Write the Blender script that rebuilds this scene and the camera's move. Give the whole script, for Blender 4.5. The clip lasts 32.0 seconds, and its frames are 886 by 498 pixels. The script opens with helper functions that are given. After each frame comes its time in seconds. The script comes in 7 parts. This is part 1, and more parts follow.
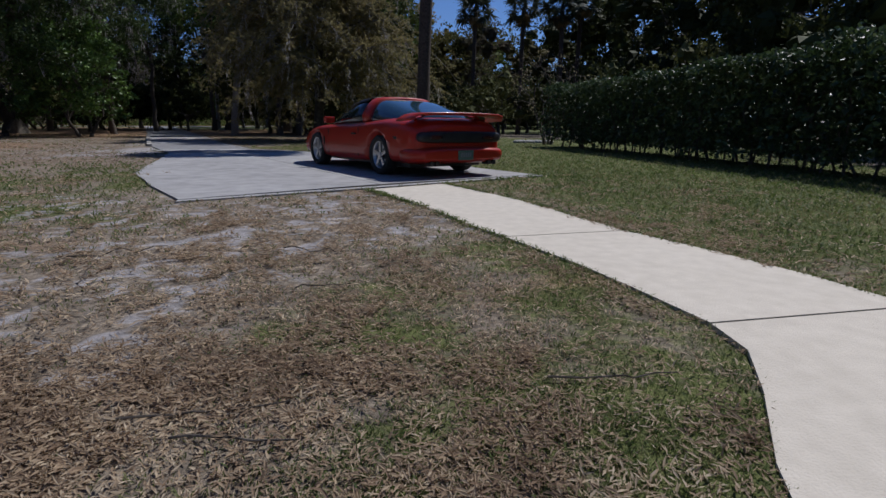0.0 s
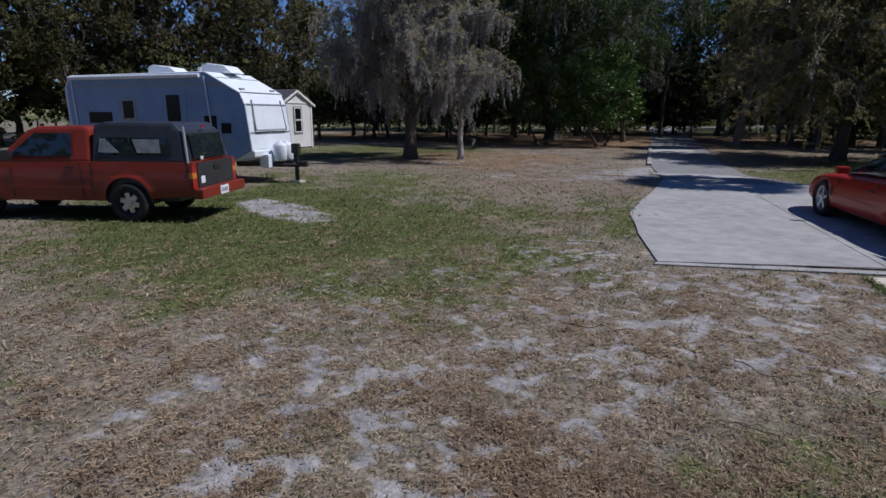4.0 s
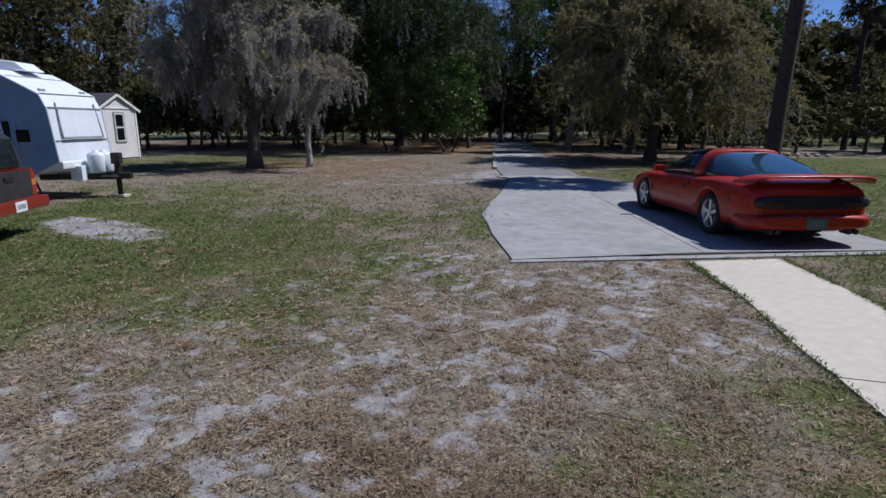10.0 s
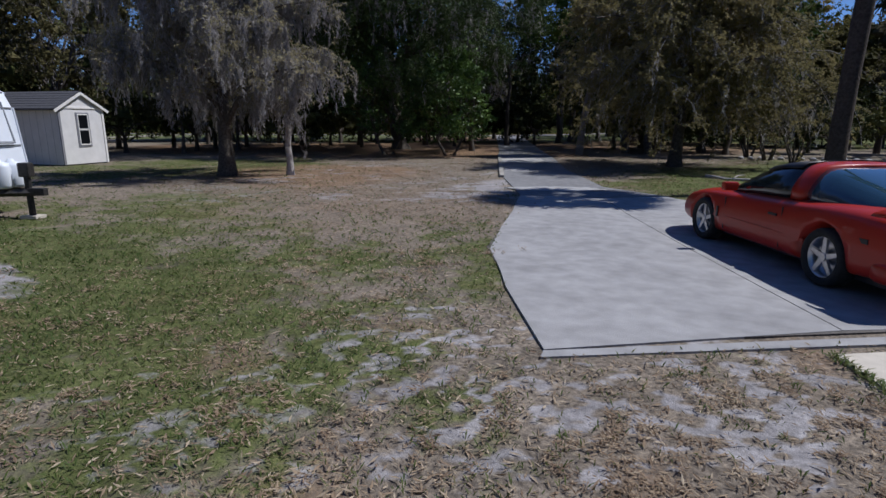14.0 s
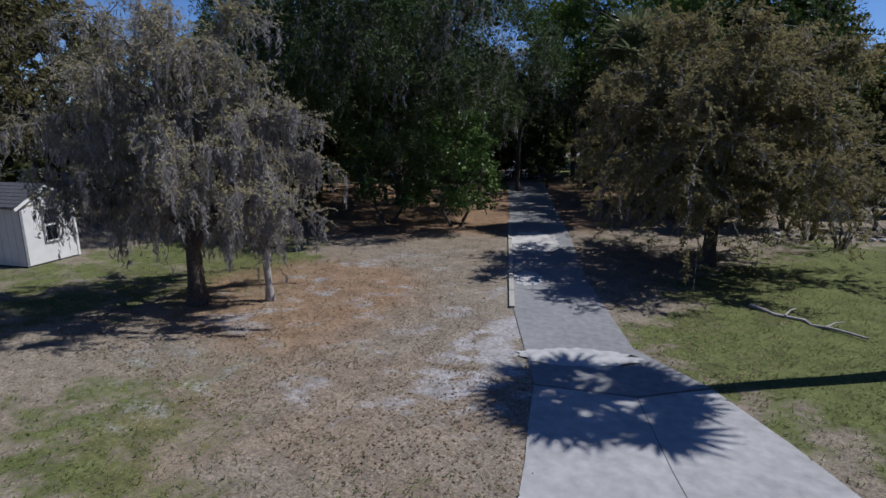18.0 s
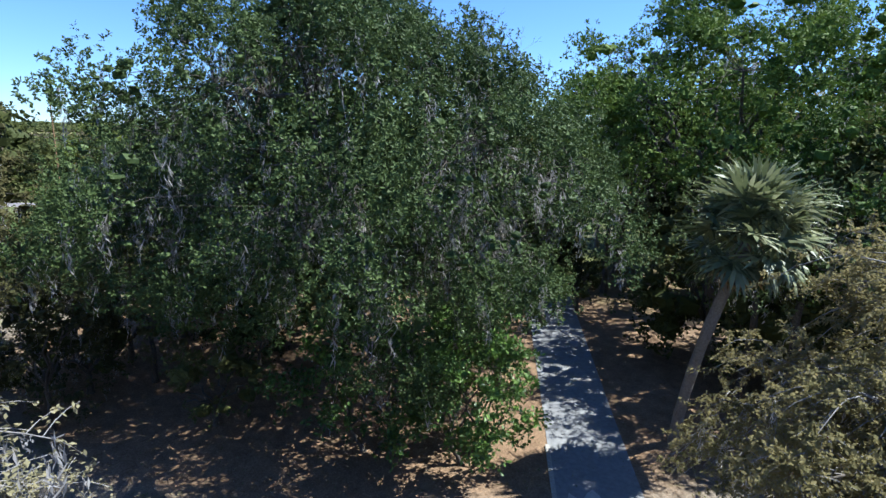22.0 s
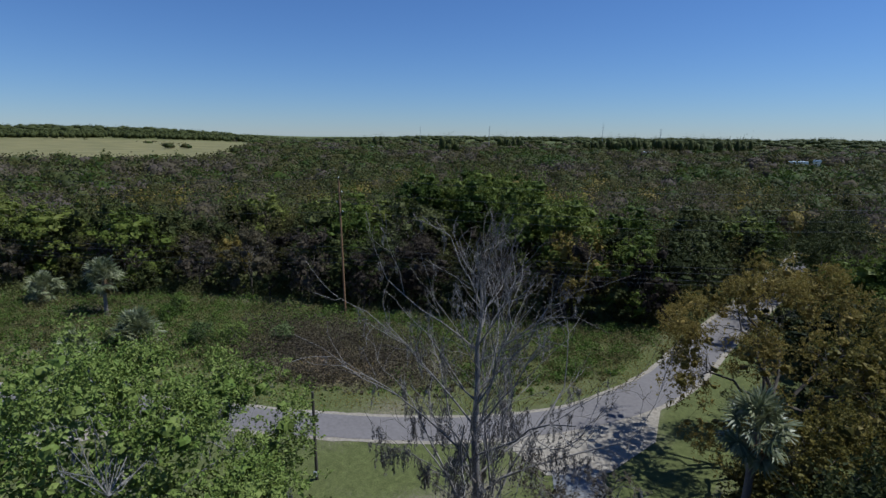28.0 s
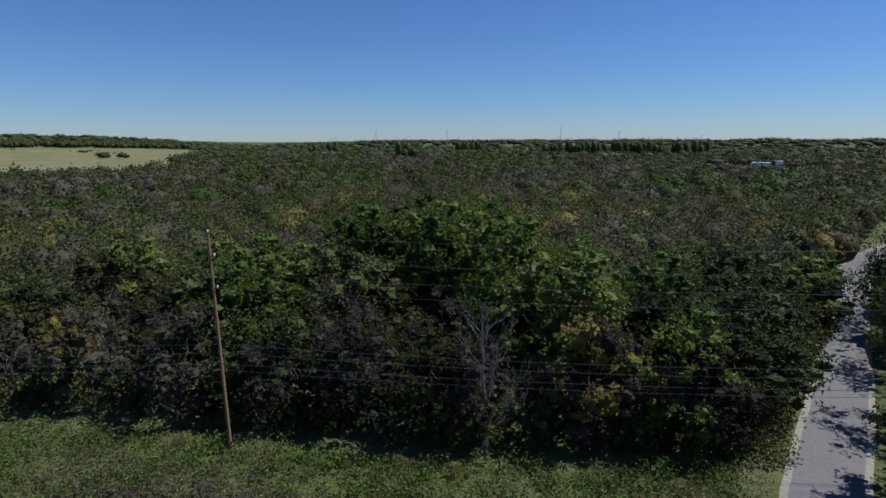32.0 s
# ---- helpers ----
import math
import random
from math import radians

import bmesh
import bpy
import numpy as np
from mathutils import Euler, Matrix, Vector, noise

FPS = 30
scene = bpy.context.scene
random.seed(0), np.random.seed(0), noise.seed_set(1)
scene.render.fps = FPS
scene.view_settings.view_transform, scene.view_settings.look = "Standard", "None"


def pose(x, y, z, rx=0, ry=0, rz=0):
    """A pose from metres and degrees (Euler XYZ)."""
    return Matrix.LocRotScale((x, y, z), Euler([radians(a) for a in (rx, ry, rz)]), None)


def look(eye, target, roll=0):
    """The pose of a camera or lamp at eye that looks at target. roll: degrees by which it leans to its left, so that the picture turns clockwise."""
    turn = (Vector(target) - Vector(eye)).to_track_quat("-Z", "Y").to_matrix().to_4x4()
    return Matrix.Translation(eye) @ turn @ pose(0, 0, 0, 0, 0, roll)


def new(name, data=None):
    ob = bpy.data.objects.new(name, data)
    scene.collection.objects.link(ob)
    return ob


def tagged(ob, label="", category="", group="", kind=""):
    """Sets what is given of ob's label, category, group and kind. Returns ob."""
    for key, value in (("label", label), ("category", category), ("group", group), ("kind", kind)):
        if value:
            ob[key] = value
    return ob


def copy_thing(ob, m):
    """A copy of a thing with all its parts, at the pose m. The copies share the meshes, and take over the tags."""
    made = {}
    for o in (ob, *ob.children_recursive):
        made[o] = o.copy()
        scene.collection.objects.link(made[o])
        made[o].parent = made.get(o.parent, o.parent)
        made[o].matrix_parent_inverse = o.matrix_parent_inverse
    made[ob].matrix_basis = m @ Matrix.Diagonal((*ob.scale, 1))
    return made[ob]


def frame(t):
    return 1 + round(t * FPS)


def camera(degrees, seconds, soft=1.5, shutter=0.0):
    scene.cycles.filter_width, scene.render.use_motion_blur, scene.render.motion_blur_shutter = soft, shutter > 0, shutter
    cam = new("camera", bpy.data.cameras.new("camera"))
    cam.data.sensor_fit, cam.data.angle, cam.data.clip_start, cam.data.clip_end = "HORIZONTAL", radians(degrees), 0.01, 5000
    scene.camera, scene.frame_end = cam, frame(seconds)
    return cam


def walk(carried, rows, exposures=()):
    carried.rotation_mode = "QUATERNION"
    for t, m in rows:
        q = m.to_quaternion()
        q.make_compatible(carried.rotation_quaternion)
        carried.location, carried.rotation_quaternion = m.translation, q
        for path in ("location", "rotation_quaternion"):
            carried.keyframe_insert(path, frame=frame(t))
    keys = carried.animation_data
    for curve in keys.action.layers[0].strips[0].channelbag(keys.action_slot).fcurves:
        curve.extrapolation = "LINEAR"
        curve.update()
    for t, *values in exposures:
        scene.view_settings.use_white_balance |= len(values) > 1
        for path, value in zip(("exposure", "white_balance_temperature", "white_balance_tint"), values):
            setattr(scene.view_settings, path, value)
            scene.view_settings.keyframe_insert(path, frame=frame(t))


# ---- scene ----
# Plan: x to the right and y ahead of the house front, in plan units of U metres; heights in metres.
U = 1.15
cam = camera(77.8, 32.0)
PATH = [
    (0, (0.133, 0.268, 0.858), (0.086, 2.510, 0.348), 0.7),
    (0.5, (0.175, 0.214, 1.058), (0.128, 2.456, 0.549), 0.8),
    (1, (0.229, 0.135, 1.322), (0.179, 2.378, 0.815), 0.8),
    (1.5, (0.304, 0.060, 1.628), (0.250, 2.301, 1.118), 0.7),
    (2, (0.352, -0.007, 1.878), (0.297, 2.234, 1.364), 0.5),
    (2.5, (0.407, -0.066, 1.925), (0.310, 2.173, 1.406), 0.6),
    (3, (0.413, -0.108, 1.901), (-0.398, 1.979, 1.374), 0.4),
    (3.5, (0.425, -0.171, 1.826), (-0.789, 1.708, 1.291), 0.4),
    (4, (0.439, -0.225, 1.802), (-1.260, 1.225, 1.256), 0.3),
    (4.5, (0.405, -0.172, 1.779), (-1.324, 1.244, 1.235), -0.0),
    (6.5, (0.139, -0.056, 1.694), (-1.496, 1.472, 1.159), 0.2),
    (7, (0.099, -0.032, 1.725), (-1.472, 1.563, 1.196), 0.2),
    (7.5, (0.090, -0.023, 1.750), (-1.447, 1.605, 1.222), 0.2),
    (8, (0.112, 0.005, 1.710), (-1.325, 1.723, 1.188), 0.3),
    (8.5, (0.125, -0.011, 1.687), (-1.230, 1.773, 1.170), 0.4),
    (9, (0.166, -0.001, 1.720), (-1.197, 1.779, 1.204), 0.3),
    (9.5, (0.206, -0.007, 1.741), (-1.084, 1.826, 1.226), 0.3),
    (10, (0.236, -0.016, 1.730), (-1.027, 1.838, 1.217), 0.2),
    (10.5, (0.251, -0.028, 1.696), (-1.014, 1.825, 1.187), 0.3),
    (11, (0.237, 0.009, 1.671), (-1.029, 1.861, 1.164), 0.3),
    (11.5, (0.162, 0.147, 1.667), (-1.106, 1.998, 1.159), 0.3),
    (12, (0.014, 0.408, 1.672), (-1.257, 2.255, 1.163), 0.2),
    (12.5, (-0.212, 0.783, 1.674), (-1.486, 2.629, 1.164), 0.2),
    (13, (-0.499, 1.257, 1.639), (-1.774, 3.103, 1.133), 0.2),
    (13.5, (-0.856, 1.811, 1.658), (-2.131, 3.656, 1.149), 0.1),
    (14, (-1.257, 2.392, 1.756), (-2.530, 4.239, 1.247), 0.2),
    (14.5, (-1.554, 2.882, 2.010), (-2.831, 4.726, 1.506), 0.4),
    (16.5, (-1.566, 3.304, 3.908), (-2.864, 5.130, 3.386), -0.1),
    (17, (-1.733, 3.535, 4.434), (-3.034, 5.359, 3.913), -0.1),
    (17.5, (-2.186, 4.223, 4.902), (-3.490, 6.044, 4.381), -0.1),
    (18, (-2.938, 5.343, 5.308), (-4.248, 7.162, 4.797), -0.1),
    (18.5, (-4.025, 6.815, 5.889), (-5.339, 8.630, 5.369), 0.0),
    (19, (-5.175, 8.417, 6.416), (-6.500, 10.222, 5.891), -0.2),
    (19.5, (-6.359, 10.004, 6.979), (-7.687, 11.805, 6.443), 0.4),
    (20, (-7.253, 10.981, 7.168), (-8.577, 12.804, 6.703), 0.5),
    (20.5, (-8.038, 11.955, 8.011), (-9.358, 13.784, 7.559), 0.7),
    (21, (-8.681, 12.801, 9.105), (-9.997, 14.633, 8.654), 0.7),
    (21.5, (-9.224, 13.535, 10.198), (-10.541, 15.367, 9.749), 0.8),
    (22, (-9.844, 14.155, 11.324), (-11.150, 15.992, 10.869), 0.8),
    (22.5, (-10.577, 15.159, 12.471), (-11.888, 16.994, 12.015), 0.8),
    (23, (-11.462, 16.586, 13.592), (-12.791, 18.410, 13.150), 0.6),
    (23.5, (-12.655, 18.313, 14.906), (-13.994, 20.128, 14.459), -0.0),
    (24, (-14.140, 20.415, 15.992), (-15.481, 22.228, 15.543), 0.2),
    (24.5, (-15.798, 23.335, 17.054), (-17.136, 25.148, 16.598), 0.5),
    (25, (-17.612, 25.898, 18.424), (-18.946, 27.713, 17.960), 0.4),
    (25.5, (-19.453, 28.599, 19.912), (-20.790, 30.413, 19.447), 0.3),
    (26, (-21.327, 31.311, 21.314), (-22.663, 33.125, 20.848), 0.2),
    (26.5, (-23.177, 33.862, 22.566), (-24.512, 35.675, 22.102), 0.1),
    (28.5, (-29.711, 44.942, 27.087), (-31.047, 46.754, 26.619), 0.7),
    (29, (-32.049, 48.195, 27.559), (-33.381, 50.011, 27.089), 0.6),
    (29.5, (-34.153, 51.527, 28.145), (-35.484, 53.343, 27.678), 0.4),
    (30, (-36.358, 54.838, 28.214), (-37.691, 56.652, 27.746), 0.3),
    (30.5, (-38.541, 58.058, 28.189), (-39.873, 59.874, 27.721), 0.3),
    (31, (-40.720, 61.340, 28.086), (-42.052, 63.156, 27.621), 0.3),
    (31.5, (-42.881, 64.641, 28.130), (-44.208, 66.463, 27.669), 0.0),
    (32, (-45.091, 68.003, 27.908), (-46.293, 69.911, 27.455), -0.2),
]
EXPOSURES = [(0.0, -0.27, 6000, 13), (9.0, -0.08, 5800, 13), (17.0, -0.12, 5900, 13), (20.0, 0.86, 5800, 5), (21.8, 1.42, 5800, 4), (23.0, 1.5, 5800, 4), (24.5, 0.95, 5800, 4), (26.5, -0.02, 5750, 5), (32.0, 0.0, 5750, 6)]
walk(cam, [(t, look(eye, target, roll)) for t, eye, target, roll in PATH], EXPOSURES)

# ---- world, sun ----
SUN_EL, SUN_AZ = radians(57.0), radians(47.0)
world = bpy.data.worlds.new("sky")
scene.world = world
world.use_nodes = True
wn = world.node_tree.nodes
sky = wn.new("ShaderNodeTexSky")
sky.sky_type, sky.sun_disc = "NISHITA", False
sky.sun_elevation, sky.sun_rotation = SUN_EL, SUN_AZ
sky.air_density, sky.dust_density, sky.ozone_density = 1.0, 0.0, 4.0
wn["Background"].inputs["Strength"].default_value = 0.071
tint = wn.new("ShaderNodeMix")
tint.data_type, tint.blend_type = "RGBA", "MULTIPLY"
tint.inputs["Factor"].default_value = 1.0
tint.inputs["B"].default_value = (0.71, 0.86, 1.18, 1.0)
world.node_tree.links.new(sky.outputs["Color"], tint.inputs["A"])
world.node_tree.links.new(tint.outputs["Result"], wn["Background"].inputs["Color"])
sun = new("sun", bpy.data.lights.new("sun", "SUN"))
sun.data.energy, sun.data.angle, sun.data.color = 4.6, radians(0.53), (1.0, 0.96, 0.89)
to_sun = Vector((math.sin(SUN_AZ) * math.cos(SUN_EL), math.cos(SUN_AZ) * math.cos(SUN_EL), math.sin(SUN_EL)))
sun.matrix_world = look(to_sun * 60, (0, 0, 0))


# ---- materials ----
def rgb(c):
    return (c[0], c[1], c[2], 1.0)


def material(name, low, high, scale=6.0, rough=0.85, bump=0.25, metal=0.0, big=0.25, coat=0.0, spec=0.4, stain=0.6, bump_scale=None):
    """Two scales of colour noise over world-sized coordinates, with fine relief."""
    m = bpy.data.materials.new(name)
    m.use_nodes = True
    n, l = m.node_tree.nodes, m.node_tree.links
    b = n["Principled BSDF"]
    co = n.new("ShaderNodeTexCoord")
    fine = n.new("ShaderNodeTexNoise")
    fine.inputs["Scale"].default_value, fine.inputs["Detail"].default_value = scale, 8
    wide = n.new("ShaderNodeTexNoise")
    wide.inputs["Scale"].default_value, wide.inputs["Detail"].default_value = stain, 4
    l.new(co.outputs["Object"], fine.inputs["Vector"])
    l.new(co.outputs["Object"], wide.inputs["Vector"])
    mix = n.new("ShaderNodeMix")
    mix.data_type = "RGBA"
    mix.inputs["A"].default_value, mix.inputs["B"].default_value = rgb(low), rgb(high)
    add = n.new("ShaderNodeMath")
    add.operation = "MULTIPLY_ADD"
    add.inputs[1].default_value = big
    l.new(wide.outputs["Fac"], add.inputs[0])
    sc = n.new("ShaderNodeMapRange")
    sc.inputs["From Min"].default_value, sc.inputs["From Max"].default_value = 0.3, 0.7
    sc.inputs["To Min"].default_value, sc.inputs["To Max"].default_value = 0.0, 1.0 - big
    l.new(fine.outputs["Fac"], sc.inputs["Value"])
    l.new(sc.outputs["Result"], add.inputs[2])
    l.new(add.outputs["Value"], mix.inputs["Factor"])
    l.new(mix.outputs["Result"], b.inputs["Base Color"])
    b.inputs["Roughness"].default_value, b.inputs["Metallic"].default_value = rough, metal
    b.inputs["Coat Weight"].default_value, b.inputs["Specular IOR Level"].default_value = coat, spec
    if bump:
        bp = n.new("ShaderNodeBump")
        bp.inputs["Strength"].default_value, bp.inputs["Distance"].default_value = bump, 0.02
        if bump_scale:
            rel = n.new("ShaderNodeTexNoise")
            rel.inputs["Scale"].default_value, rel.inputs["Detail"].default_value = bump_scale, 6
            l.new(co.outputs["Object"], rel.inputs["Vector"])
            l.new(rel.outputs["Fac"], bp.inputs["Height"])
        else:
            l.new(fine.outputs["Fac"], bp.inputs["Height"])
        l.new(bp.outputs["Normal"], b.inputs["Normal"])
    return m


def leaf_material(name, colours, rough=0.5, through_light=0.3, spec=0.35, vary=0.7, patch=0.35):
    """Leaves: the colour varies from leaf to leaf and from crown to crown; some light passes through."""
    m = bpy.data.materials.new(name)
    m.use_nodes = True
    n, l = m.node_tree.nodes, m.node_tree.links
    b = n["Principled BSDF"]
    geo = n.new("ShaderNodeNewGeometry")
    ramp = n.new("ShaderNodeValToRGB")
    while len(ramp.color_ramp.elements) < len(colours):
        ramp.color_ramp.elements.new(0.5)
    for i, c in enumerate(colours):
        ramp.color_ramp.elements[i].position = i / (len(colours) - 1)
        ramp.color_ramp.elements[i].color = rgb(c)
    info = n.new("ShaderNodeObjectInfo")
    wide = n.new("ShaderNodeTexNoise")
    wide.inputs["Scale"].default_value = patch
    l.new(geo.outputs["Position"], wide.inputs["Vector"])
    a = n.new("ShaderNodeMath")
    a.operation = "MULTIPLY_ADD"
    a.inputs[1].default_value, a.inputs[2].default_value = 1.2 - vary, (vary - 1.2) / 2
    l.new(info.outputs["Random"], a.inputs[0])
    s = n.new("ShaderNodeMath")
    s.operation = "MULTIPLY_ADD"
    s.inputs[1].default_value = vary
    l.new(geo.outputs["Random Per Island"], s.inputs[0])
    l.new(a.outputs["Value"], s.inputs[2])
    w = n.new("ShaderNodeMath")
    w.operation = "MULTIPLY_ADD"
    w.inputs[1].default_value = 0.9
    l.new(wide.outputs["Fac"], w.inputs[0])
    s2 = n.new("ShaderNodeMath")
    s2.operation = "SUBTRACT"
    s2.inputs[1].default_value = 0.45 - (1 - vary) / 2
    l.new(s.outputs["Value"], s2.inputs[0])
    l.new(s2.outputs["Value"], w.inputs[2])
    tiny = n.new("ShaderNodeTexNoise")
    tiny.inputs["Scale"].default_value, tiny.inputs["Detail"].default_value = 5.0, 4
    l.new(geo.outputs["Position"], tiny.inputs["Vector"])
    w2 = n.new("ShaderNodeMath")
    w2.operation = "MULTIPLY_ADD"
    w2.inputs[1].default_value = 0.5
    l.new(tiny.outputs["Fac"], w2.inputs[0])
    l.new(w.outputs["Value"], w2.inputs[2])
    w3 = n.new("ShaderNodeMath")
    w3.operation = "SUBTRACT"
    w3.inputs[1].default_value = 0.25
    l.new(w2.outputs["Value"], w3.inputs[0])
    l.new(w3.outputs["Value"], ramp.inputs["Fac"])
    l.new(ramp.outputs["Color"], b.inputs["Base Color"])
    b.inputs["Roughness"].default_value, b.inputs["Specular IOR Level"].default_value = rough, spec
    tr = n.new("ShaderNodeBsdfTranslucent")
    l.new(ramp.outputs["Color"], tr.inputs["Color"])
    mx = n.new("ShaderNodeMixShader")
    mx.inputs["Fac"].default_value = through_light
    l.new(b.outputs["BSDF"], mx.inputs[1])
    l.new(tr.outputs["BSDF"], mx.inputs[2])
    l.new(mx.outputs["Shader"], n["Material Output"].inputs["Surface"])
    return m


def ground_material():
    m = bpy.data.materials.new("yard_ground")
    m.use_nodes = True
    n, l = m.node_tree.nodes, m.node_tree.links
    b = n["Principled BSDF"]
    geo = n.new("ShaderNodeNewGeometry")

    def noise_at(scale, detail=6, rough=0.6):
        t = n.new("ShaderNodeTexNoise")
        t.inputs["Scale"].default_value, t.inputs["Detail"].default_value, t.inputs["Roughness"].default_value = scale, detail, rough
        l.new(geo.outputs["Position"], t.inputs["Vector"])
        return t.outputs["Fac"]

    def ramp_of(fac, lo, hi, c0, c1):
        r = n.new("ShaderNodeValToRGB")
        r.color_ramp.elements[0].position, r.color_ramp.elements[1].position = lo, hi
        r.color_ramp.elements[0].color, r.color_ramp.elements[1].color = rgb(c0), rgb(c1)
        l.new(fac, r.inputs["Fac"])
        return r.outputs["Color"]

    def mixed(fac, a, c):
        x = n.new("ShaderNodeMix")
        x.data_type = "RGBA"
        l.new(fac, x.inputs["Factor"])
        l.new(a, x.inputs["A"])
        l.new(c, x.inputs["B"])
        return x.outputs["Result"]

    def breakup(value, fac, soft=0.35):
        # a cover value, broken up by finer noise
        ad = n.new("ShaderNodeMath")
        ad.operation = "ADD"
        l.new(value, ad.inputs[0])
        l.new(fac, ad.inputs[1])
        r = n.new("ShaderNodeMapRange")
        r.interpolation_type = "SMOOTHSTEP"
        r.inputs["From Min"].default_value, r.inputs["From Max"].default_value = 1.0 - soft / 2, 1.0 + soft / 2
        l.new(ad.outputs["Value"], r.inputs["Value"])
        return r.outputs["Result"]

    cover = n.new("ShaderNodeAttribute")
    cover.attribute_name = "cover"
    sep = n.new("ShaderNodeSeparateColor")
    l.new(cover.outputs["Color"], sep.inputs["Color"])
    fine, mid, wide = noise_at(38, 8, 0.7), noise_at(5.5, 6, 0.65), noise_at(0.5, 4)
    straw = mixed(wide, ramp_of(fine, 0.32, 0.70, (0.06, 0.05, 0.045), (0.345, 0.284, 0.208)), ramp_of(noise_at(22, 7, 0.7), 0.32, 0.68, (0.075, 0.062, 0.056), (0.325, 0.272, 0.208)))
    sand = mixed(mid, ramp_of(fine, 0.3, 0.7, (0.20, 0.185, 0.18), (0.36, 0.34, 0.335)), ramp_of(noise_at(120, 3), 0.35, 0.65, (0.23, 0.215, 0.21), (0.37, 0.352, 0.348)))
    grass = mixed(mid, ramp_of(fine, 0.3, 0.7, (0.030, 0.043, 0.011), (0.13, 0.157, 0.048)), ramp_of(noise_at(70, 5), 0.35, 0.65, (0.046, 0.062, 0.017), (0.18, 0.172, 0.075)))
    litter = mixed(mid, ramp_of(fine, 0.3, 0.7, (0.08, 0.042, 0.024), (0.30, 0.185, 0.105)), ramp_of(noise_at(60, 5), 0.35, 0.65, (0.15, 0.095, 0.058), (0.31, 0.22, 0.14)))
    col = mixed(breakup(sep.outputs["Green"], mid), straw, grass)
    col = mixed(breakup(sep.outputs["Blue"], fine, 0.5), col, litter)
    blend = n.new("ShaderNodeMath")
    blend.operation = "MULTIPLY_ADD"
    blend.inputs[1].default_value = 0.5
    half = n.new("ShaderNodeMath")
    half.operation = "MULTIPLY"
    half.inputs[1].default_value = 0.5
    l.new(noise_at(3.0, 8, 0.66), half.inputs[0])
    l.new(noise_at(9.0, 8, 0.7), blend.inputs[0])
    l.new(half.outputs["Value"], blend.inputs[2])
    col = mixed(breakup(sep.outputs["Red"], blend.outputs["Value"], 0.3), col, sand)
    # two more scales of random darker and paler mottling
    for scale_, lo_, hi_ in ((1.6, 0.72, 1.25), (11.0, 0.62, 1.35)):
        span = n.new("ShaderNodeMapRange")
        span.inputs["From Min"].default_value, span.inputs["From Max"].default_value = 0.3, 0.7
        span.inputs["To Min"].default_value, span.inputs["To Max"].default_value = lo_, hi_
        l.new(noise_at(scale_, 6, 0.62), span.inputs["Value"])
        vm = n.new("ShaderNodeVectorMath")
        vm.operation = "SCALE"
        l.new(col, vm.inputs[0])
        l.new(span.outputs["Result"], vm.inputs["Scale"])
        col = vm.outputs["Vector"]
    # sun-dried pasture in the distance
    pasture = ramp_of(noise_at(0.02, 5, 0.6), 0.35, 0.65, (0.16, 0.148, 0.066), (0.235, 0.205, 0.095))
    col = mixed(cover.outputs["Alpha"], pasture, col)
    l.new(col, b.inputs["Base Color"])
    b.inputs["Roughness"].default_value, b.inputs["Specular IOR Level"].default_value = 0.95, 0.15
    bp = n.new("ShaderNodeBump")
    bp.inputs["Strength"].default_value, bp.inputs["Distance"].default_value = 0.6, 0.03
    l.new(fine, bp.inputs["Height"])
    l.new(bp.outputs["Normal"], b.inputs["Normal"])
    return m


def glass_material(name, tint, rough=0.03, spec=0.5):
    m = bpy.data.materials.new(name)
    m.use_nodes = True
    b = m.node_tree.nodes["Principled BSDF"]
    b.inputs["Base Color"].default_value = rgb(tint)
    b.inputs["Roughness"].default_value, b.inputs["Specular IOR Level"].default_value = rough, spec
    b.inputs["Coat Weight"].default_value, b.inputs["Coat Roughness"].default_value = 0.6, 0.02
    return m


M_GROUND = ground_material()
M_CONCRETE = material("pale_concrete", (0.45, 0.405, 0.335), (0.60, 0.545, 0.46), 9, 0.85, 0.25, big=0.5, stain=0.8, bump_scale=90)
M_DRIVE = material("weathered_concrete", (0.17, 0.165, 0.163), (0.43, 0.421, 0.413), 4.0, 0.9, 0.4, big=0.62, stain=0.9, bump_scale=70)
M_CHIP = material("worn_pale_asphalt", (0.27, 0.265, 0.26), (0.43, 0.42, 0.41), 5, 0.9, 0.4, stain=1.4, bump_scale=40)
M_ASPHALT = material("old_asphalt", (0.13, 0.13, 0.135), (0.27, 0.268, 0.268), 5, 0.9, 0.5, big=0.5, stain=0.6, bump_scale=110)
M_PATCH = material("limerock_patch", (0.30, 0.29, 0.275), (0.50, 0.48, 0.455), 3, 0.9, 0.4, stain=1.4, bump_scale=40)
M_ROAD = material("sun_bleached_asphalt", (0.125, 0.112, 0.11), (0.205, 0.186, 0.182), 2.5, 0.9, 0.3, big=0.5, stain=0.25)
M_SHOULDER = material("sandy_shoulder", (0.20, 0.165, 0.125), (0.37, 0.33, 0.275), 3, 0.95, 0.3, stain=0.5)
M_KERB = material("stained_kerb", (0.22, 0.20, 0.17), (0.42, 0.40, 0.36), 12, 0.9, 0.4, stain=2)
M_JOINT = material("joint_dirt", (0.05, 0.045, 0.04), (0.16, 0.145, 0.13), 30, 0.95, 0.3)
M_BARK = material("grey_bark", (0.035, 0.028, 0.022), (0.14, 0.12, 0.10), 14, 0.95, 0.9, stain=2)
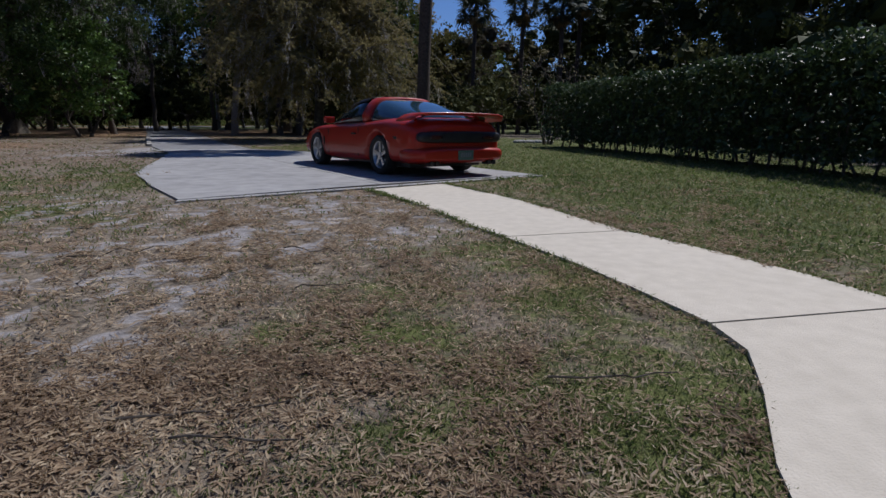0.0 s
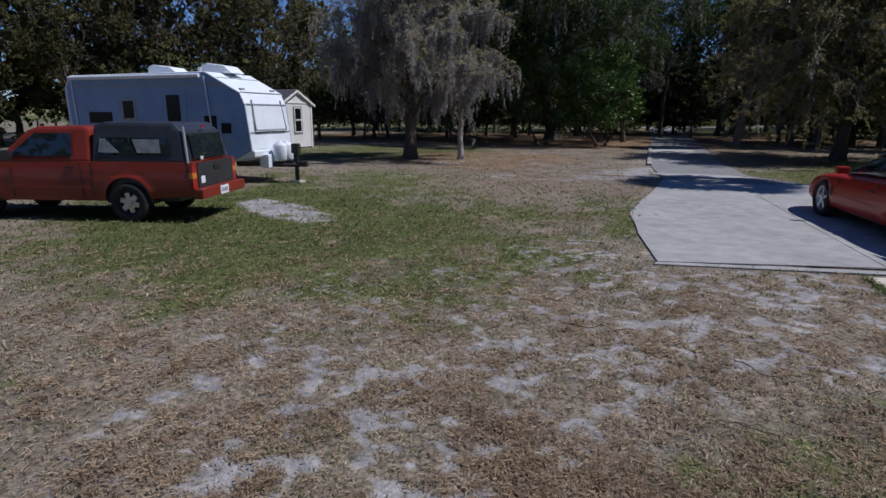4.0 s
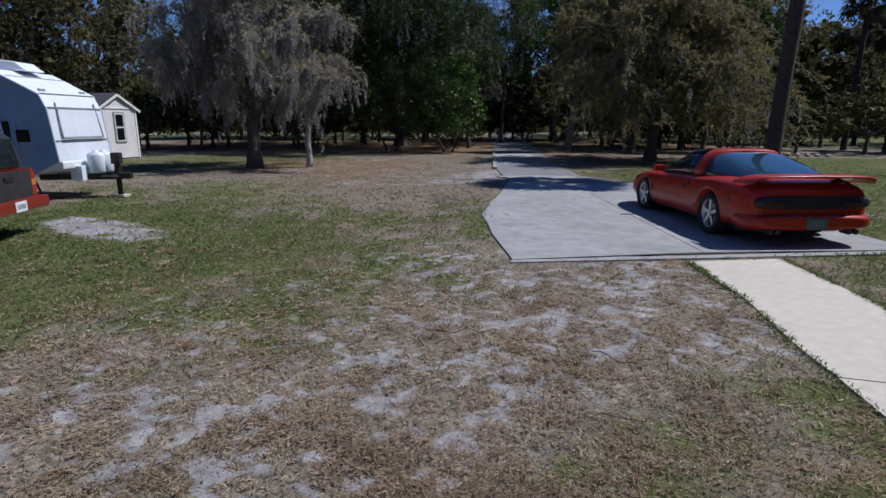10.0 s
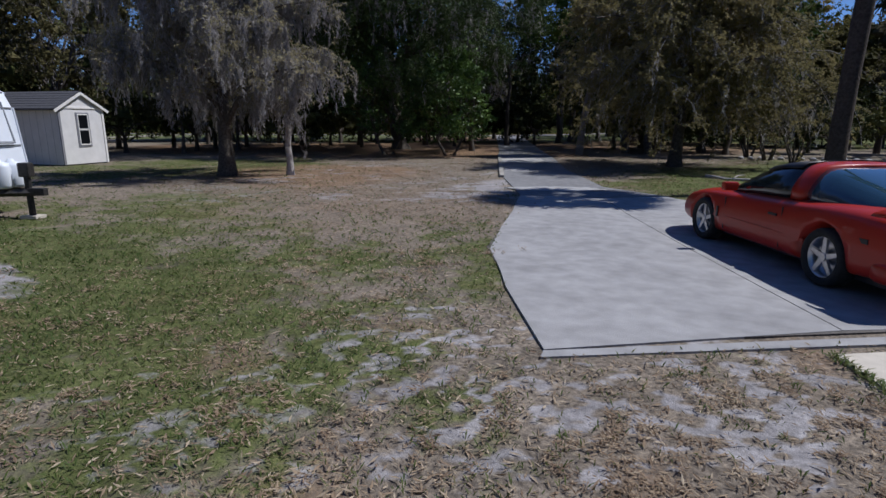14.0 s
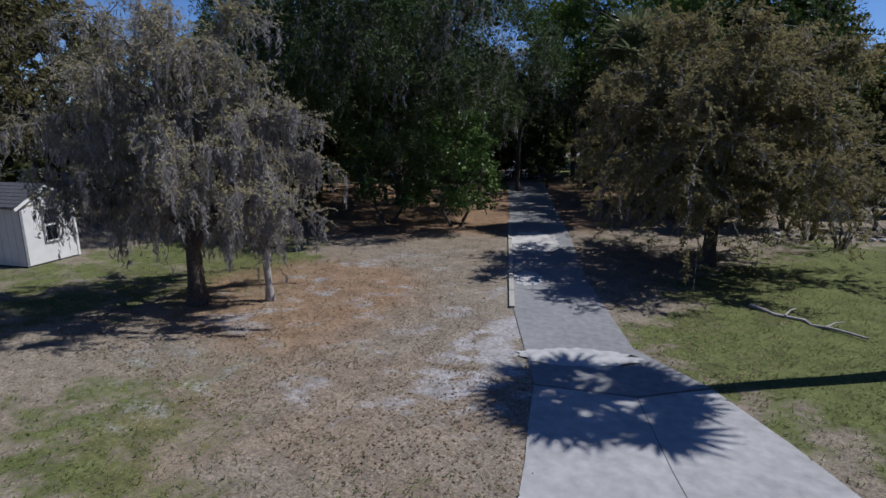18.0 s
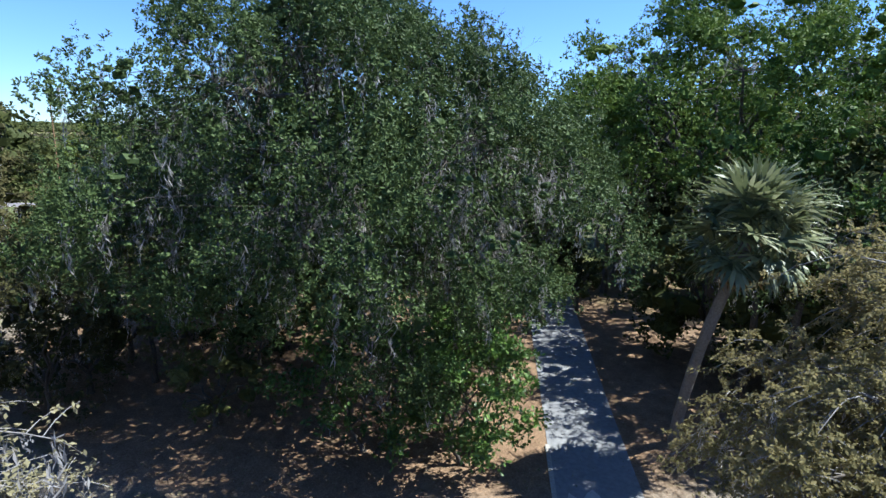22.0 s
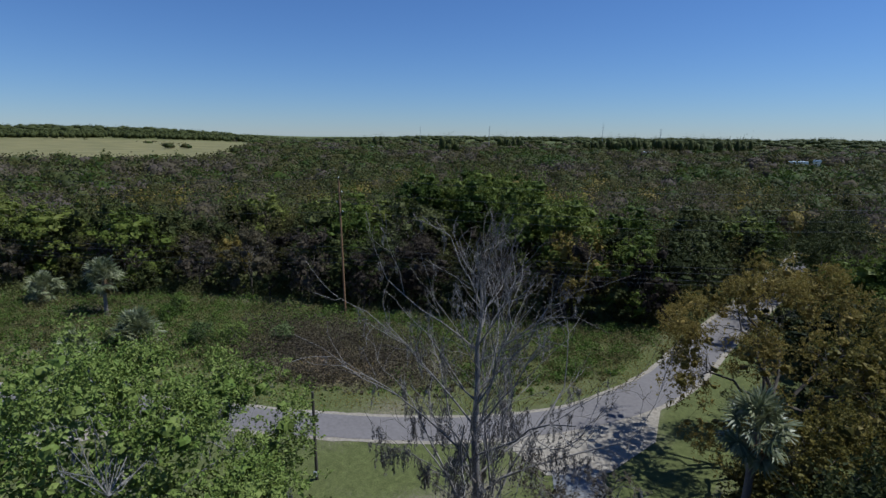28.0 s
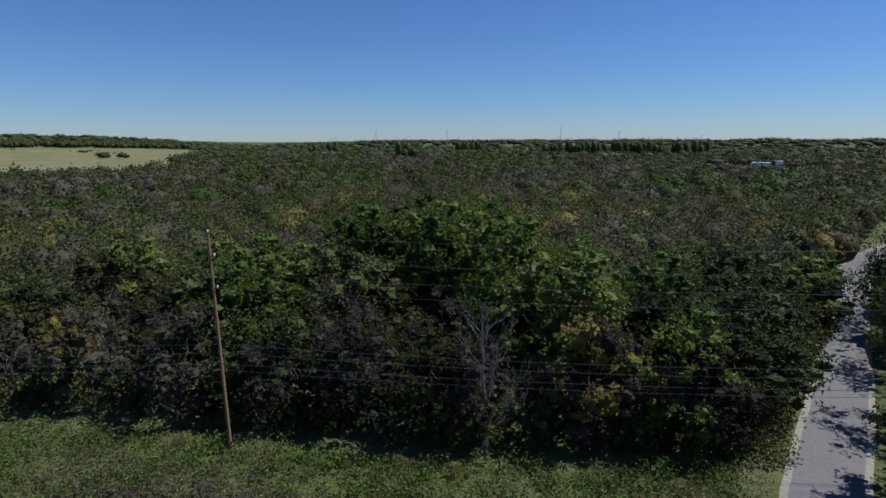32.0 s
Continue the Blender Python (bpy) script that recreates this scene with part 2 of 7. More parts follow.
M_PALE_BARK = material("pale_bark", (0.22, 0.20, 0.185), (0.44, 0.41, 0.39), 10, 0.9, 0.6, stain=1.6)
M_DEAD_BARK = material("silvery_dead_wood", (0.14, 0.125, 0.115), (0.30, 0.275, 0.255), 10, 0.9, 0.6, stain=1.6)
M_GREY_BARK = material("grey_twig_bark", (0.13, 0.12, 0.112), (0.33, 0.31, 0.295), 10, 0.95, 0.5, stain=1.2)
M_PALM_TRUNK = material("palm_trunk", (0.12, 0.105, 0.095), (0.27, 0.245, 0.225), 16, 0.95, 0.9, stain=2.2)
M_DARK_PALM = material("dark_palm_trunk", (0.035, 0.025, 0.02), (0.11, 0.085, 0.07), 16, 0.95, 0.9, stain=2.2)
M_MOSS = leaf_material("hanging_moss", [(0.18, 0.168, 0.16), (0.33, 0.312, 0.302), (0.50, 0.475, 0.465)], 0.9, 0.5, 0.05)
M_DARK_MOSS = leaf_material("weathered_moss", [(0.09, 0.08, 0.072), (0.17, 0.155, 0.142), (0.26, 0.24, 0.225)], 0.9, 0.4, 0.05)
M_OAK = leaf_material("live_oak_leaves", [(0.036, 0.056, 0.018), (0.072, 0.106, 0.034), (0.115, 0.156, 0.054), (0.165, 0.20, 0.085)], 0.58, 0.2, 0.16, 0.35, 0.9)
M_BRIGHT = leaf_material("spring_leaves", [(0.03, 0.055, 0.010), (0.068, 0.112, 0.020), (0.125, 0.18, 0.036), (0.20, 0.245, 0.066)], 0.6, 0.2, 0.12, 0.4, 0.6)
M_OLIVE = leaf_material("olive_leaves", [(0.105, 0.10, 0.045), (0.19, 0.17, 0.075), (0.28, 0.235, 0.11), (0.37, 0.305, 0.16)], 0.7, 0.5, 0.08, 0.35, 0.5)
M_BUDS = leaf_material("budding_leaves", [(0.135, 0.13, 0.075), (0.22, 0.205, 0.12), (0.30, 0.27, 0.155), (0.38, 0.33, 0.20)], 0.75, 0.5, 0.08, 0.4, 0.6)
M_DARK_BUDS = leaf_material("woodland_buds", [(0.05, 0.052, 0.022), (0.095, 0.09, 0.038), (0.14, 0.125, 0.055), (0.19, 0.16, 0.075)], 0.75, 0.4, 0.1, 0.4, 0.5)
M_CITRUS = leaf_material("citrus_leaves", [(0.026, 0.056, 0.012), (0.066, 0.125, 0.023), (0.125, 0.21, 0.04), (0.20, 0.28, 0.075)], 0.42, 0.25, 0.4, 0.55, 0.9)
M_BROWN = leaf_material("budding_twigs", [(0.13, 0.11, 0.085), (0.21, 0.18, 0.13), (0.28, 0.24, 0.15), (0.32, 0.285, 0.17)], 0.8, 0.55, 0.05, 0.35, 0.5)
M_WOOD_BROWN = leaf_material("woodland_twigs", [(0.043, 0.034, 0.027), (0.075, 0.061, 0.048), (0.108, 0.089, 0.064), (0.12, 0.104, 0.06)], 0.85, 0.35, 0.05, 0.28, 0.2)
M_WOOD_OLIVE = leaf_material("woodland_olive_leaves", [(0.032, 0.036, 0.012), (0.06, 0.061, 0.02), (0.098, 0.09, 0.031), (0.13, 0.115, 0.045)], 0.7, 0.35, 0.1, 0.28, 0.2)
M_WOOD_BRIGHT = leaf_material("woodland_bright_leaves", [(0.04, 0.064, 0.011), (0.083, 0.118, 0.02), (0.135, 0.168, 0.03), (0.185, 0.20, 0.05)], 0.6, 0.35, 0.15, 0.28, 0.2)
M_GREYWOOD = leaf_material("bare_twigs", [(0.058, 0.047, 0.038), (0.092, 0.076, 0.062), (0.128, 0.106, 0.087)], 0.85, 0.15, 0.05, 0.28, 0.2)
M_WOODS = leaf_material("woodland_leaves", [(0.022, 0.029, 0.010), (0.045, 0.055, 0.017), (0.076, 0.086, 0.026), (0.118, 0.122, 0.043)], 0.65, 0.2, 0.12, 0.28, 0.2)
M_YELLOW = leaf_material("yellow_green_leaves", [(0.09, 0.082, 0.02), (0.15, 0.13, 0.03), (0.21, 0.17, 0.042), (0.27, 0.20, 0.055)], 0.6, 0.35, 0.15, 0.55, 0.25)
M_HEDGE = leaf_material("hedge_leaves", [(0.026, 0.045, 0.017), (0.05, 0.084, 0.03), (0.095, 0.135, 0.05), (0.19, 0.215, 0.13)], 0.45, 0.2, 0.35)
M_FROND = leaf_material("palm_fronds", [(0.07, 0.09, 0.04), (0.14, 0.16, 0.075), (0.24, 0.255, 0.13), (0.36, 0.36, 0.22)], 0.45, 0.25, 0.5)
# darker copy of the fronds, with shade put into the colour
M_SHADE_FROND = leaf_material("shaded_palm_fronds", [(0.025, 0.032, 0.016), (0.05, 0.06, 0.03), (0.09, 0.10, 0.05)], 0.5, 0.2, 0.4)
M_DRY_FROND = leaf_material("dry_palm_fronds", [(0.14, 0.09, 0.045), (0.25, 0.17, 0.09), (0.32, 0.24, 0.14)], 0.8, 0.2, 0.2)
M_BLADE = leaf_material("grass_blades", [(0.042, 0.074, 0.018), (0.078, 0.12, 0.03), (0.125, 0.155, 0.046), (0.23, 0.20, 0.105)], 0.6, 0.42, 0.2, 0.7, 0.8)
M_DEAD = leaf_material("dead_leaves", [(0.13, 0.088, 0.06), (0.26, 0.185, 0.125), (0.40, 0.305, 0.205), (0.58, 0.48, 0.35)], 0.8, 0.35, 0.1, 0.6, 2.2)
M_RED = material("red_car_paint", (0.33, 0.019, 0.009), (0.39, 0.027, 0.012), 1.5, 0.38, 0.0, coat=0.3, spec=0.25)
M_TRUCK_RED = material("faded_red_paint", (0.17, 0.02, 0.010), (0.24, 0.031, 0.015), 1.5, 0.42, 0.0, coat=0.3, spec=0.3)
M_BLACK = material("black_plastic", (0.012, 0.012, 0.014), (0.03, 0.03, 0.033), 8, 0.4, 0.0)
M_RUBBER = material("tyre_rubber", (0.012, 0.012, 0.012), (0.035, 0.034, 0.032), 20, 0.85, 0.3)
M_ALLOY = material("silver_alloy", (0.42, 0.42, 0.43), (0.58, 0.58, 0.60), 20, 0.3, 0.0, metal=0.9)
M_STEEL = material("dark_steel", (0.03, 0.03, 0.03), (0.09, 0.08, 0.075), 20, 0.55, 0.2, metal=0.6)
M_GLASS = glass_material("tinted_glass", (0.012, 0.018, 0.022))
M_DARK_PANE = glass_material("dark_window_pane", (0.008, 0.009, 0.011), 0.12, 0.12)
M_DARK_PANE.node_tree.nodes["Principled BSDF"].inputs["Coat Weight"].default_value = 0.0
M_HATCH = glass_material("blue_tinted_hatch", (0.02, 0.05, 0.075), 0.05, 0.8)
M_CAP = material("charcoal_fibreglass", (0.018, 0.02, 0.026), (0.04, 0.043, 0.05), 6, 0.4, 0.0, coat=0.3)
M_CURTAIN = material("white_curtain", (0.10, 0.115, 0.13), (0.22, 0.235, 0.25), 9, 0.8, 0.3)
M_SIDING = material("white_trailer_siding", (0.66, 0.70, 0.76), (0.80, 0.83, 0.87), 2, 0.4, 0.05, stain=0.8)
# the white siding again, with the blue shade of one side in its colour
M_SHADED_SIDE = material("shade_tinted_siding", (0.185, 0.28, 0.46), (0.26, 0.365, 0.54), 2, 0.45, 0.05, stain=0.8)
M_TRIM = material("grey_trim", (0.22, 0.24, 0.26), (0.36, 0.37, 0.39), 8, 0.5, 0.1)
M_TAIL = material("red_lens", (0.25, 0.012, 0.01), (0.36, 0.02, 0.015), 10, 0.2, 0.0, coat=0.6)
M_SMOKED = material("smoked_lens", (0.03, 0.008, 0.008), (0.055, 0.012, 0.01), 10, 0.25, 0.0, coat=0.4)
M_AMBER = material("amber_lens", (0.55, 0.16, 0.02), (0.65, 0.22, 0.03), 10, 0.2, 0.0, coat=0.6)
M_GREEN_PLATE = material("green_plate_metal", (0.06, 0.12, 0.09), (0.12, 0.19, 0.15), 12, 0.5, 0.0)
M_SHED = material("cream_painted_panel", (0.62, 0.605, 0.595), (0.74, 0.725, 0.715), 3, 0.75, 0.15, stain=1.0)
M_SHED_TRIM = material("white_trim", (0.68, 0.66, 0.63), (0.80, 0.78, 0.75), 6, 0.7, 0.1)
M_FRAME = material("grey_window_frame", (0.16, 0.16, 0.18), (0.28, 0.28, 0.30), 8, 0.6, 0.1)
M_SHINGLE = material("dark_shingle", (0.035, 0.036, 0.042), (0.10, 0.10, 0.11), 18, 0.9, 0.5, stain=2)
M_POLE = material("weathered_pole_wood", (0.15, 0.085, 0.045), (0.33, 0.19, 0.10), 9, 0.9, 0.5, stain=0.5)
M_POST = material("dark_pole_wood", (0.03, 0.026, 0.022), (0.10, 0.085, 0.075), 9, 0.9, 0.5, stain=0.8)
M_WIRE = material("dull_wire", (0.05, 0.055, 0.06), (0.12, 0.125, 0.13), 4, 0.5, 0.0, metal=0.4)
M_INSULATOR = material("pale_insulator", (0.55, 0.56, 0.57), (0.75, 0.76, 0.77), 8, 0.35, 0.0)
M_ROOF_FAR = material("pale_blue_roofing", (0.42, 0.50, 0.58), (0.62, 0.68, 0.74), 0.4, 0.6, 0.0, stain=0.05)


# ---- building helpers ----
def mesh_object(name, verts, faces, mat_, parent=None, label="", smooth=False):
    me = bpy.data.meshes.new(name)
    verts = np.asarray(verts, dtype=np.float32).reshape(-1, 3)
    faces = np.asarray(faces, dtype=np.int32)
    k = faces.shape[1]
    me.vertices.add(len(verts))
    me.vertices.foreach_set("co", verts.ravel())
    me.loops.add(faces.size)
    me.loops.foreach_set("vertex_index", faces.ravel())
    me.polygons.add(len(faces))
    me.polygons.foreach_set("loop_start", np.arange(0, faces.size, k, dtype=np.int32))
    me.polygons.foreach_set("loop_total", np.full(len(faces), k, dtype=np.int32))
    me.polygons.foreach_set("use_smooth", np.full(len(faces), bool(smooth)))
    me.update(calc_edges=True)
    me.materials.append(mat_)
    ob = new(name, me)
    if parent:
        ob.parent = parent
    if label:
        ob["label"] = label
    return ob


def part(name, bm, mat_, parent=None, label="", smooth=False):
    me = bpy.data.meshes.new(name)
    bmesh.ops.recalc_face_normals(bm, faces=bm.faces)
    for f in bm.faces:
        f.smooth = smooth
    bm.to_mesh(me)
    bm.free()
    me.materials.append(mat_)
    ob = new(name, me)
    if parent:
        ob.parent = parent
    if label:
        ob["label"] = label
    return ob


def thing(name, label, category, m=None, group="", kind=""):
    ob = new(name)
    ob.empty_display_size = 0.2
    if m is not None:
        ob.matrix_world = m
    return tagged(ob, label, category, group, kind)


def at(x, y, z=0.0):
    return Vector((x * U, y * U, z))


def box(bm, size, centre, bevel=0.0, m=None):
    r = bmesh.ops.create_cube(bm, size=1.0)
    vs = r["verts"]
    bmesh.ops.scale(bm, vec=size, verts=vs)
    if bevel:
        es = list({e for v in vs for e in v.link_edges})
        rb = bmesh.ops.bevel(bm, geom=es, offset=bevel, segments=2, affect="EDGES", profile=0.7)
        vs = list({v for f in rb["faces"] for v in f.verts} | {v for v in vs if v.is_valid})
    if m is not None:
        bmesh.ops.transform(bm, matrix=m, verts=vs)
    bmesh.ops.translate(bm, vec=centre, verts=vs)
    return bm


def boxed(name, size, centre, mat_, parent, label="", bevel=0.01, m=None):
    return part(name, box(bmesh.new(), size, centre, bevel, m), mat_, parent, label)


def rod(name, a, b, r, mat_, parent=None, label="", sides=10, r2=None):
    a, b = Vector(a), Vector(b)
    bm = bmesh.new()
    bmesh.ops.create_cone(bm, cap_ends=True, segments=sides, radius1=r, radius2=r if r2 is None else r2, depth=(b - a).length)
    q = (b - a).to_track_quat("Z", "Y").to_matrix().to_4x4()
    bmesh.ops.transform(bm, matrix=Matrix.Translation((a + b) / 2) @ q, verts=bm.verts)
    return part(name, bm, mat_, parent, label, smooth=False)


def slab(name, outline, z0, z1, mat_, parent=None, label=""):
    """A flat slab over an outline in plan units."""
    bm = bmesh.new()
    lo = [bm.verts.new((x * U, y * U, z0)) for x, y in outline]
    hi = [bm.verts.new((x * U, y * U, z1)) for x, y in outline]
    bm.faces.new(hi)
    bm.faces.new(lo[::-1])
    for i in range(len(lo)):
        j = (i + 1) % len(lo)
        bm.faces.new((lo[i], lo[j], hi[j], hi[i]))
    bmesh.ops.triangulate(bm, faces=[f for f in bm.faces if len(f.verts) > 4])
    return part(name, bm, mat_, parent, label)


def prism(name, profile, half, mat_, parent, label="", top_in=0.0, z_in=None, bevel=0.02, smooth=False):
    """A side profile (x, z) swept across the width; above z_in the sides lean in by top_in a metre."""
    bm = bmesh.new()
    def wid(z):
        return half - (max(0.0, z - z_in) * top_in if z_in is not None else 0.0)
    left = [bm.verts.new((x, wid(z), z)) for x, z in profile]
    right = [bm.verts.new((x, -wid(z), z)) for x, z in profile]
    bm.faces.new(left)
    bm.faces.new(right[::-1])
    for i in range(len(left)):
        j = (i + 1) % len(left)
        bm.faces.new((left[i], right[i], right[j], left[j]))
    if bevel:
        bmesh.ops.recalc_face_normals(bm, faces=bm.faces)
        bmesh.ops.bevel(bm, geom=[e for e in bm.edges], offset=bevel, segments=2, affect="EDGES", profile=0.6, clamp_overlap=True)
    return part(name, bm, mat_, parent, label, smooth)


def tubes(paths, sides=6):
    """Tapered tubes along paths of (points, radii): one vertex and face array."""
    V, F, off = [], [], 0
    ang = np.linspace(0, 2 * np.pi, sides, endpoint=False)
    for pts, rad in paths:
        pts, rad = np.asarray(pts, float), np.asarray(rad, float)
        k = len(pts)
        d = np.gradient(pts, axis=0)
        d /= np.linalg.norm(d, axis=1)[:, None] + 1e-9
        ref = np.where(np.abs(d[:, 2:3]) > 0.9, np.array([[1.0, 0, 0]]), np.array([[0, 0, 1.0]]))
        a = np.cross(d, ref)
        a /= np.linalg.norm(a, axis=1)[:, None] + 1e-9
        b = np.cross(d, a)
        ring = pts[:, None, :] + rad[:, None, None] * (np.cos(ang)[None, :, None] * a[:, None, :] + np.sin(ang)[None, :, None] * b[:, None, :])
        V.append(ring.reshape(-1, 3))
        i = np.arange(k - 1)[:, None] * sides + np.arange(sides)[None, :]
        j = np.arange(k - 1)[:, None] * sides + (np.arange(sides)[None, :] + 1) % sides
        F.append((np.stack([i, j, j + sides, i + sides], -1).reshape(-1, 4)) + off)
        off += k * sides
    return np.concatenate(V), np.concatenate(F)


def unit(v):
    return v / (np.linalg.norm(v, axis=-1, keepdims=True) + 1e-9)


def leaf_quads(rng, pts, size, aspect=0.5, up=0.35, droop=0.0, out=None):
    """One small folded-diamond leaf or spray at every point; out: the ways that the leaves face, on the whole."""
    n = len(pts)
    d = unit(rng.normal(size=(n, 3)) + np.array([0, 0, -droop]))
    nrm = unit(rng.normal(size=(n, 3)) + np.array([0, 0, up * 2]) + (0 if out is None else out))
    d = unit(d - 0.8 * nrm * (d * nrm).sum(1, keepdims=True))
    s = unit(np.cross(d, nrm))
    ln = size * rng.uniform(0.6, 1.35, (n, 1))
    w = ln * aspect * rng.uniform(0.7, 1.2, (n, 1))
    nn = np.cross(s, d)
    V = np.stack([pts - d * ln * 0.5, pts + s * w * 0.5 + nn * w * 0.15, pts + d * ln * 0.5, pts - s * w * 0.5 + nn * w * 0.15], 1).reshape(-1, 3)
    return V, np.arange(4 * n).reshape(n, 4)


def leafy_sprays(rng, hubs, radius, sprays, leaves, size, aspect, mid, flat=0.9):
    """Twig-end rosettes on the outer side of every clump; each is a small fan of leaves that face outwards and up."""
    k = len(hubs) * sprays
    hub, rad = np.repeat(hubs, sprays, axis=0), np.repeat(radius, sprays)[:, None]
    away = unit(rng.normal(size=(k, 3)) + 0.5 * unit(hub - mid) + np.array([0, 0, 0.15]))
    c = hub + away * rad * rng.uniform(0.35, 1.05, (k, 1)) * np.array([1, 1, flat])
    m = k * leaves
    c, a = np.repeat(c, leaves, axis=0), np.repeat(away, leaves, axis=0)
    d = unit(rng.normal(size=(m, 3)) + 0.7 * a)
    ln = size * rng.uniform(0.6, 1.3, (m, 1))
    p = c + d * ln * rng.uniform(0.3, 1.3, (m, 1))
    nrm = unit(1.0 * a + np.array([0, 0, 0.4]) + 0.5 * rng.normal(size=(m, 3)))
    s = unit(np.cross(d, nrm))
    nn = np.cross(s, d)
    w = ln * aspect * rng.uniform(0.7, 1.2, (m, 1))
    V = np.stack([p - d * ln * 0.5, p + s * w * 0.5 + nn * w * 0.12, p + d * ln * 0.5 - nn * w * 0.15, p - s * w * 0.5 + nn * w * 0.12], 1).reshape(-1, 3)
    return V, np.arange(4 * m).reshape(m, 4)


def moss_strands(rng, roots, length, width=0.05, per=16, spread=0.10):
    """Hanging beards: at every root a tapering tangle of thin curled slivers."""
    n = len(roots) * per
    r = np.repeat(roots, per, axis=0)
    ln = np.repeat(length * rng.uniform(0.3, 1.3, (len(roots), 1)), per, axis=0)
    u = rng.uniform(0, 1, (n, 1)) ** 1.3
    sway = np.repeat(rng.normal(size=(len(roots), 3)) * np.array([0.10, 0.10, 0]), per, axis=0)
    c = r - np.array([0, 0, 1.0]) * ln * u + sway * u * ln + rng.normal(size=(n, 3)) * spread * (1 - 0.75 * u) * np.array([1, 1, 0.5])
    d = unit(rng.normal(size=(n, 3)) * 0.45 + np.array([0, 0, -1.0])) * ln * rng.uniform(0.12, 0.34, (n, 1))
    a = rng.uniform(0, 2 * np.pi, n)
    s = np.stack([np.cos(a), np.sin(a), np.zeros(n)], 1) * width * rng.uniform(0.4, 1.1, (n, 1))
    V = np.stack([c - d * 0.5, c + s, c + d * 0.5 + s * 0.4, c - s], 1).reshape(-1, 3)
    return V, np.arange(4 * n).reshape(n, 4)


def heart_shape():
    """A coarse rounded lump of 24 faces."""
    P, F, key = [], [], {}
    g = (-1.0, 0.0, 1.0)
    for ax in range(3):
        for s in (-1.0, 1.0):
            ids = []
            for a in g:
                for b in g:
                    v = [0.0, 0.0, 0.0]
                    v[ax], v[(ax + 1) % 3], v[(ax + 2) % 3] = s, a, b
                    v = tuple(v)
                    if v not in key:
                        key[v] = len(P)
                        P.append(v)
                    ids.append(key[v])
            for i in range(2):
                for j in range(2):
                    q = [ids[i * 3 + j], ids[i * 3 + j + 3], ids[i * 3 + j + 4], ids[i * 3 + j + 1]]
                    F.append(q if s > 0 else q[::-1])
    return unit(np.array(P)), np.array(F)


HEART_V, HEART_F = heart_shape()


def curve_to(rng, a, b, k=6, sag=0.0, wander=0.08):
    a, b = np.asarray(a, float), np.asarray(b, float)
    t = np.linspace(0, 1, k)[:, None]
    ln = np.linalg.norm(b - a)
    p = a + (b - a) * t + np.array([0, 0, 1.0]) * (sag * ln * np.sin(t * np.pi))
    j = rng.normal(size=(k, 3)) * wander * ln
    j[0] = j[-1] = 0
    return p + j * 0.5


def grow(rng, height, rx, low, tips, trunk_r, fork=0.3, lean=(0, 0), majors=7, stems=1, ry=None, lump=0.3, hollow=0.35, offset=(0, 0), boughs=0, gather=0.58, peak=0.0):
    """A trunk, main limbs and twigs that end in an uneven crown between the heights low and height. Returns limbs, twigs and twig ends."""
    ry = ry or rx
    cz, rz = (height + low) / 2, (height - low) / 2
    limbs, twigs, ends = [], [], []
    heads = []
    for s in range(stems):
        a = 2 * np.pi * s / max(stems, 1) + rng.uniform(0, 1)
        foot = np.array([np.cos(a), np.sin(a), 0]) * (0.0 if stems == 1 else trunk_r * 2.2)
        top = np.array([lean[0] + offset[0] * 0.5, lean[1] + offset[1] * 0.5, height * fork]) + (np.array([np.cos(a), np.sin(a), 0]) * rx * 0.28 if stems > 1 else 0)
        p = curve_to(rng, foot, top, 7, 0, 0.03)
        r = np.linspace(trunk_r, trunk_r * 0.62, 7)
        r[0] *= 1.45
        p[0, 2] -= 0.15
        limbs.append((p, r))
        heads.append((top, r[-1]))
    mj = []
    for i in range(majors):
        top, r0 = heads[i % len(heads)]
        a = 2 * np.pi * (i + rng.uniform(-0.3, 0.3)) / majors
        e = rng.uniform(-0.25, 0.95)
        end = np.array([offset[0] + np.cos(a) * rx * 0.62 * math.cos(e), offset[1] + np.sin(a) * ry * 0.62 * math.cos(e), cz + rz * 0.62 * math.sin(e)])
        p = curve_to(rng, top, end, 7, 0.10, 0.09)
        r = np.linspace(r0 * 0.72, max(0.02, r0 * 0.2), 7)
        limbs.append((p, r))
        mj.append((p, r))
    d = unit(rng.normal(size=(tips, 3)))
    d[:, 2] = np.where(d[:, 2] < -0.8, -d[:, 2], d[:, 2])
    seed = rng.uniform(0, 50)
    bump = np.array([noise.noise(Vector(v * 1.9) + Vector((seed, 0, 0))) for v in d])
    rad = (hollow + (1 - hollow) * rng.uniform(0, 1, tips) ** 0.45) * (1 + lump * bump)
    narrow = 1 - peak * np.maximum(0, d[:, 2] * rad) ** 1.3
    rad_z, rad = rad, rad * narrow
    ends = np.stack([offset[0] + d[:, 0] * rx * rad, offset[1] + d[:, 1] * ry * rad, cz + d[:, 2] * rz * rad_z], 1)
    if boughs:
        # twigs gather in separate boughs, with gaps between them
        hub = ends[:boughs]
        own = hub[np.argmin(((ends[:, None, :] - hub[None]) ** 2).sum(2), axis=1)]
        ends = own + (ends - own) * gather
    allp = np.stack([p[2:] for p, _ in mj])
    for e in ends:
        dist = np.linalg.norm(allp - e, axis=2)
        i, k = np.unravel_index(np.argmin(dist + allp[:, :, 2] * 0.1), dist.shape)
        p, r = mj[i]
        q = curve_to(rng, p[k + 2], e, 5, 0.08, 0.14)
        twigs.append((q, np.linspace(max(0.012, min(0.02, r[k + 2] * 0.45)), 0.006, 5)))
    return limbs, twigs, ends


